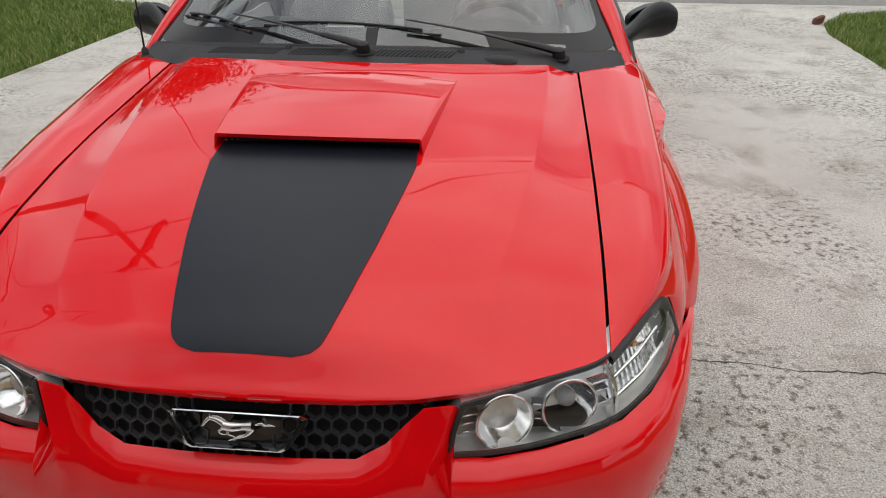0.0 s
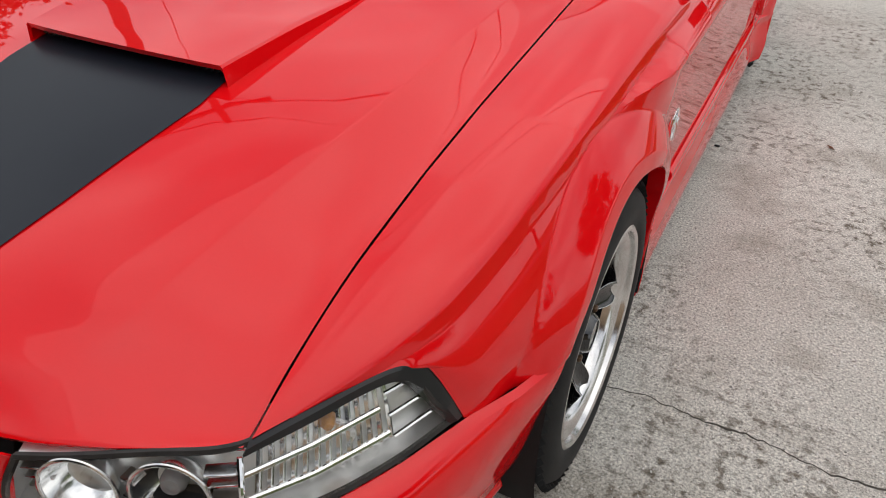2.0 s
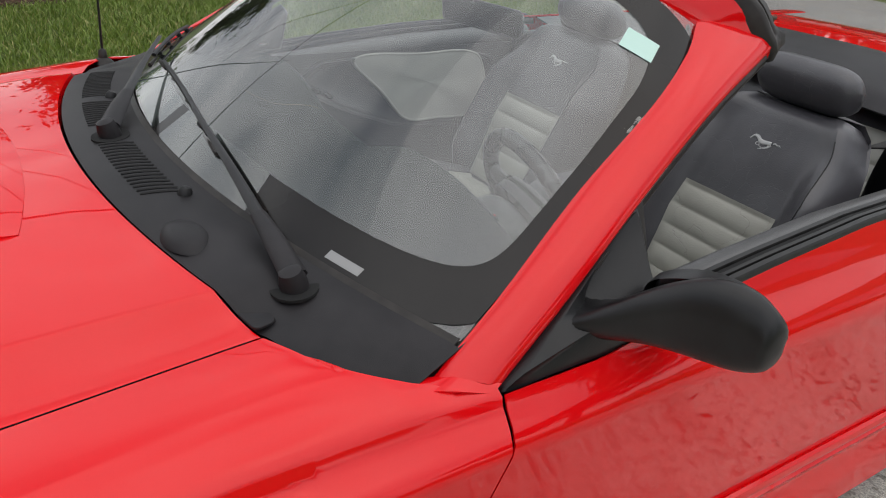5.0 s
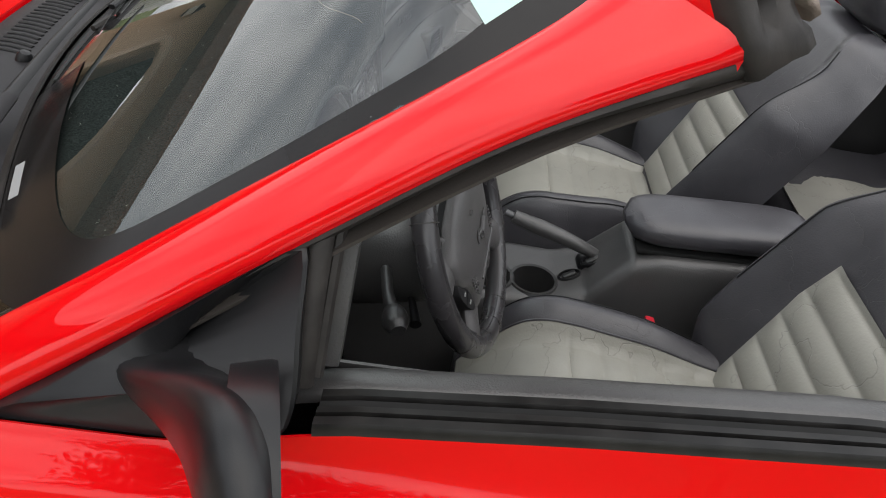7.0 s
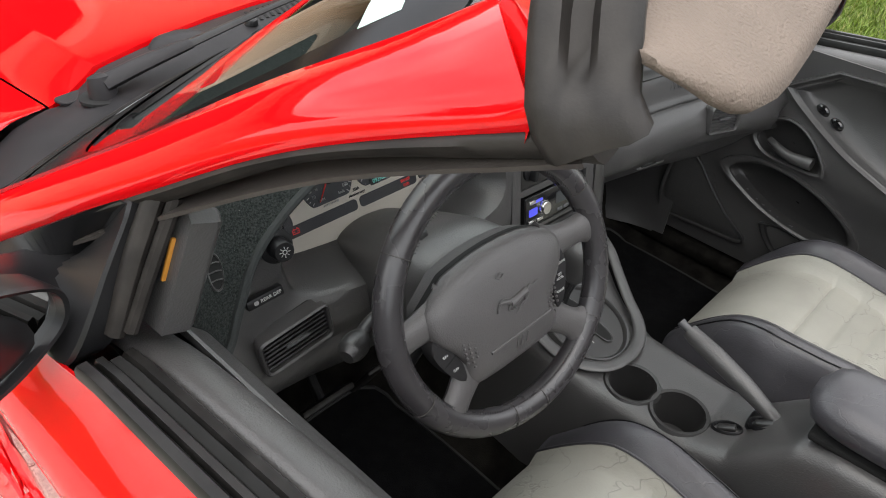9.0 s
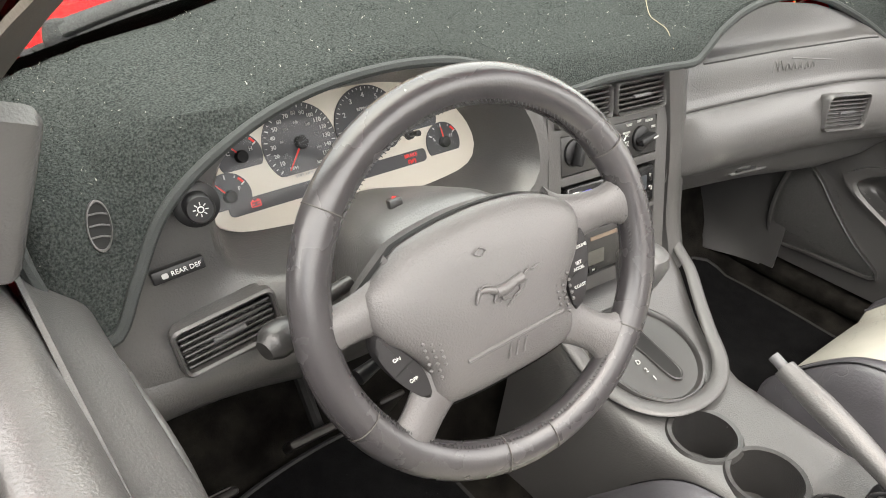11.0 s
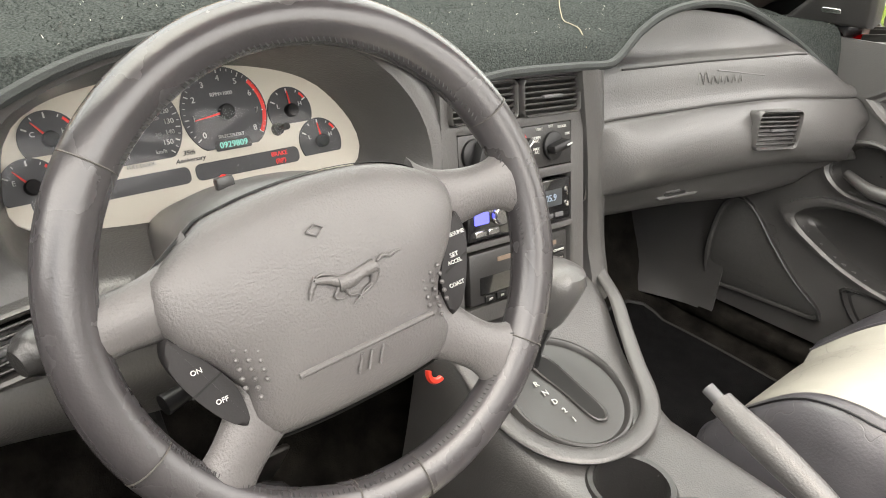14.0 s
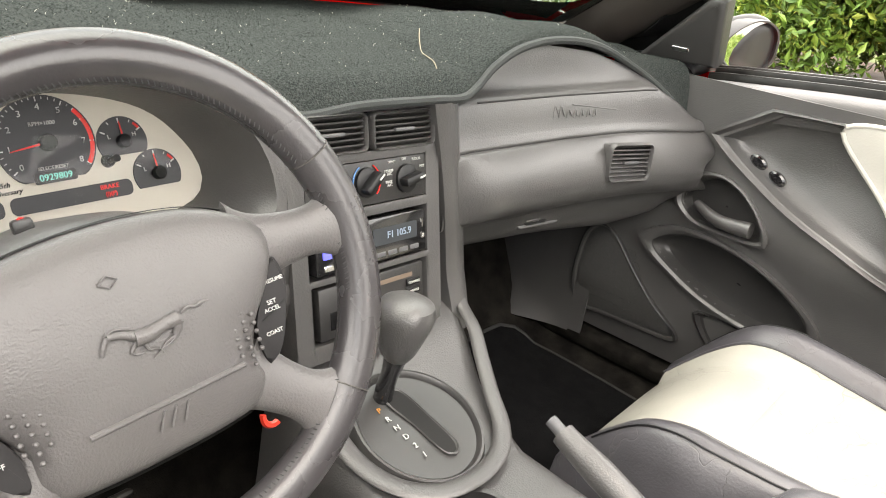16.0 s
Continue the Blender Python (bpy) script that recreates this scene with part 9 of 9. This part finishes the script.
def bush(at, w, d, h, leaves, size, label, seed):
    b = thing("bush", label, "bush", group="bushes on the bed", at=at)
    r = random.Random(seed)
    clumps = []
    for k in range(12):
        c = (w * r.uniform(-0.42, 0.42), d * r.uniform(-0.42, 0.42), h * r.uniform(0.2, 0.85))
        if k % 2 == 0:
            part("stem", tube([(c[0] * 0.2, c[1] * 0.2, -0.03), (c[0] * 0.6, c[1] * 0.6, c[2] * 0.6), c], [0.016, 0.011, 0.006], 6, None, 6), TRUNK, b)
        clumps.append((c, (w * 0.26, d * 0.26, h * 0.22), leaves // 12))
    leaf_mesh("foliage", clumps, size, LEAVES, b, "", seed)
    return b


for k, (x, y, h) in enumerate(((-7.7, -3.3, 1.5), (-7.5, -2.1, 1.4), (-7.6, -0.95, 1.55), (-7.7, 0.1, 1.35))):
    bush((x, y, 0.02), 1.6, 1.55, h, 9000, 0.055, "leafy yellow-green bush growing in the bark bed", 20 + k)
tree((-11.2, 3.2, -0.03), 5.2, 2.3, 14000, 0.10, DARK_LEAVES, "broad dark green tree behind the bed", 31)
tree((-7.4, 13.6, -0.03), 7.2, 2.8, 12000, 0.10, DARK_LEAVES, "broad dark green tree near the street", 32)
tree((-10.4, -6.0, -0.03), 5.6, 1.9, 14000, 0.10, DARK_LEAVES, "tall dark green tree beside the house", 33)
tree((-15.0, 24.0, -0.03), 7.0, 3.4, 9000, 0.16, DARK_LEAVES, "green tree across the street", 34)
tree((7.0, 27.0, -0.03), 8.0, 3.8, 9000, 0.16, DARK_LEAVES, "green tree across the street", 35)
tree((14.0, 9.5, -0.03), 7.0, 3.0, 9000, 0.14, DARK_LEAVES, "green tree by the street corner", 36)
tree((12.5, -2.0, -0.03), 6.5, 3.0, 9000, 0.13, DARK_LEAVES, "green tree on the neighbour's lawn", 37)


def hedge(x0, x1, y, h):
    b = thing("hedge", "clipped dark green hedge across the street", "hedge")
    n = int((x1 - x0) / 1.0)
    clumps = [((x0 + (k + 0.5) * (x1 - x0) / n, y, h * 0.5), (0.75, 0.55, h * 0.55), 500) for k in range(n)]
    leaf_mesh("foliage", clumps, 0.11, DARK_LEAVES, b, "", 41)
    for k in range(0, n, 4):
        part("stem", tube([(clumps[k][0][0], y, -0.05), (clumps[k][0][0], y, h * 0.7)], 0.03, 6), TRUNK, b)


hedge(-24, 6, 21.0, 1.1)
STUCCO = mat("tan_stucco", (0.56, 0.40, 0.27), 0.9, tint=(0.50, 0.355, 0.24), tint_size=0.8, grain=0.7, grain_size=90)
STUCCO_TRIM = mat("pale_peach_trim", (0.66, 0.50, 0.37), 0.85, tint=(0.60, 0.45, 0.33), tint_size=1.2, grain=0.5, grain_size=90)
EAVE = mat("brown_eave_paint", (0.13, 0.065, 0.040), 0.6, tint=(0.10, 0.05, 0.03), tint_size=3.0, grain=0.2, grain_size=120)
ROOF = mat("terracotta_roof", (0.25, 0.12, 0.075), 0.85, tint=(0.17, 0.09, 0.06), tint_size=4.0, grain=0.6, grain_size=40)
WHITE_WALL = mat("white_house_wall", (0.74, 0.74, 0.72), 0.8, tint=(0.68, 0.68, 0.66), tint_size=1.0, grain=0.4, grain_size=60)
WHITE_PAINT = mat("white_fence_paint", (0.80, 0.80, 0.78), 0.5, tint=(0.72, 0.72, 0.70), tint_size=6.0, grain=0.2, grain_size=80)
house = thing("house", "tan stucco house with arched garage openings and brown eaves", "house", at=(0, 0, 0))
FY, TOP = -4.75, 2.75


def arch_wall(x0, x1, gates):
    """A wall along y = FY with arched openings that go through it."""
    bm = bmesh.new()
    xs = {x0, x1}
    for a, b in gates:
        xs |= {a + (b - a) * k / 16 for k in range(17)}
    xs = sorted(xs)

    def low(x0, x1):
        m = (x0 + x1) / 2
        for a, b in gates:
            if a < m < b:
                return True
        return False

    def head(x):
        for a, b in gates:
            if a - 1e-6 <= x <= b + 1e-6:
                u = (x - (a + b) / 2) / ((b - a) / 2)
                return 1.90 + 0.38 * math.sqrt(max(0.0, 1 - u * u))
        return -0.05
    for a, b in zip(xs, xs[1:]):
        op = low(a, b)
        for y in (FY, FY - 0.25):
            za, zb = (head(a), head(b)) if op else (-0.05, -0.05)
            vs = [bm.verts.new(p) for p in ((a, y, za), (b, y, zb), (b, y, TOP), (a, y, TOP))]
            bm.faces.new(vs)
        if op:
            vs = [bm.verts.new(p) for p in ((a, FY, head(a)), (b, FY, head(b)), (b, FY - 0.25, head(b)), (a, FY - 0.25, head(a)))]
            bm.faces.new(vs)
    for a, b in gates:
        for x in (a, b):
            vs = [bm.verts.new(p) for p in ((x, FY, -0.05), (x, FY, 1.90), (x, FY - 0.25, 1.90), (x, FY - 0.25, -0.05))]
            bm.faces.new(vs)
    bmesh.ops.remove_doubles(bm, verts=bm.verts, dist=1e-5)
    return bm


part("wall", arch_wall(-6.6, 5.6, ((-5.2, -2.5), (-1.3, 1.4))), STUCCO, house, smooth=False)
for a, b in ((-5.2, -2.5), (-1.3, 1.4)):
    pts = [(a, FY + 0.03, 0.0), (a, FY + 0.03, 1.90)] + [((a + b) / 2 - (b - a) / 2 * math.cos(math.pi * k / 16), FY + 0.03, 1.90 + 0.38 * math.sin(math.pi * k / 16)) for k in range(1, 16)] + [(b, FY + 0.03, 1.90), (b, FY + 0.03, 0.0)]
    part("arch_trim", tube(pts, 0.085, 8, flat=0.5, up=(0, 1, 0)), STUCCO_TRIM, house, "pale raised arch moulding")
    # Added near-black board: the dark of the garage behind the arch
    part("garage_shade", rbox(pose((a + b) / 2, FY - 0.9, 1.1), (b - a + 0.5, 0.06, 2.5), 0.01, 1), DARK, house, "near-black board for the shade inside the garage")
part("side_wall", rbox(pose(-6.47, -7.5, 1.35), (0.24, 5.0, 2.8), 0.01, 1), STUCCO, house)
part("side_wall", rbox(pose(5.47, -7.5, 1.35), (0.24, 5.0, 2.8), 0.01, 1), STUCCO, house)
part("back_wall", rbox(pose(-0.5, -10.0, 1.35), (12.2, 0.24, 2.8), 0.01, 1), STUCCO, house)
part("soffit", rbox(pose(-0.5, FY + 0.20, TOP + 0.03), (13.4, 1.0, 0.06), 0.01, 1), EAVE, house, "brown timber soffit")
part("fascia", rbox(pose(-0.5, FY + 0.72, TOP + 0.12), (13.5, 0.05, 0.24), 0.01, 1), EAVE, house, "brown fascia board")
part("roof", grid([[(-7.3, -4.0, TOP + 0.24), (6.3, -4.0, TOP + 0.24)], [(-5.5, -7.4, TOP + 1.55), (4.5, -7.4, TOP + 1.55)], [(-7.3, -10.6, TOP + 0.24), (6.3, -10.6, TOP + 0.24)]]), ROOF, house, "terracotta hipped roof", smooth=False, thick=0.08)
lamp = thing("wall_lantern", "black metal lantern hung on the stucco wall", "lantern", at=(-5.9, FY, 2.05))
part("cage", lathe(pose(0, 0.16, 0), [(0.05, -0.17), (0.09, -0.15), (0.11, 0.06), (0.13, 0.08), (0.05, 0.16), (0.015, 0.19), (0, 0.20)], 6), BLACK, lamp, "black lantern cage", smooth=False)
part("glass_panel", lathe(pose(0, 0.16, 0), [(0.094, -0.13), (0.113, 0.045)], 6), mat("frosted_lamp_glass", (0.55, 0.52, 0.45), 0.3), lamp, smooth=False)
part("bracket", tube([(0, 0.0, 0.02), (0, 0.10, 0.24), (0, 0.16, 0.19)], 0.012, 6, None, 8), BLACK, lamp)

# a low white picket fence between the house and the bushes
fence = thing("picket_fence", "low white painted picket fence beside the house", "fence")
for k in range(13):
    part("picket", prism(face_m((-8.30 + 0.14 * k, -4.42, -0.03), (1, 0, 0), (0, 0, 1)), [(-0.042, 0), (0.042, 0), (0.042, 1.15), (0, 1.21), (-0.042, 1.15)], 0.02), WHITE_PAINT, fence, smooth=False)
for z in (0.25, 0.90):
    part("rail", rbox(pose(-7.46, -4.46, z), (1.80, 0.04, 0.09), 0.005, 1), WHITE_PAINT, fence)
for x in (-8.42, -6.72):
    part("post", rbox(pose(x, -4.46, 0.60), (0.11, 0.11, 1.30), 0.01, 1), WHITE_PAINT, fence)

# across the street
far = thing("far_house", "low white house across the street behind the hedge", "house", at=(-9, 26, 0))
part("wall", rbox(pose(0, 0, 1.4), (16, 6, 2.9), 0.02, 1), WHITE_WALL, far)
part("roof", grid([[(-8.8, -3.9, 2.8), (8.8, -3.9, 2.8)], [(-6, 0, 4.4), (6, 0, 4.4)], [(-8.8, 3.9, 2.8), (8.8, 3.9, 2.8)]]), ROOF, far, smooth=False, thick=0.1)
for x in (-5, -1.5, 3.5):
    part("window", rbox(pose(x, -3.0, 1.55), (1.5, 0.08, 1.1), 0.01, 1), FRIT, far)

# utility pole and its wires
WOOD = mat("weathered_pole_wood", (0.13, 0.105, 0.085), 0.85, tint=(0.19, 0.16, 0.135), tint_size=6.0, grain=0.6, grain_size=60)
pole = thing("utility_pole", "tall weathered wooden utility pole with a crossarm", "utility pole", at=(-8.3, 5.75, -0.03))
part("shaft", tube([(0, 0, 0), (0.02, 0, 11.6)], [0.16, 0.10], 12), WOOD, pole)
part("crossarm", rbox(pose(0.02, 0.0, 10.7, 0, 0, 57), (3.0, 0.13, 0.15), 0.01, 1), WOOD, pole)
for k in (-1.35, -0.5, 0.5, 1.35):
    a = radians(57)
    part("insulator", lathe(pose(0.02 + k * math.cos(a), k * math.sin(a), 10.76), [(0.03, 0), (0.05, 0.05), (0.03, 0.09), (0.05, 0.13), (0, 0.17)], 10), GREY_PRINT, pole)
part("transformer", lathe(pose(0.22, -0.20, 8.6), [(0.0, 0), (0.22, 0.02), (0.22, 0.80), (0.16, 0.86), (0, 0.88)], 20), GREY_PRINT, pole)
for x0, y0, z0, x1, y1, z1, sag in ((0, 0, 7.9, 1.9, -10.6, 4.0, 0.5), (0.7, 1.1, 10.8, 66, 28.0, 11.0, 1.3), (-0.7, -1.1, 10.8, 66, 26.2, 11.0, 1.3), (-0.7, -1.1, 10.8, -52, -22.0, 11.0, 1.0), (0.7, 1.1, 10.8, -52, -20.0, 11.0, 1.0)):
    part("overhead_wire", tube([(x0 + (x1 - x0) * k / 24, y0 + (y1 - y0) * k / 24, z0 + (z1 - z0) * k / 24 - sag * 4 * (k / 24) * (1 - k / 24)) for k in range(25)], 0.020, 5), BLACK, pole)
